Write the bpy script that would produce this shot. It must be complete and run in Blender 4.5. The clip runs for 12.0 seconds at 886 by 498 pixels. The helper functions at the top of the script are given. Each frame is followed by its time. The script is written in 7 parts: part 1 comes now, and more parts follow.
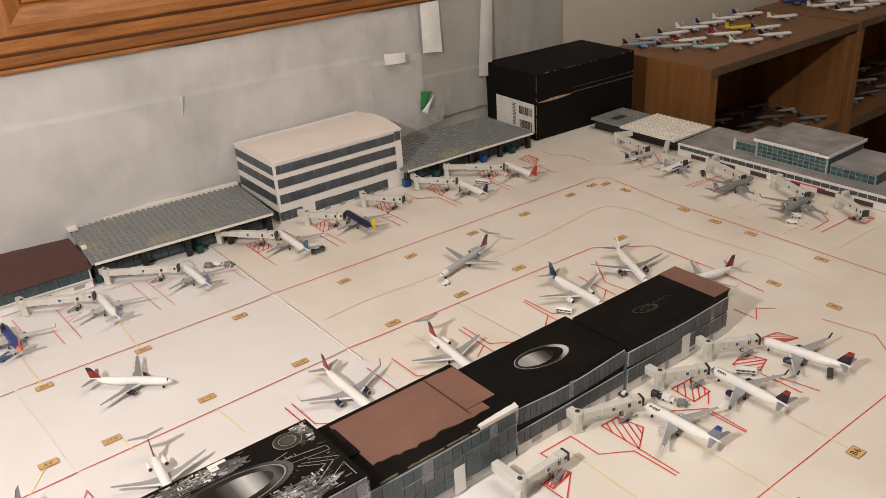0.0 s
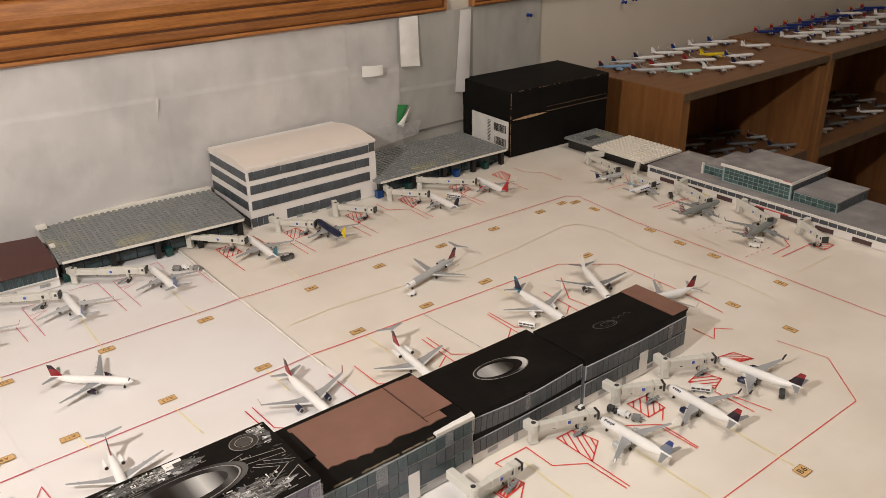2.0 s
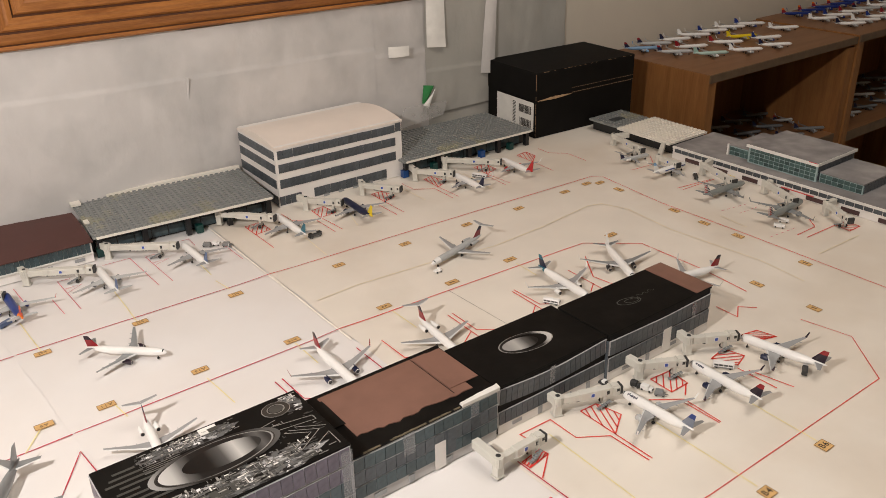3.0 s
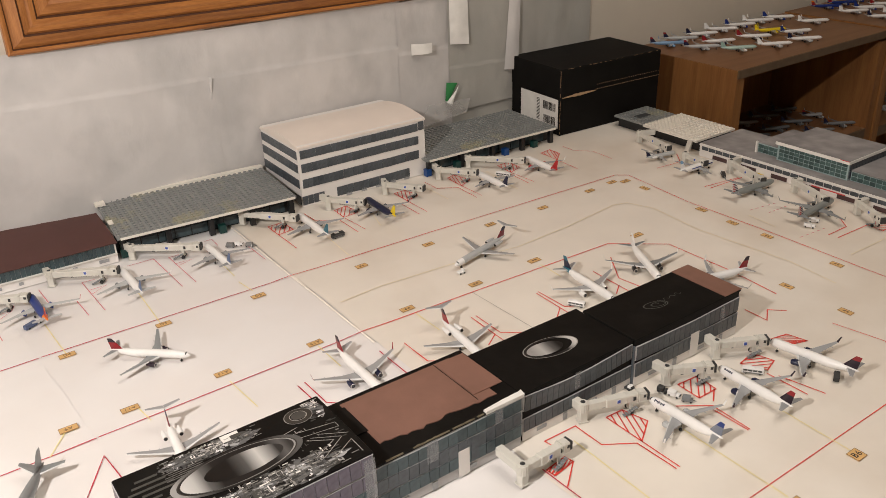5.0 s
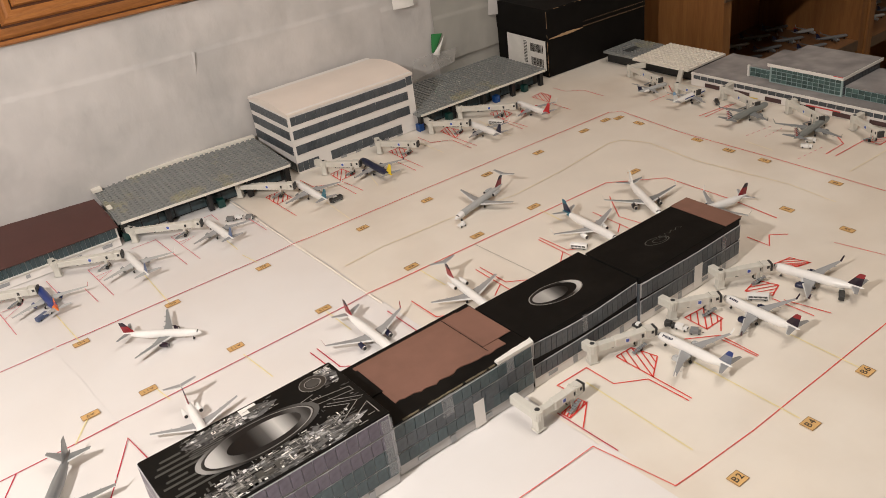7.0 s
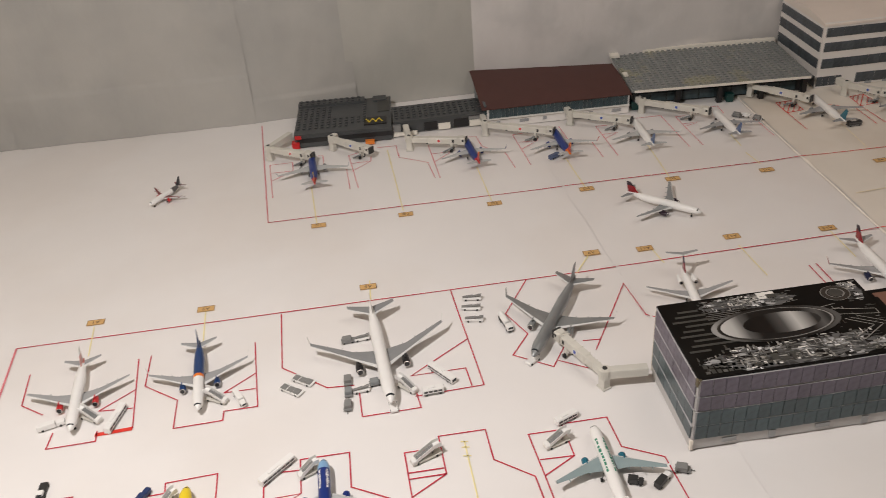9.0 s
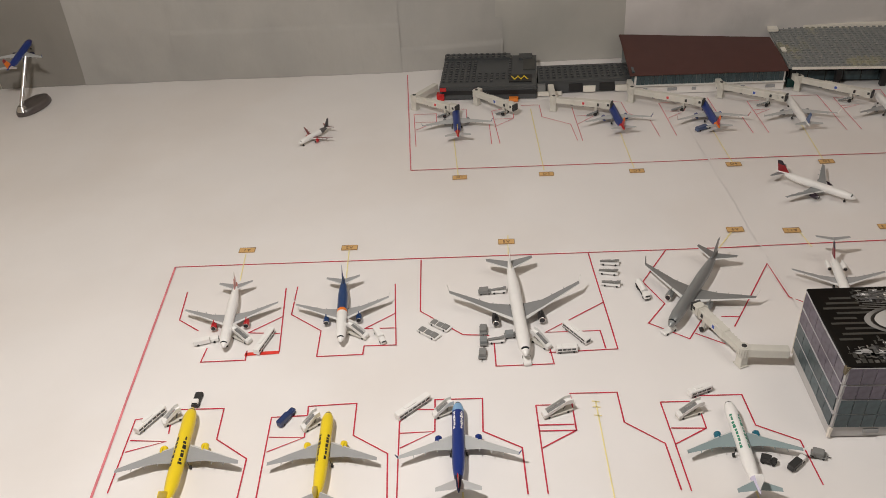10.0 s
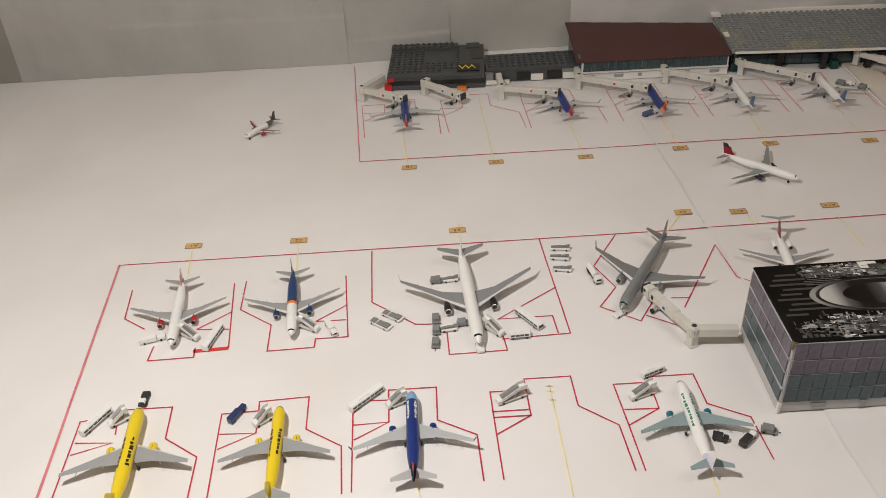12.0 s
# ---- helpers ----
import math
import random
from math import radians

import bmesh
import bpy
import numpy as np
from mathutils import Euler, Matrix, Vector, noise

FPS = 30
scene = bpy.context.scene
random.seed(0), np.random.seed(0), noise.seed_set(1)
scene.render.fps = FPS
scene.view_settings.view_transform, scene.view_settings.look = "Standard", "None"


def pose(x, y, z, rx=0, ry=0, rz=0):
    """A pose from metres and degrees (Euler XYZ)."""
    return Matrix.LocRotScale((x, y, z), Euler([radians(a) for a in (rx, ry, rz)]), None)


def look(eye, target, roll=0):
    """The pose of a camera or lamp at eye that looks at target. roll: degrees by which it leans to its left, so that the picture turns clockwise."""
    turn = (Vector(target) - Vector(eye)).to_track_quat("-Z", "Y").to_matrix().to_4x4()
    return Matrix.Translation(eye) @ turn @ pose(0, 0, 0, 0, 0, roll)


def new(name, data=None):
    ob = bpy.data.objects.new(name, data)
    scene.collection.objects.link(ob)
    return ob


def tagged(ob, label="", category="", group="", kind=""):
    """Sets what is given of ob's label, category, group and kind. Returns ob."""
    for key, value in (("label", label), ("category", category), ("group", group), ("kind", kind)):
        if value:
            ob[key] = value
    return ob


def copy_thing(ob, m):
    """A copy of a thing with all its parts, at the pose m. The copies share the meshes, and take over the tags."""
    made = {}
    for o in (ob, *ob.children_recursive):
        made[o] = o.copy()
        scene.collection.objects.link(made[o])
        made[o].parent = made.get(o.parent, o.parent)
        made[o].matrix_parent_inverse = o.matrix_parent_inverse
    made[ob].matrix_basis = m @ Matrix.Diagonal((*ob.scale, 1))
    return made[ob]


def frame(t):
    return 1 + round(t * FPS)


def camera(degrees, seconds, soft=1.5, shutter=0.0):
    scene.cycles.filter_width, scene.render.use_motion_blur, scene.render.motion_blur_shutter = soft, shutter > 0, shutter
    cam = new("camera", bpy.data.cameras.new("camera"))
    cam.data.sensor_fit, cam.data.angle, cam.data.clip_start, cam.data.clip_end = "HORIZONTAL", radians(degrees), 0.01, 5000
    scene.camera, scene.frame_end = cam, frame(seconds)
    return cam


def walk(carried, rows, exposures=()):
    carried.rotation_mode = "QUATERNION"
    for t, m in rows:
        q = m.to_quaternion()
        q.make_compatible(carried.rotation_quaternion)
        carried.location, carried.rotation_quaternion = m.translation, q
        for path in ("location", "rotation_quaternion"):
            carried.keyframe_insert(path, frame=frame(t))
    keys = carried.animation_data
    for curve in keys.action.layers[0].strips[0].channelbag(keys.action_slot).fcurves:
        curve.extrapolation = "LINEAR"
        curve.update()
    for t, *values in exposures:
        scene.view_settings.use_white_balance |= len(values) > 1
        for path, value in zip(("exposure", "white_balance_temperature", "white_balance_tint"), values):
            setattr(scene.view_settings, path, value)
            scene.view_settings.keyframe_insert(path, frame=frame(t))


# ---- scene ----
cam = camera(55.14, 12.0, soft=0.85, shutter=0.15)
TZ = 0.75  # height of the tabletop above the floor
ROWS = [
    (0, 0.4912, -0.6598, 0.4698, 64.31, 3.33, -38.20),
    (0.5, 0.4752, -0.6690, 0.4734, 64.21, 0.64, -37.73),
    (1, 0.4859, -0.6641, 0.4619, 64.49, -0.65, -37.34),
    (1.5, 0.4611, -0.6635, 0.4683, 65.18, -1.00, -35.17),
    (2, 0.4934, -0.6773, 0.4704, 65.32, 0.88, -38.67),
    (2.5, 0.4866, -0.6849, 0.4694, 64.52, 1.34, -39.08),
    (3, 0.4802, -0.6868, 0.4679, 64.35, 1.16, -37.17),
    (5, 0.4875, -0.6767, 0.4728, 63.90, 1.85, -35.77),
    (5.5, 0.4844, -0.6716, 0.4762, 63.92, 2.96, -34.47),
    (6, 0.5036, -0.6683, 0.4792, 63.46, 4.35, -35.31),
    (6.5, 0.5103, -0.6749, 0.4782, 62.17, 5.78, -37.44),
    (7, 0.4920, -0.6798, 0.4786, 60.36, 6.65, -37.93),
    (7.5, 0.4849, -0.6777, 0.4690, 59.24, 5.95, -34.73),
    (7.7, 0.4584, -0.6732, 0.4685, 59.04, 4.85, -30.69),
    (9.3, 0.3323, -0.6681, 0.4861, 56.17, 3.91, -3.29),
    (9.5, 0.3201, -0.6760, 0.4870, 55.41, 3.59, -0.83),
    (10, 0.3159, -0.6797, 0.4893, 54.85, 3.45, 1.41),
    (10.5, 0.3186, -0.6755, 0.4827, 54.58, 3.29, 1.58),
    (11, 0.3074, -0.6835, 0.4830, 54.05, 3.95, 2.60),
    (11.5, 0.3160, -0.6812, 0.4835, 53.94, 3.89, 0.71),
    (12, 0.3206, -0.6781, 0.4803, 54.38, 3.02, -1.91),]
walk(cam, [(t, pose(x, y, TZ + z, rx, ry, rz)) for t, x, y, z, rx, ry, rz in ROWS],
     [(0.0, 0.71, 6430, 10), (7.0, 0.71, 6430, 10), (7.5, 0.59, 6400, 10), (9.3, -0.14, 6330, 10), (10.3, -0.20, 6330, 8), (12.0, -0.18, 6300, 8)])

# ---- world and light ----
world = bpy.data.worlds.new("room_dim")
world.use_nodes = True
world.node_tree.nodes["Background"].inputs[0].default_value = (1.0, 0.86, 0.7, 1)
world.node_tree.nodes["Background"].inputs[1].default_value = 0.02
scene.world = world


def lamp(name, kind, energy, colour, place, target=None, size=0.1, size_y=None, spread=None):
    data = bpy.data.lights.new(name, kind)
    data.energy, data.color = energy, colour
    if kind == "AREA":
        data.size = size
        if size_y:
            data.shape, data.size_y = "RECTANGLE", size_y
    else:
        data.shadow_soft_size = size
    if spread:
        data.spot_size, data.spot_blend = radians(spread), 0.1
    ob = new(name, data)
    ob.matrix_basis = look(place, target) if target else pose(*place)
    return ob


# a shaded desk lamp that throws its light downwards, and a dim unseen fill light added under the ceiling
lamp("desk_lamp_light", "SPOT", 18.3, (1.0, 0.93, 0.875), (0.13, -0.40, TZ + 0.68), (0.13, -0.39, 0), size=0.020, spread=177)
lamp("ceiling_lamp_light", "AREA", 7.4, (1.0, 0.90, 0.80), (1.30, -0.52, 2.36), (1.30, -0.51, 0), 1.2, 0.9)


# ---- materials ----
def material(name, colour, rough=0.6, metal=0.0, spots=0.06, scale=30.0, bump=0.0, bump_scale=200.0, vary=0.0, spec=0.5, second=None, mix_scale=8.0, mix_edge=(0.45, 0.6), stretch=None, relief=0.001):
    m = bpy.data.materials.new(name)
    m.use_nodes = True
    nodes, links = m.node_tree.nodes, m.node_tree.links
    bsdf = nodes["Principled BSDF"]
    bsdf.inputs["Roughness"].default_value = rough
    bsdf.inputs["Metallic"].default_value = metal
    bsdf.inputs["Specular IOR Level"].default_value = spec
    where = nodes.new("ShaderNodeTexCoord")
    base = nodes.new("ShaderNodeRGB")
    base.outputs[0].default_value = (*colour, 1)
    out = base.outputs[0]
    if second:
        n = nodes.new("ShaderNodeTexNoise")
        n.inputs["Scale"].default_value, n.inputs["Detail"].default_value = mix_scale, 5
        links.new(where.outputs["Object"], n.inputs["Vector"])
        ramp = nodes.new("ShaderNodeMapRange")
        ramp.inputs[1].default_value, ramp.inputs[2].default_value = mix_edge
        links.new(n.outputs[0], ramp.inputs[0])
        mix = nodes.new("ShaderNodeMixRGB")
        mix.inputs[2].default_value = (*second, 1)
        links.new(ramp.outputs[0], mix.inputs[0])
        links.new(out, mix.inputs[1])
        out = mix.outputs[0]
    if spots or vary:
        hsv = nodes.new("ShaderNodeHueSaturation")
        links.new(out, hsv.inputs["Color"])
        value = None
        if spots:
            n = nodes.new("ShaderNodeTexNoise")
            n.inputs["Scale"].default_value, n.inputs["Detail"].default_value = scale, 6
            links.new(where.outputs["Object"], n.inputs["Vector"])
            r = nodes.new("ShaderNodeMapRange")
            r.inputs[1].default_value, r.inputs[2].default_value = 0.25, 0.75
            r.inputs[3].default_value, r.inputs[4].default_value = 1 - spots, 1 + spots
            links.new(n.outputs[0], r.inputs[0])
            value = r.outputs[0]
        if vary:
            info = nodes.new("ShaderNodeObjectInfo")
            r2 = nodes.new("ShaderNodeMapRange")
            r2.inputs[3].default_value, r2.inputs[4].default_value = 1 - vary, 1 + vary
            links.new(info.outputs["Random"], r2.inputs[0])
            if value:
                mul = nodes.new("ShaderNodeMath")
                mul.operation = "MULTIPLY"
                links.new(value, mul.inputs[0]), links.new(r2.outputs[0], mul.inputs[1])
                value = mul.outputs[0]
            else:
                value = r2.outputs[0]
        links.new(value, hsv.inputs["Value"])
        out = hsv.outputs[0]
    links.new(out, bsdf.inputs["Base Color"])
    if bump:
        n = nodes.new("ShaderNodeTexNoise")
        n.inputs["Scale"].default_value, n.inputs["Detail"].default_value = bump_scale, 6
        if stretch:
            mp = nodes.new("ShaderNodeMapping")
            mp.inputs["Scale"].default_value = stretch
            links.new(where.outputs["Object"], mp.inputs[0]), links.new(mp.outputs[0], n.inputs["Vector"])
        else:
            links.new(where.outputs["Object"], n.inputs["Vector"])
        b = nodes.new("ShaderNodeBump")
        b.inputs["Strength"].default_value, b.inputs["Distance"].default_value = bump, relief
        links.new(n.outputs[0], b.inputs["Height"])
        links.new(b.outputs[0], bsdf.inputs["Normal"])
    return m


def wood(name, dark, light, along=(1, 14, 14), scale=9.0, rough=0.42, bump=0.25):
    """Straight-grained wood: noise drawn out along one axis, with fine pores."""
    m = bpy.data.materials.new(name)
    m.use_nodes = True
    nodes, links = m.node_tree.nodes, m.node_tree.links
    bsdf = nodes["Principled BSDF"]
    bsdf.inputs["Roughness"].default_value = rough
    where, mapping = nodes.new("ShaderNodeTexCoord"), nodes.new("ShaderNodeMapping")
    mapping.inputs["Scale"].default_value = along
    links.new(where.outputs["Object"], mapping.inputs[0])
    n = nodes.new("ShaderNodeTexNoise")
    n.inputs["Scale"].default_value, n.inputs["Detail"].default_value, n.inputs["Distortion"].default_value = scale, 8, 0.6
    links.new(mapping.outputs[0], n.inputs["Vector"])
    fine = nodes.new("ShaderNodeTexNoise")
    fine.inputs["Scale"].default_value, fine.inputs["Detail"].default_value = scale * 9, 4
    links.new(mapping.outputs[0], fine.inputs["Vector"])
    ramp = nodes.new("ShaderNodeValToRGB")
    ramp.color_ramp.elements[0].position, ramp.color_ramp.elements[0].color = 0.34, (*dark, 1)
    ramp.color_ramp.elements[1].position, ramp.color_ramp.elements[1].color = 0.66, (*light, 1)
    mix = nodes.new("ShaderNodeMath")
    mix.operation = "MULTIPLY_ADD"
    mix.inputs[1].default_value = 0.35
    links.new(fine.outputs[0], mix.inputs[0])
    sub = nodes.new("ShaderNodeMath")
    sub.operation = "MULTIPLY"
    sub.inputs[1].default_value = 0.65
    links.new(n.outputs[0], sub.inputs[0])
    links.new(sub.outputs[0], mix.inputs[2])
    links.new(mix.outputs[0], ramp.inputs[0])
    links.new(ramp.outputs[0], bsdf.inputs["Base Color"])
    b = nodes.new("ShaderNodeBump")
    b.inputs["Strength"].default_value, b.inputs["Distance"].default_value = bump, 0.0006
    links.new(mix.outputs[0], b.inputs["Height"])
    links.new(b.outputs[0], bsdf.inputs["Normal"])
    return m


PAPER_WHITE = material("white_poster_paper", (0.80, 0.775, 0.76), 0.55, spots=0.025, scale=9, bump=0.12, bump_scale=35, second=(0.77, 0.735, 0.71), mix_scale=4)
PAPER_CREAM = material("cream_poster_paper", (0.80, 0.745, 0.665), 0.42, spots=0.045, scale=13, bump=0.15, bump_scale=30, second=(0.735, 0.665, 0.575), mix_scale=6, mix_edge=(0.48, 0.66))
WALL_PAPER = material("thin_wall_paper", (0.63, 0.60, 0.58), 0.72, spots=0.06, scale=12, bump=0.6, bump_scale=15, second=(0.53, 0.51, 0.495), mix_scale=8, stretch=(1.3, 1, 0.8), relief=0.005)
# wall paper with the west end's dimmer light put into its colour
SHADED_PAPER = material("shaded_wall_paper", (0.40, 0.385, 0.36), 0.8, spots=0.08, scale=7, bump=0.8, bump_scale=12, second=(0.36, 0.35, 0.33), mix_scale=6, stretch=(1.3, 1, 0.8), relief=0.004)
# greyer wall paper, its colour also darkened where the wall is dimmer
GREY_SHADED_PAPER = material("grey_shaded_paper", (0.43, 0.415, 0.38), 0.75, spots=0.07, scale=9, bump=0.6, bump_scale=13, second=(0.38, 0.37, 0.34), mix_scale=9, stretch=(1.3, 1, 0.8), relief=0.005)
# added sheet over the bare wall corner; its dark colour stands for shade
CORNER_SHADE_SHEET = material("corner_shade_sheet", (0.26, 0.245, 0.22), 0.85, spots=0.08, scale=7, bump=0.6, bump_scale=12, relief=0.003)
WALL_PAINT = material("beige_wall_paint", (0.62, 0.565, 0.48), 0.8, spots=0.03, scale=12, bump=0.15, bump_scale=260)
CEILING_PAINT = material("ceiling_paint", (0.78, 0.75, 0.7), 0.9, spots=0.02, bump=0.2, bump_scale=150)
CARPET = material("carpet", (0.24, 0.2, 0.16), 0.95, spots=0.2, scale=160, bump=0.6, bump_scale=500)
OAK = wood("oiled_oak", (0.23, 0.078, 0.018), (0.47, 0.19, 0.05), (1.2, 14, 14), 9)
OAK_UP = wood("oiled_oak_upright", (0.23, 0.078, 0.018), (0.47, 0.19, 0.05), (14, 14, 1.2), 9)
GROOVE = material("dark_groove_brown", (0.07, 0.022, 0.006), 0.6, spots=0.1)
SHELF_WOOD = wood("walnut_laminate", (0.20, 0.080, 0.022), (0.31, 0.138, 0.042), (14, 14, 1.0), 4, 0.5, 0.1)
SHELF_TOP = wood("walnut_laminate_top", (0.19, 0.088, 0.038), (0.27, 0.135, 0.06), (1.0, 14, 14), 4, 0.45, 0.1)
SHELF_EDGE = material("worn_shelf_edge", (0.13, 0.085, 0.05), 0.6, spots=0.2, scale=60)
RED_INK = material("red_marker_ink", (0.50, 0.025, 0.055), 0.6, spots=0.2, scale=120)
RED_BRIGHT = material("bright_red_marker_ink", (0.72, 0.045, 0.03), 0.55, spots=0.2, scale=120)
RED_PALE = material("pale_red_marker_ink", (0.68, 0.20, 0.23), 0.6, spots=0.2, scale=90)
YELLOW_INK = material("yellow_marker_ink", (0.84, 0.74, 0.36), 0.6, spots=0.1, scale=90)
PALE_INK = material("faded_yellow_pencil", (0.83, 0.745, 0.57), 0.6, spots=0.1, scale=90)
LABEL_INK = material("faded_brown_print", (0.20, 0.12, 0.06), 0.7, spots=0.1)
GREY_INK = material("thin_grey_pencil", (0.33, 0.3, 0.26), 0.6, spots=0.1)
TAN_CARD = material("tan_card", (0.64, 0.40, 0.16), 0.7, spots=0.06, scale=80, vary=0.06)
BLACK_INK = material("black_ink", (0.03, 0.025, 0.02), 0.6, spots=0.1)
BLACK_CARD = material("black_printed_card", (0.007, 0.0066, 0.006), 0.5, spec=0.10, second=(0.011, 0.0102, 0.009), mix_scale=26, mix_edge=(0.5, 0.72), spots=0.25, scale=60, bump=0.15, bump_scale=90)
BLACK_BOX = material("black_carton", (0.007, 0.0062, 0.0055), 0.65, spec=0.12, spots=0.25, scale=30, bump=0.2, bump_scale=60)
DULL_EDGE = material("dull_board_edge", (0.15, 0.125, 0.08), 0.9, spots=0.3, scale=150, bump=0.4)
KRAFT = material("torn_kraft_board", (0.42, 0.27, 0.15), 0.9, spots=0.15, scale=120, bump=0.5)
BROWN_CARD = material("brown_felt_card", (0.21, 0.105, 0.075), 0.8, spots=0.08, scale=40, second=(0.18, 0.09, 0.062), mix_scale=14, bump=0.2)
MAROON_CARD = material("dark_maroon_card", (0.075, 0.025, 0.020), 0.6, spots=0.1, scale=40, bump=0.2, bump_scale=60)
GREY_PRINT = material("dark_grey_print", (0.055, 0.055, 0.05), 0.4, spots=0.2, scale=80)
SILVER_PRINT = material("silver_print", (0.30, 0.29, 0.27), 0.35, spots=0.3, scale=200)
MID_PRINT = material("mid_grey_print", (0.13, 0.128, 0.12), 0.4, spots=0.35, scale=260)
TORN_PAPER = material("torn_paper_edge", (0.80, 0.74, 0.66), 0.7, spots=0.08, scale=90)
WHITE_PRINT = material("white_print", (0.78, 0.76, 0.72), 0.45, spots=0.08, scale=60)
FACADE_PAPER = material("printed_facade_paper", (0.50, 0.485, 0.475), 0.6, spots=0.1, scale=60)
FACADE_WHITE = material("white_office_paper", (0.80, 0.765, 0.73), 0.6, spots=0.03, scale=30, bump=0.1, bump_scale=50)
ROOF_WHITE = material("cream_roof_paper", (0.80, 0.72, 0.65), 0.65, spots=0.04, scale=20, bump=0.15, bump_scale=40)
GLASS_DARK = material("printed_dark_glazing", (0.072, 0.084, 0.096), 0.33, spots=0.35, scale=210, vary=0.17, bump=0.3, bump_scale=90)
GLASS_LILAC = material("printed_lilac_glazing", (0.118, 0.102, 0.135), 0.33, spots=0.35, scale=210, vary=0.13, bump=0.3, bump_scale=90)
GLASS_TEAL = material("printed_teal_glazing", (0.052, 0.080, 0.090), 0.33, spots=0.35, scale=210, vary=0.17, bump=0.3, bump_scale=90)
GLASS_GREEN = material("printed_green_glazing", (0.065, 0.115, 0.11), 0.35, spots=0.3, scale=160, vary=0.35)
TEAL_MULLION = material("pale_teal_print", (0.33, 0.43, 0.43), 0.6, spots=0.1)
TAPE = material("clear_tape", (0.45, 0.46, 0.48), 0.18, spots=0.1, scale=60)
TAPE.node_tree.nodes["Principled BSDF"].inputs["Alpha"].default_value = 0.28
MULLION = material("pale_mullion_print", (0.46, 0.455, 0.46), 0.6, spots=0.1)
GREY_BRICK = material("grey_toy_plastic", (0.23, 0.24, 0.235), 0.35, spots=0.05, scale=40, second=(0.31, 0.30, 0.22), mix_scale=22, mix_edge=(0.58, 0.68))
DARK_BRICK = material("dark_grey_toy_plastic", (0.062, 0.066, 0.068), 0.35, spots=0.08, scale=60)
MID_BRICK = material("mid_grey_toy_plastic", (0.22, 0.22, 0.215), 0.35, spots=0.05)
WHITE_BRICK = material("white_toy_plastic", (0.80, 0.76, 0.68), 0.35, spots=0.03)
BLACK_BRICK = material("black_toy_plastic", (0.012, 0.012, 0.013), 0.3, spots=0.1)
BLUE_BRICK = material("blue_toy_plastic", (0.01, 0.06, 0.22), 0.35, spots=0.1)
GREEN_BRICK = material("green_toy_plastic", (0.006, 0.045, 0.04), 0.35, spots=0.1)
RED_BRICK = material("red_toy_plastic", (0.55, 0.02, 0.02), 0.35, spots=0.05)
ORANGE_BRICK = material("orange_toy_plastic", (0.75, 0.22, 0.03), 0.35, spots=0.05)
ROOF_GREY = material("grey_roof_card", (0.21, 0.20, 0.20), 0.7, spots=0.22, scale=34, second=(0.29, 0.275, 0.27), mix_scale=18, mix_edge=(0.48, 0.66), bump=0.15, bump_scale=60)
BRIDGE_GREY = material("cream_grey_bridge_paint", (0.64, 0.62, 0.56), 0.45, spots=0.05, scale=90)
BRIDGE_DARK = material("bridge_dark_rubber", (0.035, 0.035, 0.035), 0.6, spots=0.1)
LOGO_BLUE = material("blue_decal", (0.05, 0.10, 0.40), 0.4, spots=0.05)
LOGO_RED = material("red_decal", (0.60, 0.06, 0.06), 0.4, spots=0.05)
TYRE = material("black_tyre", (0.02, 0.02, 0.02), 0.7, spots=0.1)
PUSHPIN = material("blue_pushpin_plastic", (0.006, 0.03, 0.22), 0.25, spots=0.0)
CHROME = material("polished_metal", (0.7, 0.68, 0.66), 0.18, 1.0, spots=0.03)
GREEN_PAPER = material("green_paper", (0.03, 0.22, 0.06), 0.7, spots=0.05)
VELLUM = material("tracing_paper", (0.46, 0.45, 0.43), 0.6, spots=0.08, scale=25, bump=0.4, bump_scale=25, relief=0.003)
VELLUM.node_tree.nodes["Principled BSDF"].inputs["Alpha"].default_value = 0.42
SMOKE = material("smoked_plastic", (0.10, 0.085, 0.08), 0.3, spots=0.1)



def printed_gradient(name, stops, scale, rough=0.4, dark=False):
    """A printed shade that runs along local x, as on a glossy carton picture."""
    m = bpy.data.materials.new(name)
    m.use_nodes = True
    nodes, links = m.node_tree.nodes, m.node_tree.links
    bsdf = nodes["Principled BSDF"]
    bsdf.inputs["Roughness"].default_value, bsdf.inputs["Specular IOR Level"].default_value = rough, 0.25
    where, split, ramp = nodes.new("ShaderNodeTexCoord"), nodes.new("ShaderNodeSeparateXYZ"), nodes.new("ShaderNodeValToRGB")
    r = nodes.new("ShaderNodeMapRange")
    r.inputs[1].default_value, r.inputs[2].default_value = -scale, scale
    links.new(where.outputs["Object"], split.inputs[0])
    links.new(split.outputs[0], r.inputs[0])
    links.new(r.outputs[0], ramp.inputs[0])
    for k, (p, v) in enumerate(stops):
        e = ramp.color_ramp.elements[k] if k < 2 else ramp.color_ramp.elements.new(p)
        e.position, e.color = p, (v, v * 0.98, v * 0.94, 1)
    links.new(ramp.outputs[0], bsdf.inputs["Base Color"])
    return m


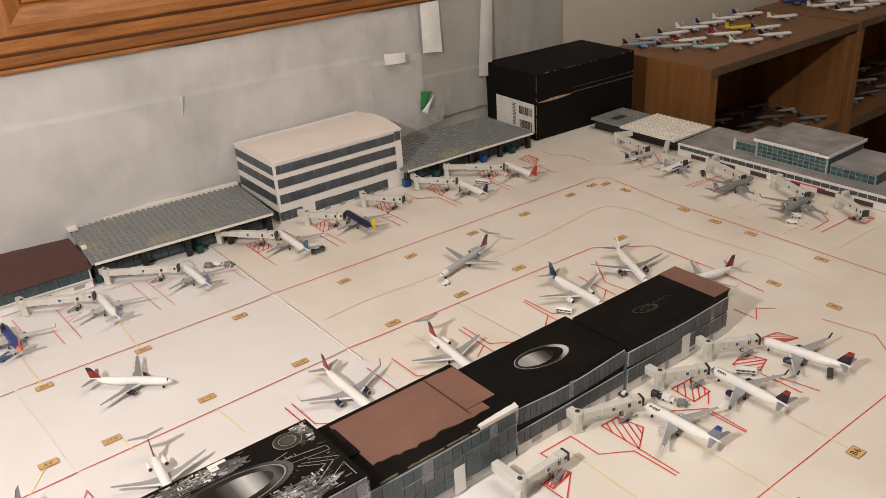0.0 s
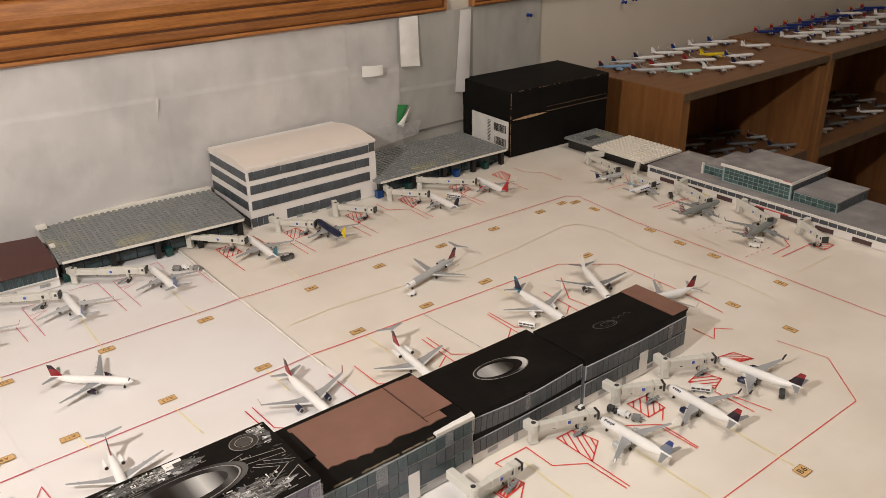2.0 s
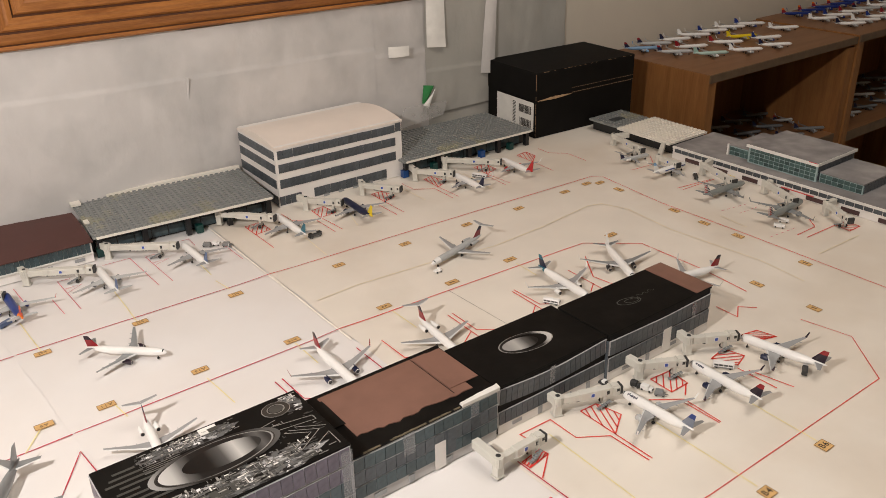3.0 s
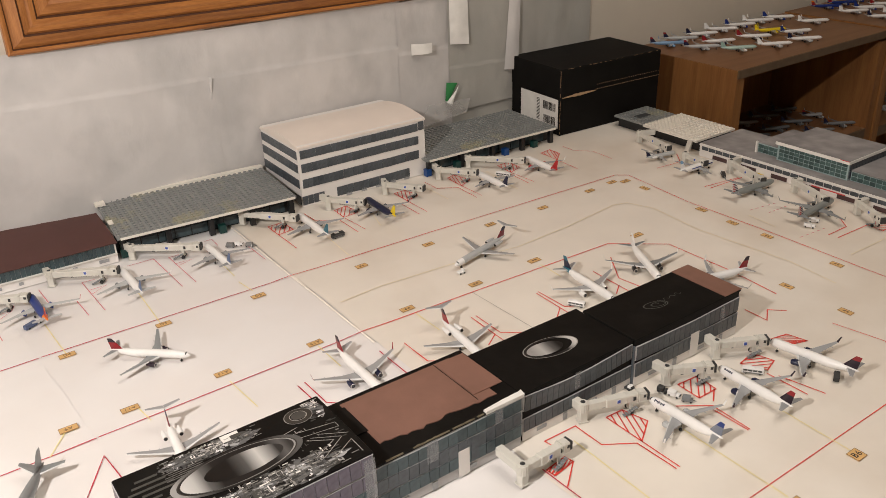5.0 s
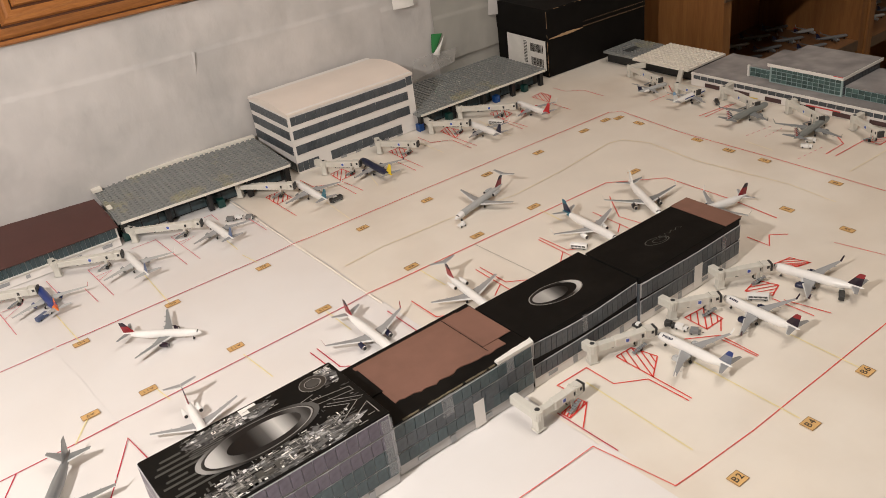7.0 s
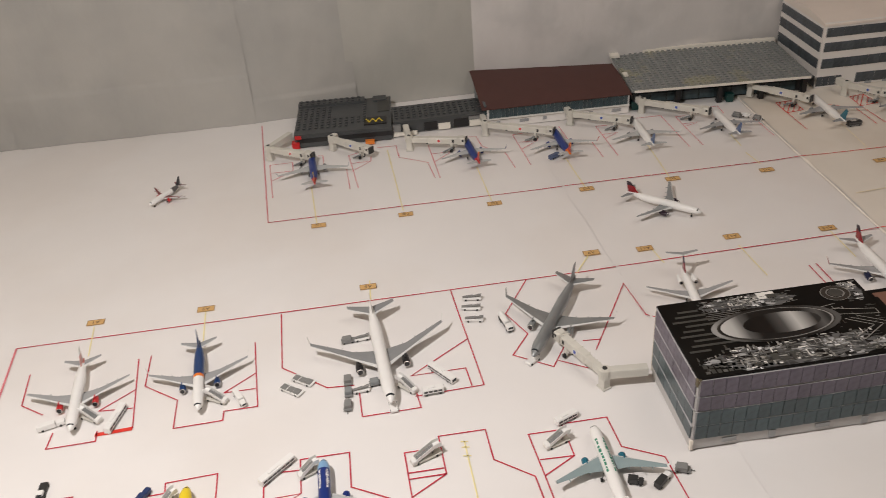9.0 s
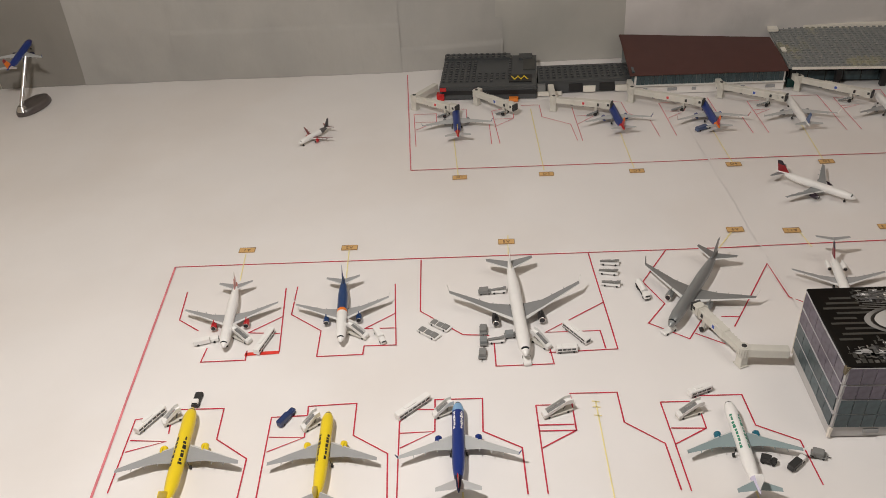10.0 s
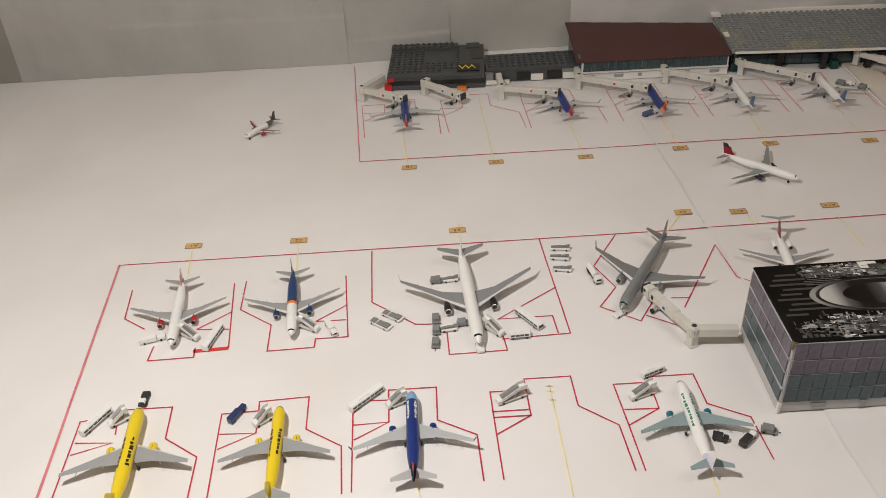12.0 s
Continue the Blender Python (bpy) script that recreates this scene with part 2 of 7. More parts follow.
def circuit_print(name):
    """Printed circuit-board picture: blocky grey cells and tracks on black, some nearly white."""
    m = bpy.data.materials.new(name)
    m.use_nodes = True
    nodes, links = m.node_tree.nodes, m.node_tree.links
    bsdf = nodes["Principled BSDF"]
    bsdf.inputs["Roughness"].default_value, bsdf.inputs["Specular IOR Level"].default_value = 0.45, 0.25
    where = nodes.new("ShaderNodeTexCoord")
    total = None
    for scale, stretch, lo, hi, top in ((170, (0.5, 1, 1), 0.45, 0.47, 0.035), (330, (0.3, 1, 1), 0.66, 0.68, 0.11), (300, (1, 0.25, 1), 0.76, 0.78, 0.08), (420, (0.35, 1, 1), 0.87, 0.89, 0.34), (380, (1, 1, 1), 0.95, 0.96, 0.7)):
        mp, vor, ramp = nodes.new("ShaderNodeMapping"), nodes.new("ShaderNodeTexVoronoi"), nodes.new("ShaderNodeMapRange")
        mp.inputs["Scale"].default_value = stretch
        vor.distance, vor.inputs["Scale"].default_value = "CHEBYCHEV", scale
        links.new(where.outputs["Object"], mp.inputs[0]), links.new(mp.outputs[0], vor.inputs["Vector"])
        ramp.inputs[1].default_value, ramp.inputs[2].default_value, ramp.inputs[4].default_value = lo, hi, top
        sep = nodes.new("ShaderNodeSeparateColor")
        links.new(vor.outputs["Color"], sep.inputs[0])
        links.new(sep.outputs[0], ramp.inputs[0])
        if total is None:
            total = ramp.outputs[0]
        else:
            mx = nodes.new("ShaderNodeMath")
            mx.operation = "MAXIMUM"
            links.new(total, mx.inputs[0]), links.new(ramp.outputs[0], mx.inputs[1])
            total = mx.outputs[0]
    add = nodes.new("ShaderNodeMath")
    add.inputs[1].default_value = 0.008
    links.new(total, add.inputs[0])
    links.new(add.outputs[0], bsdf.inputs["Base Color"])
    return m


DISC_PRINT = printed_gradient("silver_disc_print", ((0.0, 0.30), (0.25, 0.42), (0.5, 0.10), (0.72, 0.01), (1.0, 0.006)), 0.019)
RING_PRINT = printed_gradient("silver_ring_print", ((0.0, 0.50), (0.09, 0.42), (0.19, 0.10), (0.30, 0.012), (0.80, 0.015), (0.93, 0.10), (1.0, 0.03)), 0.040)
CORE_PRINT = printed_gradient("silver_core_print", ((0.0, 0.006), (0.40, 0.010), (0.58, 0.08), (0.76, 0.50), (0.88, 0.26), (1.0, 0.03)), 0.030)
HALO_EDGE = printed_gradient("silver_outer_glow_print", ((0.0, 0.30), (0.10, 0.12), (0.3, 0.012), (0.75, 0.012), (1.0, 0.10)), 0.046)
HALO_LINE = printed_gradient("silver_outline_print", ((0.0, 0.02), (0.3, 0.10), (0.6, 0.30), (1.0, 0.30)), 0.041)
HALO_PRINT = printed_gradient("silver_halo_print", ((0.0, 0.02), (0.45, 0.006), (0.72, 0.02), (0.9, 0.5), (1.0, 0.6)), 0.027)
SCRAWL = material("silver_scrawl", (0.085, 0.085, 0.075), 0.5, spots=0.2)
CIRCUIT = circuit_print("circuit_board_print")

_paints = {}


def paint(r, g, b, rough=0.3):
    """Gloss model paint of one colour, made once."""
    key = (r, g, b, rough)
    if key not in _paints:
        _paints[key] = material("model_paint", (r, g, b), rough, spots=0.03, scale=120)
    return _paints[key]


WHITE_P, GREY_P, SILVER_P = paint(0.82, 0.81, 0.79), paint(0.33, 0.335, 0.34), paint(0.45, 0.46, 0.46, 0.35)
NAVY_P, BLUE_P, RED_P = paint(0.010, 0.014, 0.045), paint(0.014, 0.035, 0.19), paint(0.48, 0.025, 0.03)
YELLOW_P, BLACK_P, TEAL_P, ORANGE_P = paint(0.80, 0.60, 0.02), paint(0.02, 0.02, 0.022), paint(0.02, 0.14, 0.20), paint(0.80, 0.20, 0.02)
DELTA_P = paint(0.26, 0.014, 0.02)
DUSK_P = paint(0.022, 0.012, 0.022)
GUN_P = material("brushed_gunmetal", (0.29, 0.305, 0.31), 0.36, 0.45, spots=0.06, scale=90)
MAROON_P, STEEL_P, SKY_P = paint(0.20, 0.02, 0.03), paint(0.23, 0.245, 0.25), paint(0.22, 0.40, 0.62)
GLASS_P = paint(0.02, 0.025, 0.03, 0.15)


# ---- mesh helpers ----
class Shape:
    """Collects vertices and faces, with a material slot for each face."""

    def __init__(self):
        self.v, self.f, self.m = [], [], []

    def add(self, verts, faces, slot=0):
        n = len(self.v)
        self.v += [tuple(p) for p in verts]
        self.f += [tuple(n + i for i in face) for face in faces]
        self.m += [slot] * len(faces)
        return self

    def box(self, x0, x1, y0, y1, z0, z1, slot=0, c=0.0):
        """A box; c: chamfer of its upright and top edges."""
        if not c:
            v = [(x, y, z) for z in (z0, z1) for y in (y0, y1) for x in (x0, x1)]
            return self.add(v, [(0, 2, 3, 1), (4, 5, 7, 6), (0, 1, 5, 4), (1, 3, 7, 5), (3, 2, 6, 7), (2, 0, 4, 6)], slot)
        ring = lambda i, z: [(x0 + i + c, y0 + i, z), (x1 - i - c, y0 + i, z), (x1 - i, y0 + i + c, z), (x1 - i, y1 - i - c, z), (x1 - i - c, y1 - i, z), (x0 + i + c, y1 - i, z), (x0 + i, y1 - i - c, z), (x0 + i, y0 + i + c, z)]
        v = ring(0, z0) + ring(0, z1 - c) + ring(c * 0.7, z1)
        f = [tuple(range(7, -1, -1)), tuple(range(16, 24))]
        for k in (0, 8):
            f += [(k + i, k + (i + 1) % 8, k + 8 + (i + 1) % 8, k + 8 + i) for i in range(8)]
        return self.add(v, f, slot)

    def loft(self, rings, slot=0, caps=True):
        n, v, f = len(rings[0]), [p for r in rings for p in r], []
        for k in range(len(rings) - 1):
            f += [(k * n + i, k * n + (i + 1) % n, (k + 1) * n + (i + 1) % n, (k + 1) * n + i) for i in range(n)]
        if caps:
            f += [tuple(range(n - 1, -1, -1)), tuple(range((len(rings) - 1) * n, len(rings) * n))]
        return self.add(v, f, slot)

    def tube(self, a, b, ra, rb=None, n=10, slot=0):
        a, b = Vector(a), Vector(b)
        rb = ra if rb is None else rb
        d = (b - a).normalized()
        u = d.orthogonal().normalized()
        w = d.cross(u)
        rings = [[p + r * (math.cos(i * math.tau / n) * u + math.sin(i * math.tau / n) * w) for i in range(n)] for p, r in ((a, ra), (b, rb))]
        return self.loft(rings, slot)

    def turned(self, m):
        self.v = [tuple(m @ Vector(p)) for p in self.v]
        return self

    def mesh(self, name, mats, smooth=False):
        me = bpy.data.meshes.new(name)
        me.from_pydata(self.v, [], self.f)
        for m in mats if isinstance(mats, (list, tuple)) else [mats]:
            me.materials.append(m)
        me.polygons.foreach_set("material_index", self.m)
        if smooth:
            me.polygons.foreach_set("use_smooth", [True] * len(me.polygons))
            me.set_sharp_from_angle(angle=radians(40))
        me.update()
        return me


def fixed(name, shape, mats, smooth=False, label="", m=None, category=""):
    """A piece of the setting."""
    ob = new(name, shape.mesh(name, mats, smooth))
    if m is not None:
        ob.matrix_basis = m
    return tagged(ob, label, category or name.split("_")[0], kind="structure")


def thing(name, label, category, m, group=""):
    ob = new(name)
    ob.empty_display_size = 0.01
    ob.matrix_basis = m
    return tagged(ob, label, category, group)


def part(name, shape, mats, parent, label="", smooth=False, m=None):
    ob = new(name, shape if isinstance(shape, bpy.types.Mesh) else shape.mesh(name, mats, smooth))
    ob.parent = parent
    if m is not None:
        ob.matrix_basis = m
    return tagged(ob, label)


def at(x, y, z=0.0, turn=0.0):
    """A pose on the tabletop."""
    return pose(x, y, TZ + z, 0, 0, turn)


def ground(x, y):
    """Height of the paper over the bare tabletop at a place."""
    if x > 0.835:
        return 0.0015 if x > 0.885 else 0.0023
    if x > 0.59 and y < -0.31:
        return 0.0017
    return 0.0010 if x > 0.560 - 0.065 * y else 0.0002


# ---- room ----
def wall_y(x):
    return 0.476 + 0.007 * x


SKEW = math.degrees(math.atan(0.007))
BACK = pose(0, 0.476, 0, 0, 0, SKEW)  # x runs along the back wall, y into it
fixed("wall_north", Shape().box(-0.52, 3.6, 0, 0.12, 0, 2.4), WALL_PAINT, label="painted beige wall behind the model airport", m=BACK)
fixed("wall_south", Shape().box(-0.52, 3.6, -3.1, -3.0, 0, 2.4), WALL_PAINT, label="plain beige wall closing the room")
fixed("wall_west", Shape().box(-0.52, -0.40, -3.0, 0.472, 0, 2.4), WALL_PAINT, label="plain beige side wall")
fixed("wall_east", Shape().box(3.6, 3.7, -3.1, 0.5, 0, 2.4), WALL_PAINT, label="plain beige side wall")
fixed("floor", Shape().box(-2.3, 3.7, -3.1, 0.7, -0.05, 0), CARPET, label="brown carpeted floor")
fixed("ceiling", Shape().box(-2.3, 3.7, -3.1, 0.7, 2.4, 2.5), CEILING_PAINT, label="plain off-white ceiling")

# ---- table ----
table = thing("table", "large table covered with sheets of white and cream poster paper", "table", pose(0, 0, 0))
part("tabletop", Shape().box(-0.398, 1.685, -0.56, 0.47, TZ - 0.03, TZ - 0.002), SHELF_TOP, table, "brown laminate tabletop edge under the paper")
for lx in (-0.36, 0.55, 1.62):
    for ly in (-0.5, 0.37):
        part("leg", Shape().box(lx - 0.025, lx + 0.025, ly - 0.025, ly + 0.025, 0, TZ - 0.03), SHELF_WOOD, table)


def sheet(name, label, x0, x1, y0, y1, mat, z, lift=0.0006, skew=0.0, curl=0.0):
    """A large sheet of paper on the table, very slightly wavy, with a soft raised edge."""
    nx, ny = max(2, int((x1 - x0) / 0.02)), int((y1 - y0) / 0.02)
    s = Shape()
    v = []
    for j in range(ny + 1):
        for i in range(nx + 1):
            x, y = x0 + (x1 - x0) * i / nx, y0 + (y1 - y0) * j / ny
            xx = x + skew * y
            h = lift * noise.noise((xx * 5, y * 5, z * 900))
            if curl and i == 0:
                h += 0.25 * curl + curl * max(0, noise.noise((y * 9, 3.1, 0)))
                xx += 0.0016 * noise.noise((y * 26, 8.4, 0))
            v.append((xx, min(y, wall_y(xx) - 0.001), TZ + z + h - lift))
    s.add(v, [(j * (nx + 1) + i, j * (nx + 1) + i + 1, (j + 1) * (nx + 1) + i + 1, (j + 1) * (nx + 1) + i) for j in range(ny) for i in range(nx)])
    ob = new(name, s.mesh(name, mat, True))
    return tagged(ob, label, "paper sheet", "paper sheets on the table")


sheet("paper_sheet", "white poster paper sheet lying flat on the table", -0.398, 1.66, -0.55, 0.50, PAPER_WHITE, 0.0, 0.0003)
sheet("paper_sheet", "white poster paper sheet overlapping its neighbour", 0.578, 0.87, -0.55, 0.50, PAPER_WHITE, 0.0006, 0.0003, -0.065, 0.0036)
sheet("paper_sheet", "cream aged poster paper sheet with a curled edge", 0.857, 1.68, -0.55, 0.50, PAPER_CREAM, 0.0012, 0.0003, 0.0, 0.0012)
sheet("paper_sheet", "white poster paper sheet under the concourse boxes", 0.60, 0.862, -0.55, -0.322, PAPER_WHITE, 0.0015, 0.0002)


def torn_edge(label, y0, y1, x_at, width, seed):
    """The frayed white core of a torn sheet edge, lying on the sheet, of uneven width."""
    n = int((y1 - y0) / 0.004)
    v = []
    for k in range(n + 1):
        y = y0 + (y1 - y0) * k / n
        x = x_at(y)
        w = width * max(0.12, 0.55 + 0.9 * noise.noise((y * 31, seed, 0)) + 0.4 * noise.noise((y * 120, seed, 3)))
        z = TZ + ground(0.9, y) + 0.0002 + 0.0006 * max(0, noise.noise((y * 9, 3.1, 0)))
        v += [(x - 0.0012, y, z - 0.0008), (x, y, z + 0.0003), (x + w, y, z)]
    s = Shape().add(v, [(3 * k + i, 3 * k + 3 + i, 3 * k + 4 + i, 3 * k + 1 + i) for k in range(n) for i in (0, 1)])
    return part("torn_edge", s, TORN_PAPER, table, label, True)


torn_edge("frayed pale torn paper edge", -0.02, 0.44, lambda y: 0.8545 + 0.0012 * noise.noise((y * 14, 2, 0)), 0.0015, 1.3)
torn_edge("raised white paper tear", 0.135, 0.168, lambda y: 0.8555, 0.0085, 6.1)


def stroke(mat, width, pts, z=0.0, name="red_line"):
    """A marker line: a thin ribbon with mitred corners, its width a little uneven."""
    s = Shape()
    pts = [Vector(p) for p in pts]
    fine = [pts[0]]
    for a, b in zip(pts, pts[1:]):
        n = max(1, int((b - a).length / 0.03))
        fine += [a.lerp(b, k / n) for k in range(1, n + 1)]
    v = []
    for k, p in enumerate(fine):
        d0 = (p - fine[k - 1]).normalized() if k else (fine[1] - p).normalized()
        d1 = (fine[k + 1] - p).normalized() if k < len(fine) - 1 else d0
        d = (d0 + d1).normalized() if (d0 + d1).length > 0.2 else d1
        side = Vector((-d.y, d.x)) / max(0.5, d.dot(d1))
        w = 0.5 * width * (1 + 0.18 * noise.noise((p.x * 60, p.y * 60, 0)))
        j = 0.0003 * noise.noise((p.x * 40, p.y * 40, 7))
        up = TZ + ground(p.x, p.y) + z + 0.0001
        v += [(*(p + side * (w + j)), up), (*(p - side * (w - j)), up)]
    s.add(v, [(2 * k, 2 * k + 1, 2 * k + 3, 2 * k + 2) for k in range(len(fine) - 1)])
    return part(name, s, mat, table)


def red_mark(*pts):
    stroke(RED_BRIGHT if pts[0][0] > 0.86 else RED_PALE if pts[0][1] > 0.15 else RED_INK, 0.0011 if pts[0][1] < 0.1 else 0.0009, pts)


def hatch_mark(*q):
    """A four-cornered box filled with slanting strokes."""
    a, b, c, d = [Vector(p) for p in q]
    stroke(RED_BRIGHT, 0.0012, [a, b, c, d, a])
    if a.x > 1.10 and a.y < 0:
        a, b, c, d = b, c, d, a
    for p, u in ((a, 0.3), (a, 0.65), (a, 1.0), (c, 0.3), (c, 0.65)):
        stroke(RED_BRIGHT, 0.0011, [p.lerp(b, u), p.lerp(d, u)])


def dash_mark(a, b):
    a, b = Vector(a), Vector(b)
    for k in range(5):
        stroke(RED_PALE, 0.0010, [a.lerp(b, k / 5), a.lerp(b, k / 5 + 0.1)])


def yellow_mark(*pts):
    stroke(YELLOW_INK, 0.0011, pts, 0.0001, "yellow_line")


def pale_mark(*pts):
    stroke(PALE_INK, 0.0016, pts, 0.00015, "yellow_line")


# taxiway borders
stroke(RED_PALE, 0.0013, [(0.208, 0.448), (0.228, 0.176)])
stroke(RED_INK, 0.0012, [(0.228, 0.176), (0.855, 0.170)])
stroke(RED_BRIGHT, 0.0010, [(0.855, 0.170), (1.056, 0.165), (1.388, 0.153), (1.402, 0.140), (1.389, 0.017), (1.390, -0.122), (1.387, -0.274), (1.386, -0.40)])
stroke(RED_PALE, 0.0021, [(0.0, 0.0), (0.019, -0.285), (0.030, -0.45)])
stroke(RED_INK, 0.0012, [(0.0, 0.0), (0.576, 0.001), (0.856, 0.006)])
stroke(RED_BRIGHT, 0.0012, [(0.856, 0.006), (1.030, 0.0), (1.208, -0.007), (1.265, -0.056), (1.265, -0.145), (1.258, -0.215)])
stroke(RED_BRIGHT, 0.0008, [(1.249, -0.288), (1.258, -0.340), (1.207, -0.396), (0.954, -0.396), (0.864, -0.392), (0.852, -0.321), (0.729, -0.320), (0.62, -0.319)])
stroke(GREY_INK, 0.0006, [(0.998, 0.001), (1.002, -0.150)], name="pencil_line")
stroke(RED_BRIGHT, 0.004, [(0.100, -0.1335), (0.130, -0.132)])
red_mark((0.024, -0.042), (0.028, -0.084), (0.050, -0.100))
red_mark((0.120, -0.041), (0.130, -0.132))
red_mark((0.097, -0.105), (0.125, -0.083))
red_mark((0.098, -0.105), (0.126, -0.107))
red_mark((0.064, -0.124), (0.063, -0.142), (0.102, -0.141), (0.101, -0.129))
red_mark((0.131, -0.039), (0.132, -0.081), (0.163, -0.105), (0.164, -0.139), (0.204, -0.138), (0.204, -0.127), (0.232, -0.127), (0.225, -0.040))
red_mark((0.202, -0.104), (0.228, -0.084))
red_mark((0.202, -0.104), (0.229, -0.104))
red_mark((0.030, -0.281), (0.027, -0.208), (0.033, -0.207))
red_mark((0.059, -0.224), (0.055, -0.198), (0.097, -0.198), (0.099, -0.231), (0.127, -0.251), (0.128, -0.288))
red_mark((0.030, -0.230), (0.059, -0.232), (0.030, -0.242))
red_mark((0.142, -0.289), (0.138, -0.209), (0.167, -0.208), (0.166, -0.198), (0.205, -0.196), (0.206, -0.230), (0.234, -0.249), (0.237, -0.293))
red_mark((0.140, -0.230), (0.168, -0.231), (0.141, -0.245))
red_mark((0.167, -0.208), (0.168, -0.231))
red_mark((0.248, -0.002), (0.251, -0.082), (0.290, -0.116), (0.313, -0.118))
red_mark((0.412, -0.000), (0.421, -0.140), (0.363, -0.142))
red_mark((0.417, -0.077), (0.362, -0.116), (0.409, -0.116), (0.411, -0.139))
red_mark((0.364, -0.136), (0.366, -0.156), (0.318, -0.157), (0.317, -0.128))
red_mark((0.244, -0.292), (0.241, -0.217), (0.251, -0.204), (0.269, -0.205))
red_mark((0.269, -0.228), (0.268, -0.194), (0.306, -0.194), (0.306, -0.229), (0.335, -0.246), (0.337, -0.289))
red_mark((0.242, -0.229), (0.269, -0.228), (0.243, -0.244))
red_mark((0.351, -0.289), (0.348, -0.203), (0.375, -0.203))
red_mark((0.350, -0.247), (0.377, -0.230), (0.376, -0.191), (0.413, -0.191), (0.414, -0.223), (0.441, -0.245), (0.444, -0.288))
red_mark((0.348, -0.224), (0.376, -0.224))
red_mark((0.349, -0.230), (0.377, -0.230))
red_mark((0.451, -0.289), (0.445, -0.203), (0.473, -0.203))
red_mark((0.448, -0.246), (0.474, -0.231), (0.473, -0.197), (0.509, -0.197), (0.511, -0.229), (0.539, -0.245), (0.542, -0.286))
red_mark((0.448, -0.230), (0.474, -0.231))
red_mark((0.487, 0.000), (0.457, -0.049), (0.471, -0.082), (0.452, -0.108), (0.483, -0.130), (0.502, -0.100))
red_mark((0.524, -0.116), (0.576, -0.028), (0.581, -0.079), (0.592, -0.087))
red_mark((0.516, -0.102), (0.532, -0.103))
red_mark((0.489, -0.123), (0.511, -0.138))
red_mark((0.231, 0.233), (0.224, 0.321), (0.253, 0.321), (0.254, 0.297), (0.229, 0.277))
red_mark((0.227, 0.298), (0.254, 0.297))
red_mark((0.285, 0.331), (0.292, 0.330), (0.293, 0.295))
red_mark((0.321, 0.284), (0.323, 0.231))
red_mark((0.333, 0.232), (0.325, 0.321), (0.349, 0.331))
red_mark((0.328, 0.298), (0.352, 0.298), (0.327, 0.276))
red_mark((0.352, 0.298), (0.353, 0.311))
red_mark((0.363, 0.334), (0.387, 0.333), (0.388, 0.299), (0.422, 0.275), (0.426, 0.232))
red_mark((0.432, 0.231), (0.428, 0.323))
red_mark((0.430, 0.297), (0.455, 0.297), (0.431, 0.275))
red_mark((0.479, 0.334), (0.492, 0.331), (0.495, 0.301), (0.506, 0.288))
red_mark((0.520, 0.277), (0.524, 0.233))
red_mark((0.544, 0.234), (0.539, 0.323), (0.553, 0.323))
red_mark((0.542, 0.298), (0.565, 0.296), (0.542, 0.278))
red_mark((0.565, 0.296), (0.570, 0.309))
red_mark((0.602, 0.331), (0.604, 0.290))
red_mark((0.631, 0.273), (0.633, 0.230))
red_mark((0.651, 0.230), (0.648, 0.317), (0.663, 0.316))
red_mark((0.650, 0.291), (0.670, 0.292), (0.650, 0.279))
red_mark((0.705, 0.326), (0.738, 0.325), (0.741, 0.229))
red_mark((0.758, 0.229), (0.755, 0.316), (0.768, 0.316))
red_mark((0.756, 0.293), (0.778, 0.293), (0.758, 0.286))
red_mark((0.808, 0.333), (0.819, 0.333), (0.818, 0.309))
red_mark((0.847, 0.281), (0.848, 0.229))
red_mark((0.953, 0.329), (0.954, 0.297), (0.972, 0.283))
red_mark((0.894, 0.287), (0.894, 0.235))
red_mark((0.990, 0.281), (0.993, 0.228))
red_mark((0.981, 0.276), (0.981, 0.227))
red_mark((1.090, 0.272), (1.090, 0.223))
red_mark((1.077, 0.267), (1.077, 0.222))
red_mark((1.150, 0.316), (1.150, 0.285), (1.169, 0.272))
red_mark((1.184, 0.269), (1.184, 0.220))
red_mark((1.150, 0.284), (1.176, 0.267), (1.174, 0.219))
red_mark((1.275, 0.264), (1.277, 0.212))
red_mark((1.270, 0.258), (1.267, 0.211))
red_mark((1.366, 0.254), (1.363, 0.209))
red_mark((1.417, 0.301), (1.416, 0.274), (1.437, 0.251), (1.435, 0.207))
red_mark((1.456, 0.132), (1.501, 0.128))
red_mark((1.452, 0.029), (1.521, 0.026))
red_mark((1.451, 0.038), (1.515, 0.029))
red_mark((1.528, 0.155), (1.507, 0.131))
red_mark((1.438, -0.165), (1.478, -0.165), (1.496, -0.145))
red_mark((1.440, -0.177), (1.503, -0.179))
red_mark((1.053, -0.047), (1.051, -0.105))
red_mark((1.057, -0.045), (1.057, -0.089), (1.066, -0.095))
red_mark((1.051, -0.088), (1.031, -0.104))
red_mark((1.140, -0.049), (1.137, -0.108))
red_mark((1.183, -0.036), (1.151, -0.080), (1.155, -0.110))
red_mark((1.139, -0.092), (1.122, -0.104))
red_mark((0.963, -0.043), (0.961, -0.103))
red_mark((0.969, -0.043), (0.968, -0.087), (0.989, -0.103))
red_mark((0.961, -0.086), (0.943, -0.098))
red_mark((0.756, -0.039), (0.757, -0.069))
red_mark((0.764, -0.038), (0.765, -0.080), (0.776, -0.090))
red_mark((0.849, -0.038), (0.849, -0.090))
red_mark((0.877, -0.041), (0.877, -0.084), (0.884, -0.089))
red_mark((0.951, -0.298), (0.951, -0.339))
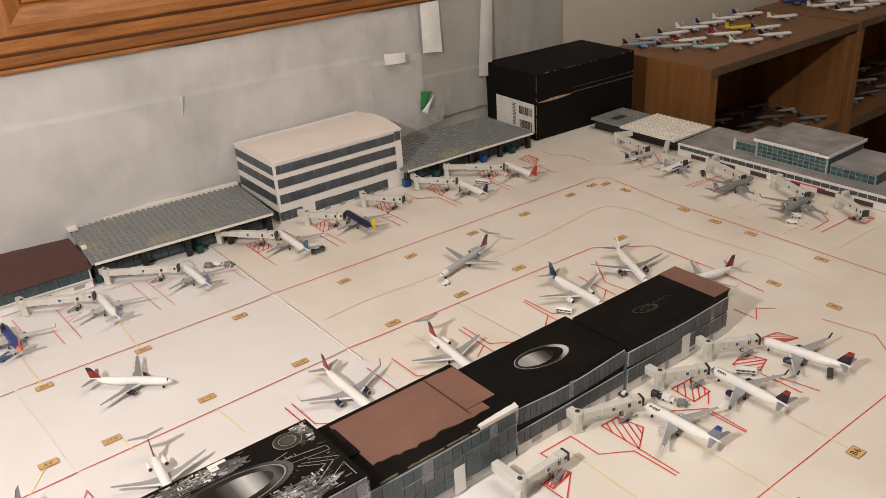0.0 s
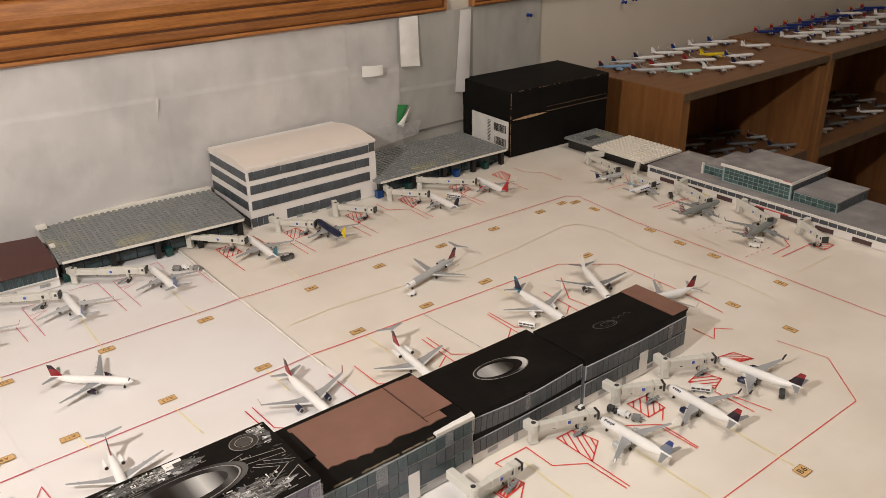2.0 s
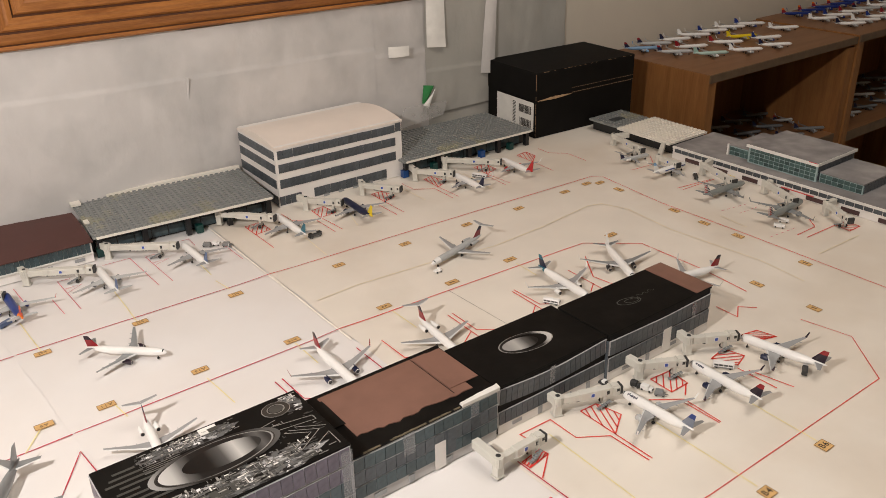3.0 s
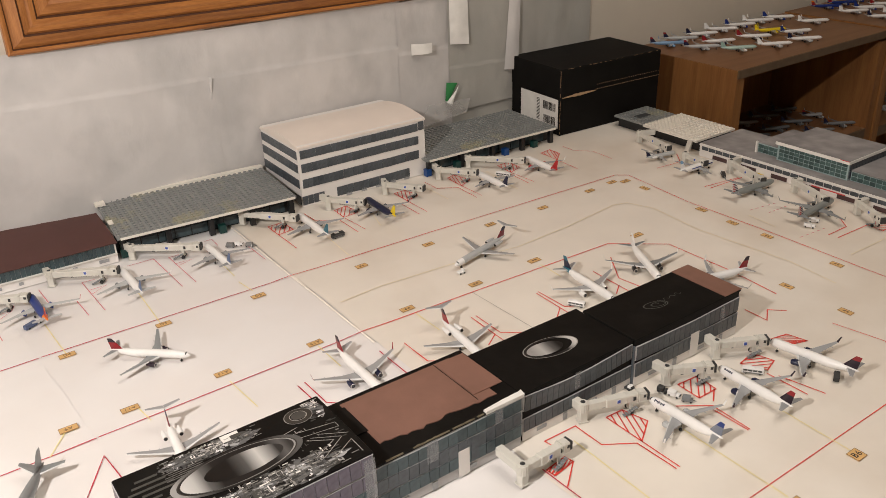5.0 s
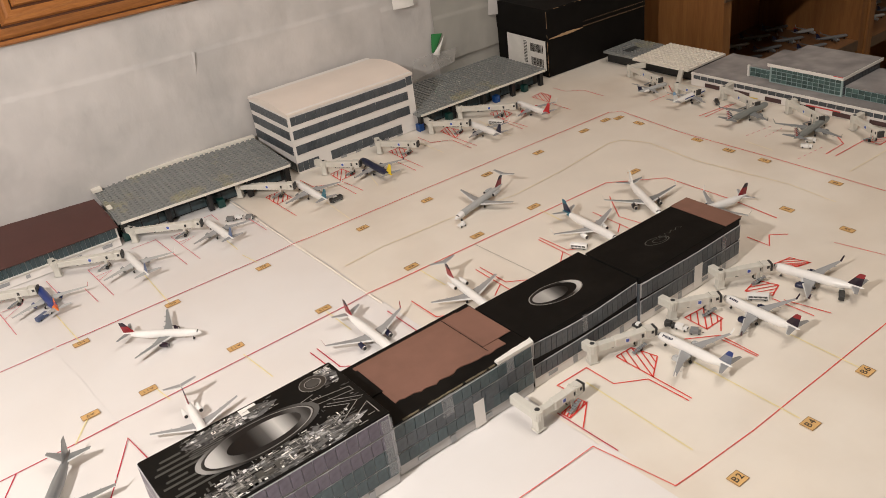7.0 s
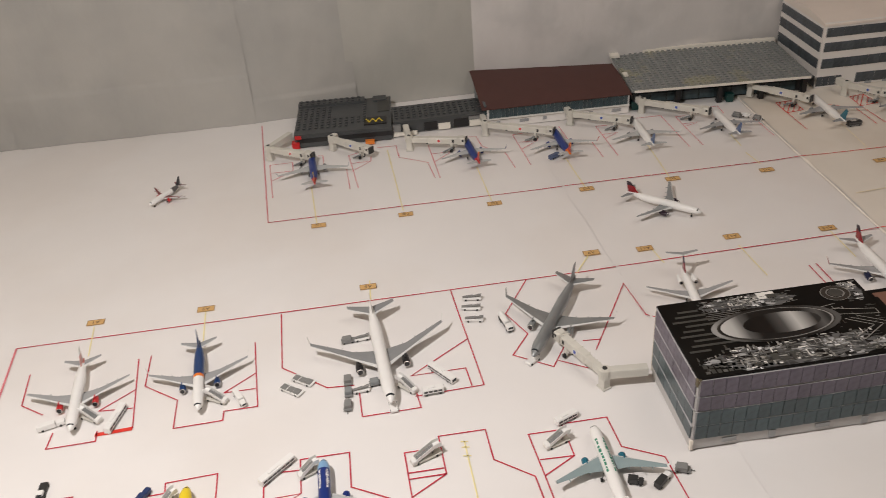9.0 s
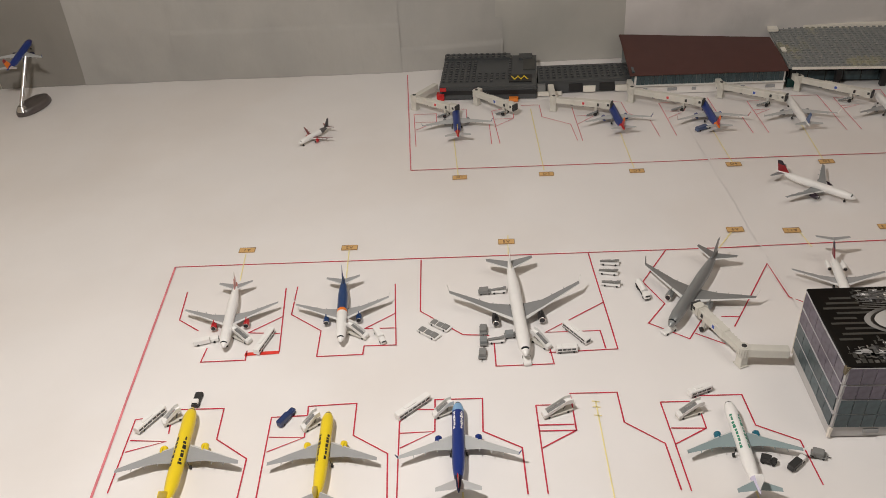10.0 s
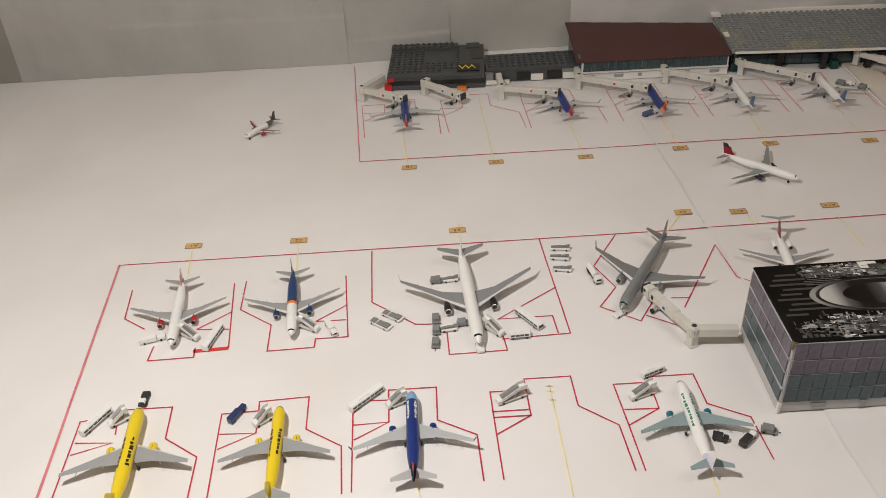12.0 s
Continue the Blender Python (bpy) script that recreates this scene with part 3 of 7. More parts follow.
red_mark((0.947, -0.339), (0.946, -0.297), (0.921, -0.280), (0.921, -0.248), (0.886, -0.247), (0.887, -0.255))
red_mark((0.887, -0.281), (0.862, -0.301))
red_mark((0.860, -0.273), (0.862, -0.338))
red_mark((1.060, -0.287), (1.044, -0.299))
red_mark((1.038, -0.304), (1.036, -0.344))
red_mark((1.034, -0.301), (1.034, -0.344))
red_mark((1.012, -0.283), (1.039, -0.303))
red_mark((1.119, -0.302), (1.119, -0.345))
red_mark((1.124, -0.311), (1.133, -0.354))
red_mark((1.203, -0.215), (1.202, -0.243), (1.221, -0.230), (1.235, -0.244))
hatch_mark((0.894, 0.320), (0.916, 0.321), (0.917, 0.290), (0.894, 0.287))
hatch_mark((0.992, 0.311), (1.012, 0.314), (1.015, 0.284), (0.990, 0.281))
hatch_mark((1.091, 0.309), (1.109, 0.309), (1.114, 0.281), (1.090, 0.272))
hatch_mark((1.186, 0.308), (1.202, 0.312), (1.208, 0.280), (1.184, 0.269))
hatch_mark((1.278, 0.300), (1.301, 0.301), (1.300, 0.272), (1.275, 0.264))
hatch_mark((1.368, 0.299), (1.390, 0.302), (1.389, 0.278), (1.366, 0.258))
hatch_mark((0.951, -0.256), (0.970, -0.257), (0.976, -0.282), (0.951, -0.298))
hatch_mark((0.862, -0.276), (0.885, -0.273), (0.887, -0.281), (0.863, -0.285))
hatch_mark((1.039, -0.262), (1.064, -0.264), (1.061, -0.288), (1.038, -0.288))
hatch_mark((1.113, -0.276), (1.137, -0.272), (1.143, -0.293), (1.124, -0.299))
hatch_mark((1.171, -0.267), (1.194, -0.272), (1.199, -0.292), (1.184, -0.287))
hatch_mark((1.503, -0.179), (1.525, -0.181), (1.524, -0.201), (1.500, -0.201))
dash_mark((1.429, -0.055), (1.481, -0.063))
dash_mark((1.441, -0.076), (1.481, -0.078))
dash_mark((1.405, -0.147), (1.459, -0.151))
yellow_mark((0.068, 0.018), (0.072, -0.027))
yellow_mark((0.174, 0.019), (0.177, -0.035))
yellow_mark((0.335, 0.035), (0.334, 0.002))
yellow_mark((0.291, -0.286), (0.292, -0.308))
yellow_mark((0.395, -0.200), (0.397, -0.307))
yellow_mark((0.392, -0.200), (0.398, -0.201))
yellow_mark((0.392, -0.206), (0.398, -0.207))
yellow_mark((0.392, -0.215), (0.398, -0.216))
yellow_mark((0.495, -0.283), (0.495, -0.316))
yellow_mark((0.375, 0.323), (0.381, 0.164))
yellow_mark((0.277, 0.247), (0.283, 0.159))
yellow_mark((0.479, 0.247), (0.482, 0.161))
yellow_mark((0.588, 0.241), (0.592, 0.161))
yellow_mark((0.694, 0.248), (0.691, 0.163))
yellow_mark((0.906, -0.262), (0.903, -0.377))
yellow_mark((0.991, -0.309), (0.989, -0.413))
yellow_mark((1.080, -0.345), (1.077, -0.415))
yellow_mark((0.801, 0.252), (0.800, 0.214))
yellow_mark((0.798, 0.197), (0.802, 0.166))
yellow_mark((0.707, 0.009), (0.711, -0.046))
yellow_mark((0.805, 0.012), (0.805, -0.036))
yellow_mark((0.921, 0.002), (0.921, -0.043))
yellow_mark((1.104, 0.003), (1.102, -0.035))
yellow_mark((0.562, 0.034), (0.538, -0.000))
yellow_mark((0.621, 0.028), (0.625, -0.004))
pale_mark((0.868, 0.075), (0.923, 0.080), (1.018, 0.073), (1.114, 0.058), (1.205, 0.063), (1.302, 0.075), (1.322, 0.068), (1.336, 0.032), (1.327, -0.052), (1.338, -0.178), (1.330, -0.242))
pale_mark((1.015, 0.225), (1.035, 0.292))
pale_mark((0.941, 0.239), (0.936, 0.172))
pale_mark((1.139, 0.306), (1.139, 0.240))
pale_mark((1.249, 0.291), (1.239, 0.206))
pale_mark((1.409, -0.109), (1.414, -0.064))
pale_mark((1.409, -0.213), (1.497, -0.215))


def gate_label(x, y, text="", turn=0, w=0.0165, d=0.0082):
    """A tan card with a stand number, or with a bar where it cannot be read."""
    card = thing("gate_label", "small tan paper card with a black stand number", "label", at(x, y, ground(x, y) + 0.0001, turn), "stand numbers")
    part("card", Shape().box(-w / 2, w / 2, -d / 2, d / 2, 0, 0.0004), TAN_CARD, card)
    rim = Shape()
    for a, b, c, e in ((-w / 2, w / 2, -d / 2, -d / 2 + 0.0003), (-w / 2, w / 2, d / 2 - 0.0003, d / 2), (-w / 2, -w / 2 + 0.0003, -d / 2, d / 2), (w / 2 - 0.0003, w / 2, -d / 2, d / 2)):
        rim.box(a, b, c, e, 0.0004, 0.0006)
    part("border", rim, LABEL_INK, card)
    if text:
        font = bpy.data.curves.new("lettering", "FONT")
        font.body, font.size, font.align_x, font.align_y = text, d * 0.72, "CENTER", "CENTER"
        font.space_character, font.extrude = 1.2, 0.0001
        font.materials.append(LABEL_INK if d < 0.011 else BLACK_INK)
        ob = new("lettering", font)
        ob.parent, ob.matrix_basis = card, pose(0, 0, 0.0006)
    else:
        part("lettering", Shape().box(-w * 0.20, -w * 0.03, -d * 0.16, d * 0.16, 0.0004, 0.0006).box(w * 0.05, w * 0.20, -d * 0.16, d * 0.16, 0.0004, 0.0006), LABEL_INK, card)


for k, (x, y) in enumerate(((0.285, 0.155), (0.383, 0.155), (0.484, 0.154), (0.592, 0.159), (0.693, 0.157), (0.802, 0.150))):
    gate_label(x, y, f"D{k + 1}", SKEW)
for x, y in ((0.933, 0.138), (1.031, 0.136), (1.130, 0.133), (1.221, 0.130), (1.314, 0.133), (1.362, 0.136), (1.380, 0.126)):
    gate_label(x, y, "", SKEW, 0.0150, 0.0080)
for x, y in ((1.381, 0.089), (1.381, -0.013), (1.377, -0.066), (1.377, -0.119), (1.372, -0.217), (1.282, -0.212), (1.281, -0.284)):
    gate_label(x, y, "", -90, 0.0150, 0.0080)
for x, y, text in ((0.068, 0.025, "A1"), (0.174, 0.023, "A2"), (0.333, 0.024, "A5"), (0.561, 0.030, "A9"), (0.615, 0.025, "A11"), (0.707, 0.026, "A13"), (0.805, 0.018, "A15"), (0.919, 0.016, ""), (1.013, 0.014, ""), (1.105, 0.016, ""), (1.254, -0.013, "")):
    gate_label(x, y, text, 180)
for x, y, text in ((0.902, -0.418, "B2"), (0.989, -0.422, "B4"), (1.076, -0.418, "B6")):
    gate_label(x, y, text, 0, 0.0125, 0.0115)


# ---- facades ----
def panes(parent, x0, x1, z0, z1, n, mat, face, gap=0.0007, name="pane", fall=None, depth=0.0006):
    """A row of n printed panes. face(x, z) gives the pose of a pane on its wall."""
    w = (x1 - x0) / n
    me = Shape().box(-w / 2 + gap / 2, w / 2 - gap / 2, -depth, 0.0002, 0, z1 - z0).mesh(name, mat)
    for k in range(n):
        x = x0 + (k + 0.5) * w
        if fall:
            slope = math.degrees(math.atan2(fall(x + w / 2) - fall(x - w / 2), w))
            part(name, me, mat, parent, m=face(x, z0 - fall(x)) @ pose(0, 0, 0, 0, slope, 0))
        else:
            part(name, me, mat, parent, m=face(x, z0))


def south_face(y):
    return lambda x, z: pose(x, y, z)


def concourse(name, label, x0, x1, y0, y1, h, roof, bands, wall=FACADE_PAPER):
    """One carton of the pier, with its printed facade strips. bands: z0, z1, panes, material, sag."""
    box = thing(name, label, "building", at(0, 0, 0.0015), "concourse cartons")
    part("body", Shape().box(x0, x1, y0, y1, 0, h, 0, 0.0015), wall, box)
    if wall is BLACK_CARD:
        part("ground_storey", Shape().box(x0 + 0.0006, x1 - 0.0004, y0 - 0.0007, y0, 0, 0.0098), FACADE_WHITE, box, "white printed ground storey")
    part("roof", Shape().box(x0 - 0.0004, x1 + 0.0004, y0 - 0.0006, y1 + 0.0006, h - 0.0006, h + 0.0012, 0, 0.0006), roof, box)
    for z0, z1, n, mat, sag in bands:
        fall = lambda x, z=z0, g=sag: g * math.sin(math.pi * (x - x0) / (x1 - x0)) + 0.0009 * noise.noise((x * 15, z * 300, 2.2)) + 0.00025 * noise.noise((x * 45, z * 300, 5.1))
        panes(box, x0 + 0.0015, x1 - 0.0015, z0, z1, n, mat, south_face(y0 - 0.0007), 0.00055, fall=fall)
        m = 28
        back, strip = [], []
        for k in range(m + 1):
            x = x0 + 0.0004 + (x1 - x0 - 0.0008) * k / m
            f = fall(x)
            out = 0.0010 + 0.0007 * max(0, noise.noise((x * 40, z0 * 200, 9)))
            back.append([(x, y0 - 0.0006, z0 - f), (x, y0 - 0.0006, z1 - f), (x, y0, z1 - f), (x, y0, z0 - f)])
            strip.append([(x, y0 - out, z1 - f - 0.0001), (x, y0 - out, z1 - f + 0.0004), (x, y0, z1 - f + 0.0004), (x, y0, z1 - f - 0.0001)])
        part("glazing_strip", Shape().loft(back), MULLION, box, "pale printed strip")
        part("ledge", Shape().loft(strip), MULLION, box, "rippled paper strip edge")
    return box


pier_1 = concourse("concourse_carton", "tall carton with a black circuit-print roof and printed lilac glazing", 0.559, 0.721, -0.243, -0.157, 0.069, BLACK_CARD,
    [(0.0105, 0.023, 17, GLASS_TEAL, 0.0005), (0.0245, 0.038, 17, GLASS_TEAL, 0.001), (0.0395, 0.052, 17, GLASS_LILAC, 0.0015), (0.0535, 0.068, 17, GLASS_LILAC, 0.0005)])
for z0, z1, n, mat in ((0.0105, 0.023, 6, GLASS_TEAL), (0.0245, 0.038, 6, GLASS_TEAL), (0.0395, 0.052, 6, GLASS_LILAC), (0.0535, 0.068, 6, GLASS_LILAC)):
    fall = lambda y, z=z0: 0.0011 * noise.noise((y * 22, z * 300, 4.2)) + 0.0003 * noise.noise((y * 60, z * 300, 1.0))
    panes(pier_1, 0.1585, 0.2415, z0, z1, n, mat, lambda y, z: pose(0.559 - 0.0004, -y, z, 0, 0, -90), 0.0004, fall=fall)
    edge = []
    for k in range(17):
        y = 0.158 + 0.0845 * k / 16
        edge.append([(0.559 - dx, -y, z1 - fall(y) + dz) for dx, dz in ((0.0011, 0), (0.0011, 0.0006), (0, 0.0006), (0, 0))])
    part("ledge", Shape().loft(edge), MULLION, pier_1, "rippled paper strip edge")
pier_2 = concourse("concourse_carton", "carton with a brown card roof patch and printed glazing", 0.723, 0.868, -0.238, -0.151, 0.050, BLACK_CARD,
    [(0.0105, 0.022, 15, GLASS_TEAL, 0.0), (0.0235, 0.036, 15, GLASS_DARK, 0.001), (0.037, 0.0485, 15, GLASS_TEAL, 0.001)])
pier_3 = concourse("concourse_carton", "black carton with a silver disc print on its roof", 0.870, 1.0028, -0.2352, -0.161, 0.0485, BLACK_CARD,
    [(0.010, 0.023, 20, GLASS_DARK, 0.0), (0.031, 0.0460, 20, GLASS_DARK, 0.0035)], BLACK_CARD)
pier_4 = concourse("concourse_carton", "black carton with a brown end strip on its roof", 1.0036, 1.155, -0.2378, -0.170, 0.050, BLACK_CARD,
    [(0.010, 0.0245, 20, GLASS_DARK, 0.0), (0.0285, 0.0435, 20, GLASS_DARK, 0.002)], BLACK_CARD)
part("paper_fold", Shape().box(1.0026, 1.0040, -0.2381, -0.2350, 0.0, 0.0440), GLASS_DARK, pier_4, "folded paper edge at the joint")
# small doors and vents along the white ground storey
for box, x0, x1, y0 in ((pier_1, 0.57, 0.715, -0.243), (pier_2, 0.73, 0.862, -0.238), (pier_3, 0.876, 0.998, -0.2352), (pier_4, 1.012, 1.15, -0.2378)):
    for k in range(4):
        x = x0 + (x1 - x0) * (k + 0.35) / 4
        tall = k % 2
        part("door" if tall else "vent", Shape().box(x, x + (0.005 if tall else 0.011), y0 - 0.0012, y0, 0.001 if tall else 0.004, 0.0085 if tall else 0.0075), GREY_P, box)
# scuffed corners and crumpled paper at the foot of the first carton
part("worn_corner", Shape().loft([[(0.5586 + dx, -0.2434 + dy, z) for dx, dy in ((-0.0008, 0.0012), (-0.0003, -0.0006), (0.0016 + 0.001 * noise.noise((z * 300, 1, 0)), -0.0009))] for z in (0.0, 0.004, 0.009, 0.0100)]), TORN_PAPER, pier_1, "crumpled paper corner")
part("worn_corner", Shape().loft([[(0.5583 + dx, -0.2432 + dy, z) for dx, dy in ((-0.0006, 0.0022), (-0.0003, -0.0006), (0.0030 * (z - 0.062) / 0.008, -0.0009))] for z in (0.0625, 0.066, 0.0695)]), DULL_EDGE, pier_1, "scuffed board corner")
part("worn_corner", Shape().box(0.5582, 0.5594, -0.1575, -0.1566, 0.004, 0.066), TORN_PAPER, pier_1, "pale folded paper corner")
patch = Shape()
edge = [(0.741 + 0.111 * k / 24, -0.221 + 0.007 * noise.noise((k * 0.11, 1.7, 0)) + 0.004 * noise.noise((k * 0.6, 4.2, 0))) for k in range(25)]
n_e = len(edge)
ring = edge + [(0.852, -0.156), (0.741, -0.156)]
patch.add([(x, y, z) for z in (0.0512, 0.0520) for x, y in ring], [tuple(range(n_e + 1, -1, -1)), tuple(range(n_e + 2, 2 * n_e + 4))] + [(i, (i + 1) % (n_e + 2), (i + 1) % (n_e + 2) + n_e + 2, i + n_e + 2) for i in range(n_e + 2)])
part("roof_patch", patch, BROWN_CARD, pier_2, "brown card roof patch with a torn edge")
part("roof_patch", Shape().box(0.8355, 0.866, -0.214, -0.158, 0.0521, 0.0528), BROWN_CARD, pier_2, "brown card roof patch")
part("seam", Shape().box(0.8344, 0.8349, -0.221, -0.156, 0.0520, 0.05225), BLACK_CARD, pier_2, "dark seam between the brown cards")
part("roof_patch", Shape().box(0.724, 0.742, -0.200, -0.162, 0.0521, 0.0526), BLACK_CARD, pier_2, "black card flap")
ragged = []
for k in range(15):
    x = 0.829 + 0.040 * k / 14
    g = 0.5 + 0.5 * noise.noise((x * 160, 2.4, 0))
    ragged.append([(x, -0.2392, 0.0496), (x, -0.2396, 0.0528 + 0.0008 * g), (x, -0.2362 + 0.0035 * g * k / 14, 0.0536 + 0.0010 * k / 14), (x, -0.2350 + 0.0035 * g * k / 14, 0.0512)])
part("taped_edge", Shape().loft(ragged), WHITE_PRINT, pier_2, "white torn paper edge")
worn = Shape()
for k in range(30):
    x = 0.734 + 0.0031 * k
    if noise.noise((x * 90, 7.7, 0)) > -0.22:
        worn.box(x, x + 0.0032, -0.2388, -0.2376 + 0.0007 * noise.noise((x * 300, 0, 1)), 0.0505, 0.0516 + 0.0003 * noise.noise((x * 200, 3, 0)))
part("worn_edge", worn, DULL_EDGE, pier_2, "scuffed tan board edge")
part("roof_patch", Shape().box(1.131, 1.1565, -0.238, -0.170, 0.0512, 0.0519), BROWN_CARD, pier_4, "brown card end strip")

# tape and paper patches on the facades
for box, x0, x1, y, z0, z1, mat in ((pier_2, 0.770, 0.781, -0.238, 0.030, 0.0505, TAPE), (pier_2, 0.838, 0.846, -0.238, 0.036, 0.049, TAPE), (pier_2, 0.800, 0.811, -0.238, 0.001, 0.027, FACADE_WHITE), (pier_2, 0.813, 0.821, -0.238, 0.012, 0.034, GLASS_DARK),
                                    (pier_1, 0.712, 0.7215, -0.243, 0.012, 0.066, TAPE), (pier_4, 1.082, 1.094, -0.2378, 0.001, 0.0275, FACADE_WHITE),
                                    (pier_3, 0.930, 0.936, -0.2352, 0.028, 0.046, TAPE), (pier_4, 1.125, 1.131, -0.2378, 0.024, 0.043, TAPE)):
    part("tape_patch" if mat is TAPE else "paper_patch", Shape().box(x0, x1, y - 0.0017, y - 0.0014, z0, z1), mat, box, "strip of clear tape" if mat is TAPE else "pasted paper patch")

# printed circuit-board picture on the first carton's roof
rng = random.Random(5)
pattern = Shape()


def print_cells(count, x0, x1, y0, y1, sizes, slots):
    for k in range(count):
        x, y = rng.uniform(x0, x1), rng.uniform(y0, y1)
        w, h = rng.choice(sizes)
        pattern.box(x, min(0.719, x + w * rng.uniform(0.6, 1.3)), y, min(-0.159, y + h * rng.uniform(0.6, 1.3)), 0.0700, 0.0704 + 0.00002 * (k % 11), rng.choice(slots))


SMALL = ((0.0035, 0.0007), (0.0012, 0.0012), (0.0006, 0.0032), (0.0022, 0.0009), (0.0045, 0.0005))
print_cells(200, 0.563, 0.698, -0.241, -0.223, SMALL, (0, 0, 1, 3, 3, 3))
print_cells(60, 0.615, 0.690, -0.228, -0.214, SMALL, (0, 3, 3, 1, 2))
print_cells(150, 0.588, 0.662, -0.175, -0.160, SMALL, (0, 0, 3, 3, 1))
print_cells(70, 0.612, 0.636, -0.171, -0.160, SMALL, (3, 1, 1, 2))
print_cells(190, 0.585, 0.700, -0.241, -0.217, ((0.004, 0.0012), (0.0022, 0.0022), (0.0012, 0.0045), (0.006, 0.0009)), (0, 0, 3, 3, 3, 1, 1, 2))
print_cells(26, 0.700, 0.716, -0.170, -0.160, SMALL, (1, 1, 2))
print_cells(30, 0.680, 0.716, -0.240, -0.180, SMALL, (0, 0, 0, 1))
for k in range(9):
    x, y = 0.563 + 0.004 * (k % 3), -0.217 + 0.0058 * k
    pattern.box(x, x + 0.016 + 0.008 * ((k * 7) % 4), y, y + 0.0022, 0.0700, 0.0704, 0)
for k in range(26):
    x = 0.566 + 0.0042 * (k % 13)
    y = -0.2405 + 0.0055 * (k // 13)
    pattern.box(x, x + 0.0030, y, y + 0.0045 * (0.6 + 0.4 * ((k * 5) % 3) / 2), 0.0700, 0.0703, 0 if k % 3 else 3)
for k in range(6):
    pattern.box(0.590 + 0.003 * (k % 2), 0.618 + 0.004 * (k % 3), -0.183 + 0.0021 * k, -0.1823 + 0.0021 * k, 0.0700, 0.0703, 3)
for k in range(5):
    pattern.box(0.602 + 0.0075 * k, 0.6075 + 0.0075 * k, -0.238, -0.229, 0.0700, 0.07035, 0)
pattern.box(0.638, 0.652, -0.1665, -0.1585, 0.0700, 0.0706, 2)
pattern.box(0.6445, 0.652, -0.1665, -0.1620, 0.0700, 0.0708, 0)
def print_patch(x0, x1, y0, y1, seed):
    """A ragged-edged printed area with the circuit picture."""
    n, low, high = 40, [], []
    for k in range(n + 1):
        x = x0 + (x1 - x0) * k / n
        taper = min(1.0, 5 * k / n, 5 * (n - k) / n)
        mid = 0.5 * (y0 + y1)
        low.append((x, mid + (y0 - mid) * taper, 0.0703))
        high.append((x, mid + (y1 - mid) * taper * (0.82 + 0.35 * noise.noise((k // 2 * 1.7, seed, 0))), 0.0703))
    s = Shape().add(low + high, [(k, k + 1, n + 2 + k, n + 1 + k) for k in range(n)])
    part("roof_print", s, CIRCUIT, pier_1, "grey circuit-board print")


print_patch(0.566, 0.712, -0.2425, -0.2165, 1.4)
print_patch(0.586, 0.668, -0.176, -0.1590, 4.4)
print_patch(0.700, 0.719, -0.182, -0.160, 7.7)
tagged(part("roof_print", pattern, [GREY_PRINT, SILVER_PRINT, WHITE_PRINT, MID_PRINT], pier_1, "grey and white circuit print"), kind="stuff")


def ribbon(points, width, z):
    """A thin flat printed line through the points."""
    s = Shape()
    for (xa, ya), (xb, yb) in zip(points, points[1:]):
        d = Vector((xb - xa, yb - ya)).normalized() * width / 2
        s.add([(xa + d.y, ya - d.x, z), (xb + d.y, yb - d.x, z), (xb - d.y, yb + d.x, z), (xa - d.y, ya + d.x, z)], [(0, 1, 2, 3)])
    return s


def ellipse_rings(parent, x, y, z, rx, ry, turn, rings):
    n = 48
    for k, (a, b, mat, shift) in enumerate(rings):
        s = Shape()
        ring = lambda r: [(rx * (r * math.cos(i * math.tau / n)) + shift, ry * r * math.sin(i * math.tau / n), 0) for i in range(n)]
        s.add(ring(a) + (ring(b) if b else [(shift, 0, 0)]), [(i, (i + 1) % n, n + (i + 1) % n, n + i) if b else (i, (i + 1) % n, n) for i in range(n)])
        part("roof_print", s, mat, parent, m=pose(x, y, z + 0.00012 * k, 0, 0, turn))


ellipse_rings(pier_1, 0.637, -0.1975, 0.0708, 0.050, 0.0200, 0,
    [(1.0, 0.0, BLACK_INK, 0), (1.0, 0.91, HALO_EDGE, 0), (0.885, 0.855, HALO_LINE, 0), (0.855, 0.0, RING_PRINT, 0), (0.60, 0.0, CORE_PRINT, 0.0045)])
ellipse_rings(pier_3, 0.937, -0.1965, 0.0500, 0.0285, 0.0145, -8, [(1.0, 0.96, SILVER_PRINT, 0), (0.96, 0.78, HALO_PRINT, 0), (0.66, 0.0, DISC_PRINT, -0.006)])
ellipse_rings(pier_1, 0.697, -0.172, 0.0708, 0.0115, 0.0095, 0, [(1.0, 0.95, SILVER_PRINT, 0), (0.95, 0.62, BLACK_INK, 0), (0.62, 0.56, SILVER_PRINT, 0), (0.50, 0.0, GREY_PRINT, 0)])
# thin silver scrawl on the last carton
def scrawl(x0, x1, y, amp, z):
    s = Shape()
    n = 60
    v = []
    for k in range(n + 1):
        u = k / n
        x, yy = x0 + (x1 - x0) * u, y + amp * math.sin(u * 31) * (0.4 + 0.6 * math.sin(u * 5) ** 2) * (1 - 0.4 * u)
        v += [(x, yy - 0.0003, z), (x, yy + 0.0003, z)]
    s.add(v, [(2 * k, 2 * k + 2, 2 * k + 3, 2 * k + 1) for k in range(n)])
    return s


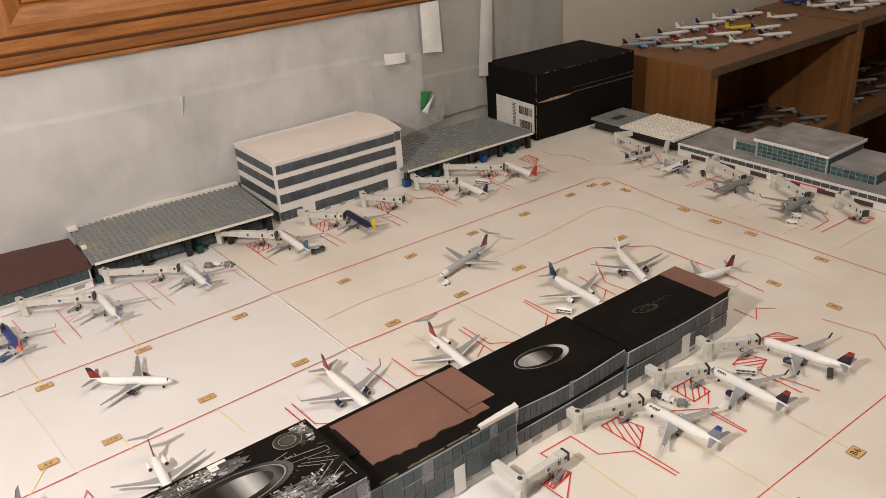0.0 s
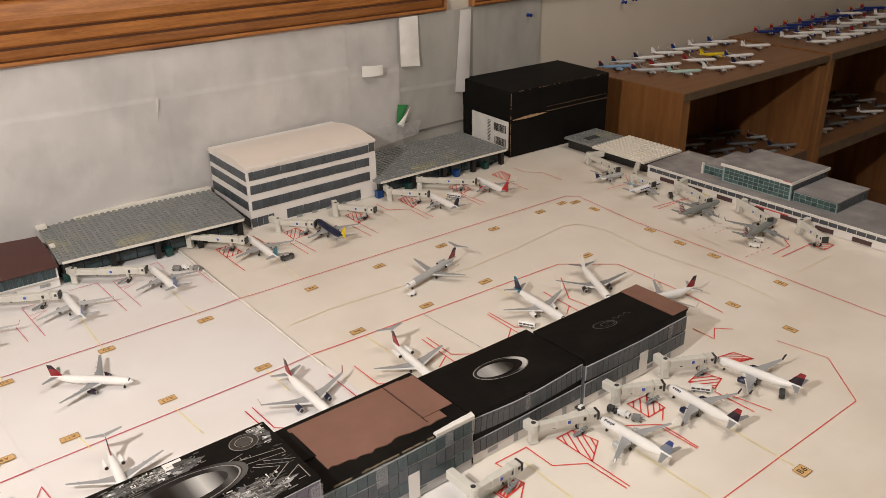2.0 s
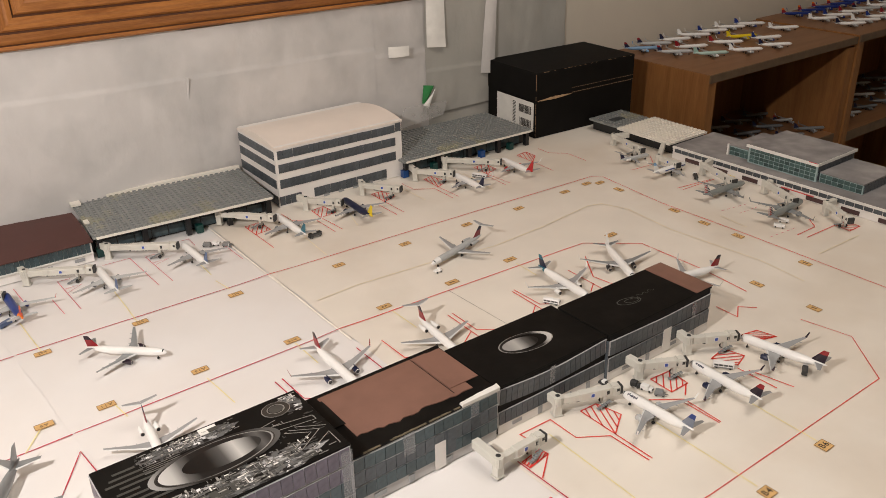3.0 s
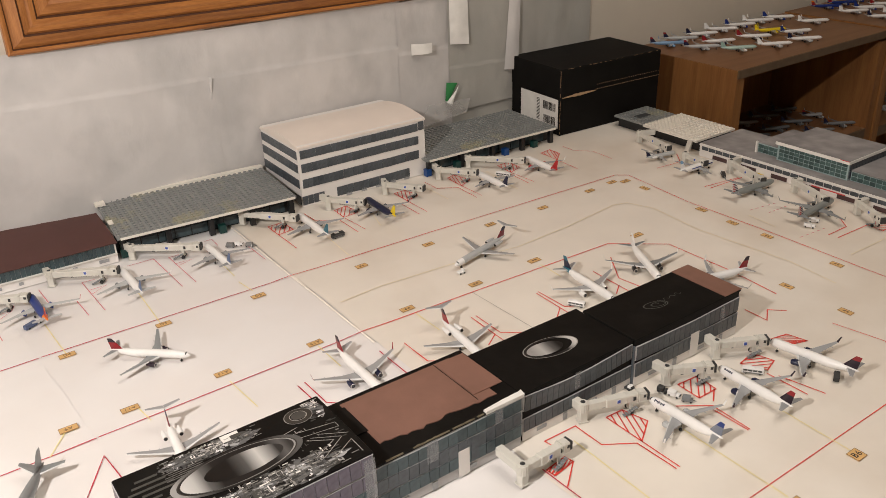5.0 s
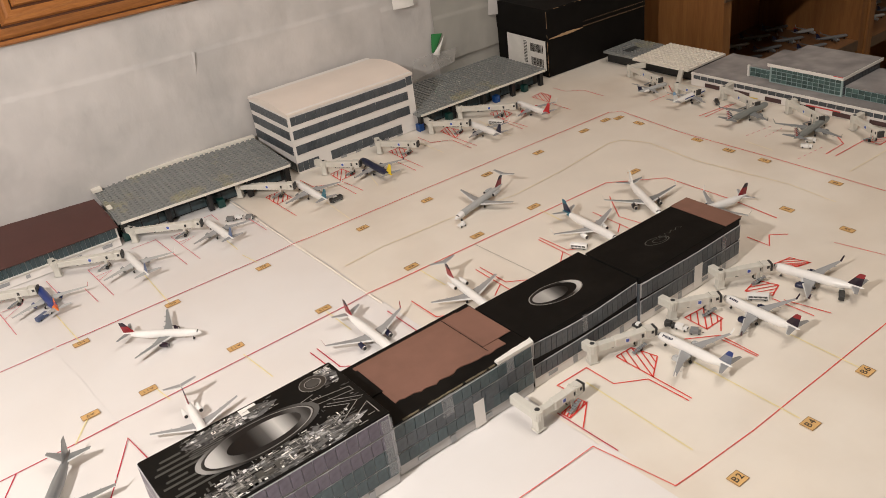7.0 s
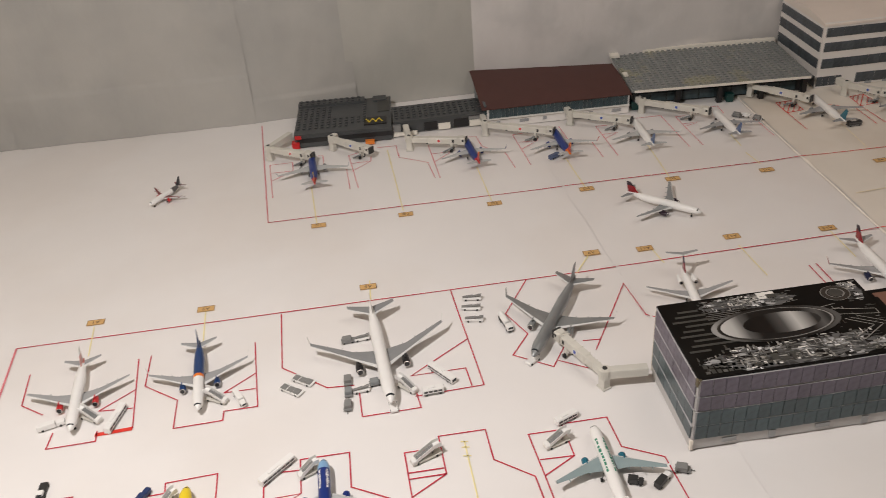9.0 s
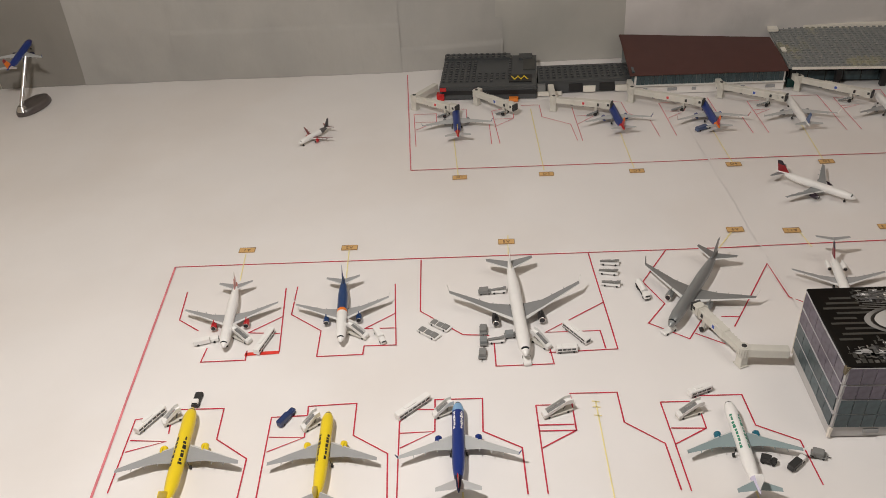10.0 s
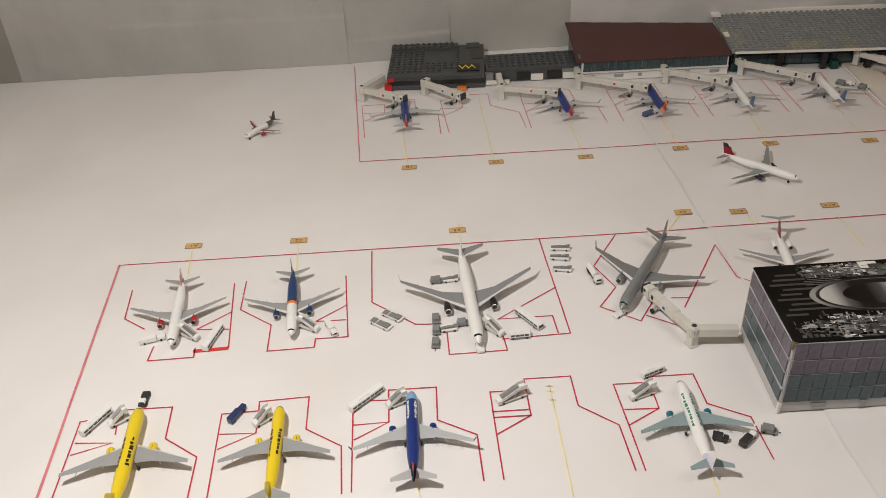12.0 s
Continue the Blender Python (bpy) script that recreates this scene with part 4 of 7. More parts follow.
part("roof_print", scrawl(1.064, 1.104, -0.204, 0.0032, 0.0515), SCRAWL, pier_4, "faint silver scrawl")
ellipse_rings(pier_4, 1.066, -0.206, 0.0515, 0.014, 0.0062, -14, [(1.0, 0.90, SCRAWL, 0), (0.6, 0.52, SCRAWL, 0.003)])
for pts in (((0.684, -0.190), (0.716, -0.196), (0.716, -0.202), (0.686, -0.197)), ((0.688, -0.203), (0.705, -0.214), (0.686, -0.224)), ((0.692, -0.202), (0.712, -0.214), (0.690, -0.228)), ((0.698, -0.201), (0.718, -0.213)),
            ((0.697, -0.232), (0.716, -0.221), (0.716, -0.238)), ((0.678, -0.186), (0.690, -0.184))):
    part("roof_print", ribbon(pts, 0.0006, 0.0707), SILVER_PRINT, pier_1, "thin silver print line")


# ---- buildings along the back wall ----
def office_block():
    """White paper office block with a curved roof and four glazed bands."""
    w, d, h = 0.210, 0.124, 0.092
    b = thing("office_building", "white paper office block with grey window bands and curved roof", "building", at(0.963, 0.349, 0.0015, -1.0))
    part("body", Shape().box(0, w, 0, d, 0, h - 0.002), FACADE_WHITE, b)
    n = 14
    prof = [(-0.001 + (d + 0.002) * k / n, h - 0.003 + 0.011 * math.sin(math.pi * (0.12 + 0.8 * k / n)) - 0.004) for k in range(n + 1)]
    ring = lambda x: [(x, y, z) for y, z in prof] + [(x, prof[-1][0], h - 0.006), (x, prof[0][0], h - 0.006)]
    part("roof", Shape().loft([ring(-0.001), ring(w + 0.001)]), ROOF_WHITE, b, "curved cream paper roof", True)
    for z0, z1, a in ((0.003, 0.0165, 0.0), (0.028, 0.041, 0.0), (0.051, 0.0635, 0.0), (0.071, 0.083, 0.0)):
        start = 0.003 if z0 > 0.02 else 0.055
        panes(b, start, w - 0.012 if z0 > 0.02 else w - 0.03, z0, z1, 24 if z0 > 0.02 else 14, GLASS_DARK, south_face(-0.0002), 0.00035, fall=lambda x, z=z0: 0.0005 * noise.noise((x * 22, z * 90, 0)) + 0.0003 * noise.noise((x * 70, z * 90, 4)))
        panes(b, 0.002, d - 0.004, z0 - 0.001, z1 - 0.001, 13, GLASS_DARK, lambda y, z: pose(-0.0002, d - y, z, 0, 0, -90), 0.0004)
    panes(b, w - 0.0115, w - 0.001, 0.072, 0.085, 1, GLASS_DARK, south_face(-0.0002))
    panes(b, 0.0, 0.035, 0.003, 0.016, 4, GLASS_DARK, south_face(-0.0002))
    for k in range(5):
        part("vent", Shape().box(0.07 + 0.025 * k, 0.079 + 0.025 * k, -0.0008, 0, 0.0, 0.002 + 0.003), GREY_P, b)
    return b


office_block()


def studs(nx, ny, x0, y0, z, pitch=0.008, skip=None):
    s = Shape()
    n = 8
    for i in range(nx):
        for j in range(ny):
            if skip and skip(i, j):
                continue
            cx, cy = x0 + (i + 0.5) * pitch, y0 + (j + 0.5) * pitch
            s.loft([[(cx + 0.0024 * math.cos(a * math.tau / n), cy + 0.0024 * math.sin(a * math.tau / n), zz) for a in range(n)] for zz in (z, z + 0.0017)])
    return s


def plate_shed(x, y, turn, nx, ny, h, label, accents, post_mat=BLACK_BRICK):
    """A studded toy baseplate on posts, with a white front rim, open below."""
    b = thing("baseplate_terminal", label, "toy building", at(x, y, 0.0015, turn))
    w, d = nx * 0.008, ny * 0.008
    part("baseplate", Shape().box(0, w, 0, d, h - 0.0032, h), GREY_BRICK, b)
    tagged(part("studs", studs(nx, ny, 0, 0, h), GREY_BRICK, b), kind="stuff")
    part("rim", Shape().box(0.004, w - 0.002, -0.0015, 0, h - 0.0035, h - 0.0005), WHITE_BRICK, b, "white front rim")
    part("back_panel", Shape().box(0, w, d * 0.16, d * 0.16 + 0.003, 0, h - 0.0032), BLACK_BRICK, b)
    for k in range(5):
        px = 0.004 + (w - 0.014) * k / 4
        part("post", Shape().box(px, px + 0.007, 0.004, 0.011, 0, h - 0.0032), post_mat, b)
    for px, mat in accents:
        part("brick", Shape().box(px, px + 0.009, 0.003, 0.012, 0, 0.011), mat, b)
    glaze = Shape()
    for k in range(10):
        glaze.box(0.01 + (w - 0.02) * k / 10, 0.01 + (w - 0.02) * (k + 0.93) / 10, d * 0.16 - 0.0012, d * 0.16, 0.002, 0.014)
    part("glazing", glaze, GLASS_TEAL, b)
    return b, w, d, h


shed, w, d, h = plate_shed(0.705, 0.348, -4.8, 30, 17, 0.0295, "grey studded toy baseplate roof on black posts", ((0.002, GREEN_BRICK), (0.13, GREEN_BRICK)))
part("back_strip", Shape().box(-0.003, w, d - 0.004, d + 0.004, h, h + 0.0045), WHITE_BRICK, shed, "white strip along the back")
part("back_strip", Shape().box(-0.003, 0.010, d - 0.020, d - 0.004, h + 0.0018, h + 0.005), WHITE_BRICK, shed, "white bricks at the corner")
part("brick", Shape().box(0.0, 0.006, 0.045, 0.057, h + 0.0018, h + 0.0035), WHITE_BRICK, shed, "white tile")
shed2, w, d, h = plate_shed(1.165, 0.329, -1.8, 32, 16, 0.0275, "grey studded toy baseplate roof beside the black carton", ((0.0, BLUE_BRICK), (0.055, GREEN_BRICK), (0.15, BLUE_BRICK), (0.21, GREEN_BRICK)))


def maroon_terminal():
    """Dark maroon card roof bowed over a long glazed paper wall."""
    w, d = 0.192, 0.118
    b = thing("card_terminal", "low terminal with a dark maroon card roof and teal glazed front", "building", at(0.511, 0.348, 0.0015, -1.6))
    n, rows = 10, []
    for i in range(25):
        x = -0.007 + (w + 0.007) * i / 24
        deep = 0.126 - 0.030 * i / 24
        line = [(x, -0.002 + (deep + 0.002) * k / n, 0.0280 + 0.0058 * math.sin(math.pi * 0.55 * k / n) + 0.0007 * noise.noise((x * 60, k * 0.25, 3)) + 0.0006 * (k == 0) * noise.noise((x * 160, 1, 0))) for k in range(n + 1)]
        rows.append(line + [(px, py, pz - 0.0011) for px, py, pz in line[::-1]])
    part("roof", Shape().loft(rows), MAROON_CARD, b, "bowed and rippled maroon card", True)
    part("body", Shape().box(0, w - 0.002, 0.002, d - 0.026, 0, 0.0268), FACADE_WHITE, b)
    part("side_wall", Shape().box(-0.003, 0.0, 0.004, d - 0.008, 0, 0.030), GLASS_TEAL, b, "teal printed side")
    panes(b, 0.002, w - 0.004, 0.0132, 0.0258, 34, GLASS_TEAL, south_face(0.0016), 0.0004, fall=lambda x: 0.0006 * noise.noise((x * 40, 1, 0)))
    part("ledge", Shape().box(0, w - 0.002, -0.0015, 0.002, 0.0120, 0.0132), WHITE_PRINT, b)
    for k in range(6):
        part("vent", Shape().box(0.012 + 0.031 * k, 0.012 + 0.031 * k + (0.012 if k % 2 else 0.005), 0.0010, 0.002, 0.004, 0.008), GREY_P, b)
    return b


maroon_terminal()


def dark_block():
    """Dark toy-brick terminal with studs and a lower wing."""
    b = thing("brick_terminal", "dark grey studded toy-brick terminal block", "toy building", at(0.257, 0.360, 0.0015, -3.5))
    part("body", Shape().box(0, 0.128, 0, 0.101, 0, 0.0145), DARK_BRICK, b)
    part("window_strip", Shape().box(0.003, 0.1285, -0.0006, 0.001, 0.0060, 0.0120), BLACK_BRICK, b, "black glossy strip")
    part("baseplate", Shape().box(0, 0.128, 0, 0.101, 0.0148, 0.018), DARK_BRICK, b)
    part("studs", studs(12, 11, 0, 0.012, 0.018, skip=lambda i, j: (6 <= i <= 10 and 4 <= j <= 8) or j < 1 and i > 8), DARK_BRICK, b)
    part("step", Shape().box(0.0, 0.092, 0.086, 0.101, 0.018, 0.0215), DARK_BRICK, b)
    part("studs", studs(11, 2, 0, 0.0855, 0.0215), DARK_BRICK, b)
    part("tile", Shape().box(0.110, 0.126, 0.050, 0.085, 0.018, 0.0195), GREY_PRINT, b, "smoked grey tile")
    part("tile", Shape().box(0.104, 0.122, 0.085, 0.100, 0.018, 0.0212), DARK_BRICK, b)
    part("tile", Shape().box(0.092, 0.122, 0.010, 0.032, 0.018, 0.0197), BLACK_BRICK, b, "black tile with yellow hazard marks")
    for k in range(5):
        part("hazard_mark", Shape().box(-0.0008, 0.0008, -0.0065, 0.0065, 0, 0.0002), YELLOW_P, b, m=pose(0.0970 + 0.0042 * k, 0.021, 0.0198 + 0.00005 * k, 0, 0, -24 if k % 2 else 24))
    part("brick", Shape().box(-0.004, 0.006, -0.004, 0.006, 0.0, 0.008), RED_BRICK, b, "red brick")
    part("brick", Shape().box(0.001, 0.009, -0.002, 0.004, 0.012, 0.0165), RED_BRICK, b, "red brick")
    part("brick", Shape().box(0.092, 0.104, -0.010, -0.004, 0.0, 0.0045), ORANGE_BRICK, b, "orange brick")
    low = thing("brick_terminal", "low dark grey toy-brick wing with openings", "toy building", at(0.388, 0.366, 0.0015, -1.0))
    part("body", Shape().box(0, 0.122, 0.0, 0.046, 0, 0.0143), DARK_BRICK, low)
    part("baseplate", Shape().box(0, 0.130, -0.001, 0.049, 0.0144, 0.0176), DARK_BRICK, low)
    part("studs", studs(16, 5, 0.001, 0.005, 0.0176), DARK_BRICK, low)
    for x, w2 in ((0.040, 0.018), (0.080, 0.020)):
        part("opening", Shape().box(x, x + w2, -0.0008, 0.001, 0.001, 0.012), BLACK_BRICK, low)
        part("brick", Shape().box(x + w2 + 0.001, x + w2 + 0.017, -0.002, 0.002, 0.0, 0.0085), WHITE_BRICK, low, "white brick")
    part("tile", Shape().box(0.100, 0.120, -0.0012, 0.001, 0.009, 0.0135), MID_BRICK, low)
    part("brick", Shape().box(-0.0016, 0.009, -0.006, 0.002, 0, 0.014), MID_BRICK, low, "light grey brick")
    part("brick", Shape().box(-0.0016, 0.03, -0.009, -0.006, 0, 0.005), WHITE_BRICK, low, "white brick")


dark_block()


def black_carton():
    """Black shipping carton with a torn front seam and a white barcode label."""
    w, d, h = 0.228, 0.134, 0.114
    b = thing("shipping_carton", "black cardboard carton with torn seam and white barcode label", "box", at(1.449, 0.343, 0.0015, -3.0))
    part("body", Shape().box(0, w, 0, d, 0, h * 0.60), BLACK_BOX, b)
    part("lid", Shape().box(-0.0012, w + 0.0012, -0.0012, d + 0.001, h * 0.58, h, 0, 0.0012), BLACK_BOX, b, "black lid")
    tear = Shape()
    n = 22
    for k in range(n):
        x0, x1 = 0.003 + 0.075 * k / n, 0.003 + 0.075 * (k + 1) / n
        hgt = 0.0005 + 0.0045 * math.sin(math.pi * (k + 0.5) / n) * (0.6 + 0.4 * rng.random())
        tear.box(x0, x1, -0.0020, -0.001, h * 0.575 - hgt * 0.5 + 0.00006 * k, h * 0.575 + hgt * 0.6 + 0.00006 * k)
    part("torn_edge", tear, KRAFT, b, "torn brown board edge")
    perf = Shape()
    for k in range(34):
        perf.box(0.08 + 0.0044 * k, 0.0822 + 0.0044 * k, -0.0018, -0.001, h * 0.60, h * 0.60 + 0.0007)
        perf.box(0.08 + 0.0044 * k, 0.0812 + 0.0044 * k, -0.0018, -0.001, h * 0.67, h * 0.67 + 0.0007)
    part("perforation", perf, KRAFT, b)
    label = part("label", Shape().box(-0.0022, -0.0013, 0.004, 0.105, 0.012, 0.062), WHITE_PRINT, b, "white shipping label with barcodes")
    bars = Shape()
    for block, (y0, z0, zz) in enumerate(((0.010, 0.040, 0.054), (0.010, 0.016, 0.030))):
        y = y0
        while y < 0.042:
            t = rng.choice((0.0006, 0.0012, 0.0018))
            bars.box(-0.0025, -0.0022, y, y + t, z0, zz)
            y += t + rng.choice((0.0007, 0.0013))
    z = 0.018
    while z < 0.056:
        bars.box(-0.0025, -0.0022, 0.052, 0.060, z, z + 0.0012)
        z += 0.0026
    part("barcode", bars, BLACK_INK, label, "black barcodes")
    worn = Shape()
    for k in range(60):
        x, z = w * k / 60, h * (0.02 + 0.96 * k / 60)
        if noise.noise((k * 0.5, 3.3, 0)) > -0.1:
            worn.box(-0.0015, -0.0011, -0.0015, -0.0011, z, z + h / 62)
        if noise.noise((k * 0.45, 8.1, 0)) > 0.05:
            worn.box(x, x + w / 61, -0.0015, -0.0010, h - 0.0010, h - 0.0006)
    part("worn_edge", worn, KRAFT, b, "scuffed board edge")
    return b


black_carton()


# ---- cross terminal at the table's end ----
def east_terminal():
    y_n, x_f = 0.128, 1.549
    pl = thing("baseplate_terminal", "grey and white studded toy plates on a dark base", "toy building", at(1.553, 0.139, 0.0015))
    part("baseplate", Shape().box(0, 0.097, 0, 0.112, 0.0168, 0.020), WHITE_BRICK, pl, "white studded plate")
    part("studs", studs(12, 14, 0, 0, 0.020), WHITE_BRICK, pl)
    part("baseplate", Shape().box(0.004, 0.085, 0.1125, 0.181, 0.0168, 0.020), GREY_BRICK, pl, "grey studded plate")
    part("studs", studs(10, 8, 0.0045, 0.1145, 0.020, skip=lambda i, j: 2 <= i <= 5 and 3 <= j <= 4), GREY_BRICK, pl)
    part("tile", Shape().box(0.022, 0.05, 0.138, 0.152, 0.020, 0.0212), DARK_BRICK, pl)
    part("base", Shape().box(0.012, 0.09, 0.002, 0.178, 0, 0.0168), BLACK_BRICK, pl, "dark base wall")
    b = thing("card_terminal", "long grey-roofed paper terminal with dark window strips", "building", at(x_f, y_n, 0.0015, 0.6))
    part("body", Shape().box(0.0, 0.105, -0.50, 0, 0, 0.0185), FACADE_WHITE, b)
    part("roof", Shape().box(0.002, 0.107, -0.502, 0.001, 0.0185, 0.0205), ROOF_GREY, b, "grey card roof")
    part("ledge", Shape().box(-0.0015, 0.002, -0.502, 0.0, 0.0178, 0.0200), WHITE_PRINT, b)
    east = lambda y, z: pose(-0.0002, -y, z, 0, 0, -90)
    panes(b, 0.004, 0.498, 0.0112, 0.0168, 38, GLASS_DARK, east, 0.0011)
    for k in range(9):
        part("door", Shape().box(-0.0008, 0, -0.052 - 0.052 * k, -0.026 - 0.052 * k, 0.001, 0.0072), paint(0.07, 0.035, 0.035), b, "dark service door")
    hall = thing("glass_hall", "grey-roofed upper hall with green glazed front", "building", at(1.573, 0.008, 0.022))
    part("body", Shape().box(0, 0.096, -0.112, 0, 0, 0.0262), TEAL_MULLION, hall)
    part("roof", Shape().box(-0.004, 0.098, -0.1135, 0.0015, 0.0262, 0.0290, 0, 0.0008), ROOF_GREY, hall, "grey card roof")
    part("fascia", Shape().box(-0.0048, -0.0038, -0.1138, 0.0018, 0.0246, 0.0290), WHITE_PRINT, hall, "white fascia")
    for r in range(4):
        panes(hall, 0.003, 0.110, 0.002 + 0.0056 * r, 0.0066 + 0.0056 * r, 13, GLASS_GREEN, east, 0.0011)
    part("fascia", Shape().box(-0.0048, 0.098, -0.1148, -0.1138, 0.0246, 0.0290), WHITE_PRINT, hall, "white fascia")
    panes(hall, 0.002, 0.094, 0.002, 0.0125, 12, GLASS_DARK, south_face(-0.1122), 0.0008)
    panes(hall, 0.002, 0.094, 0.0135, 0.0240, 12, GLASS_DARK, south_face(-0.1122), 0.0008)
    part("red_mark", Shape().box(-0.0050, -0.0044, -0.1138, -0.100, 0.0284, 0.0292), LOGO_RED, hall)
    for y0, y1, hh, x0 in ((0.047, 0.0095, 0.0145, 1.582), (-0.106, -0.170, 0.0135, 1.578)):
        s = thing("glass_hall", "low grey-roofed wing with green glazed front", "building", at(x0, 0, 0.022))
        part("body", Shape().box(0, 0.085, y1, y0, 0, hh), TEAL_MULLION, s)
        part("roof", Shape().box(-0.001, 0.087, y1 - 0.001, y0, hh, hh + 0.0018), ROOF_GREY, s, "grey card roof")
        panes(s, 0.002, 0.083, 0.001, hh - 0.001, 9, GLASS_DARK, south_face(y1 - 0.0002), 0.0008)
        n = int((y0 - y1) / 0.0085)
        for r in range(2):
            panes(s, -y0 + 0.001, -y1 - 0.001, 0.001 + 0.0062 * r, 0.0064 + 0.0062 * r, n, GLASS_GREEN, east, 0.0009)
    part("corner_post", Shape().box(-0.004, -0.001, 0.046, 0.049, 0.0, 0.017), WHITE_PRINT, s, "white paper post", m=pose(0.004, 0, 0))
    part("yellow_strip", Shape().box(-0.0012, -0.0002, -0.118, -0.086, 0.0002, 0.0016), YELLOW_P, b, "yellow strip")
    part("red_strip", Shape().box(-0.0012, -0.0002, -0.245, -0.195, 0.0075, 0.0088), LOGO_RED, b, "red strip")


east_terminal()


# ---- wall: paper backdrop, frames, pins ----
def hung_paper(name, label, x0, x1, z0, z1, off, fold=None, seed=0.0, sway=0.0022, mat=WALL_PAPER, lean=(0.0, 0.0)):
    """A sheet of thin paper taped to the wall, crumpled and hanging in soft waves; fold: the heights of a sharp crease at its two ends;
    lean: how far its foot stands off the wall at its two ends."""
    nx, nz = max(6, int((x1 - x0) / 0.005)), max(10, int((z1 - z0) / 0.0028))
    v = []
    for j in range(nz + 1):
        for i in range(nx + 1):
            u = i / nx
            x, z = x0 + (x1 - x0) * u, z0 + (z1 - z0) * j / nz
            bow = sway * 1.8 * (0.5 + 0.5 * noise.noise((x * 17 + seed, z * 2.2, seed * 3))) + 0.0022 * (0.5 + 0.5 * noise.noise((x * 24 + seed, z * 12, seed)))
            bow += 0.0011 * abs(noise.noise((x * 60 + seed, z * 17, seed + 5))) + 0.0014 * max(0.0, noise.noise((x * 34 + z * 26, z * 30 - x * 9, seed + 9)))
            if fold:
                bow += 0.0016 * min(1.0, max(0.0, (fold[0] + (fold[1] - fold[0]) * u - z) / 0.0034)) * max(0.3, 1 - (fold[0] - z) / 0.1)
            foot = (lean[0] + (lean[1] - lean[0]) * u) * max(0.0, 1 - z / 0.09) ** 1.5
            v.append((x, -off - bow - foot, TZ + z))
    s = Shape().add(v, [(j * (nx + 1) + i, j * (nx + 1) + i + 1, (j + 1) * (nx + 1) + i + 1, (j + 1) * (nx + 1) + i) for j in range(nz) for i in range(nx)])
    ob = new(name, s.mesh(name, mat, False))
    ob.data.polygons.foreach_set("use_smooth", [True] * len(ob.data.polygons))
    ob.matrix_basis = BACK
    return tagged(ob, label, "paper sheet", "paper sheets on the wall")


# sheets other than WALL_PAPER carry the wall's falling light in their colour
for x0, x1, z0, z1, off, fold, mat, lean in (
        (-0.396, -0.262, 0.0, 0.236, 0.0008, None, CORNER_SHADE_SHEET, (0.002, 0.002)), (-0.268, -0.115, 0.0, 0.236, 0.0016, None, SHADED_PAPER, (0.003, 0.004)),
        (-0.125, 0.20, 0.0, 0.237, 0.0024, (0.0729, 0.068), SHADED_PAPER, (0.004, 0.013)), (0.195, 0.345, 0.0, 0.238, 0.0012, (0.032, 0.036), SHADED_PAPER, (0.013, 0.004)),
        (0.335, 0.520, 0.0, 0.2475, 0.0012, (0.192, 0.1885), GREY_SHADED_PAPER, (0.0, 0.0)), (0.515, 0.745, 0.0, 0.2480, 0.0016, (0.1887, 0.1795), WALL_PAPER, (0.0, 0.0)), (0.739, 0.905, 0.0, 0.2440, 0.0016, (0.1795, 0.1765), WALL_PAPER, (0.0, 0.0)),
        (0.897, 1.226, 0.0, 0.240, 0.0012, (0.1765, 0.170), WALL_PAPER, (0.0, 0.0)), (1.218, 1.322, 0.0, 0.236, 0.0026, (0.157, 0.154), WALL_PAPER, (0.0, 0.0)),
        (1.30, 1.49, 0.0, 0.06, 0.0012, None, GREY_SHADED_PAPER, (0.0, 0.0)), (1.317, 1.475, 0.039, 0.236, 0.0052, (0.118, 0.112), GREY_SHADED_PAPER, (0.0, 0.0)), (1.465, 1.650, 0.0, 0.236, 0.0014, None, GREY_SHADED_PAPER, (0.0, 0.0))):
    hung_paper("wall_paper_sheet", "thin white paper sheet hung on the wall, rippled and creased" if mat is WALL_PAPER else "grey paper sheet hung on the wall, its colour darkened for shade, rippled and creased", x0, x1, z0, z1, off, fold, 2.6, mat=mat, lean=lean)


def flap(name, label, pts, mat, bend=0.012):
    """A loose paper corner, a curved strip standing off the wall. pts: x0, x1, z0, z1."""
    x0, x1, z0, z1 = pts
    n = 8
    v = []
    for k in range(n + 1):
        u = k / n
        y = -0.008 - bend * math.sin(u * math.pi * 0.5)
        v += [(x0 + (x1 - x0) * u, y, TZ + z0 + 0.1 * (z1 - z0) * u), (x0 + (x1 - x0) * u, y, TZ + z1), (x0 + (x1 - x0) * u, y + 0.0006, TZ + z1), (x0 + (x1 - x0) * u, y + 0.0006, TZ + z0 + 0.1 * (z1 - z0) * u)]
    s = Shape().loft([v[4 * k:4 * k + 4] for k in range(n + 1)])
    ob = new(name, s.mesh(name, mat, True))
    ob.matrix_basis = BACK
    return tagged(ob, label, "paper scrap")


flap("paper_flap", "loose white paper flap curling off the wall", (1.243, 1.274, 0.150, 0.168), WHITE_PRINT, 0.014)


def scrap(name, label, corners, mat, bulge=0.003):
    """A loose four-cornered piece of paper on the wall. corners: x, distance off the wall, z, going round."""
    a, b, c, d = [Vector((x, -off, TZ + z)) for x, off, z in corners]
    n = 10
    v = []
    for j in range(n + 1):
        for i in range(n + 1):
            p = a.lerp(b, i / n).lerp(d.lerp(c, i / n), j / n)
            p.y -= bulge * math.sin(math.pi * i / n) * math.sin(math.pi * j / n)
            v.append(p)
    s = Shape().add(v, [(j * (n + 1) + i, j * (n + 1) + i + 1, (j + 1) * (n + 1) + i + 1, (j + 1) * (n + 1) + i) for j in range(n) for i in range(n)])
    ob = new(name, s.mesh(name, mat, True))
    ob.matrix_basis = BACK
    return tagged(ob, label, "paper scrap")


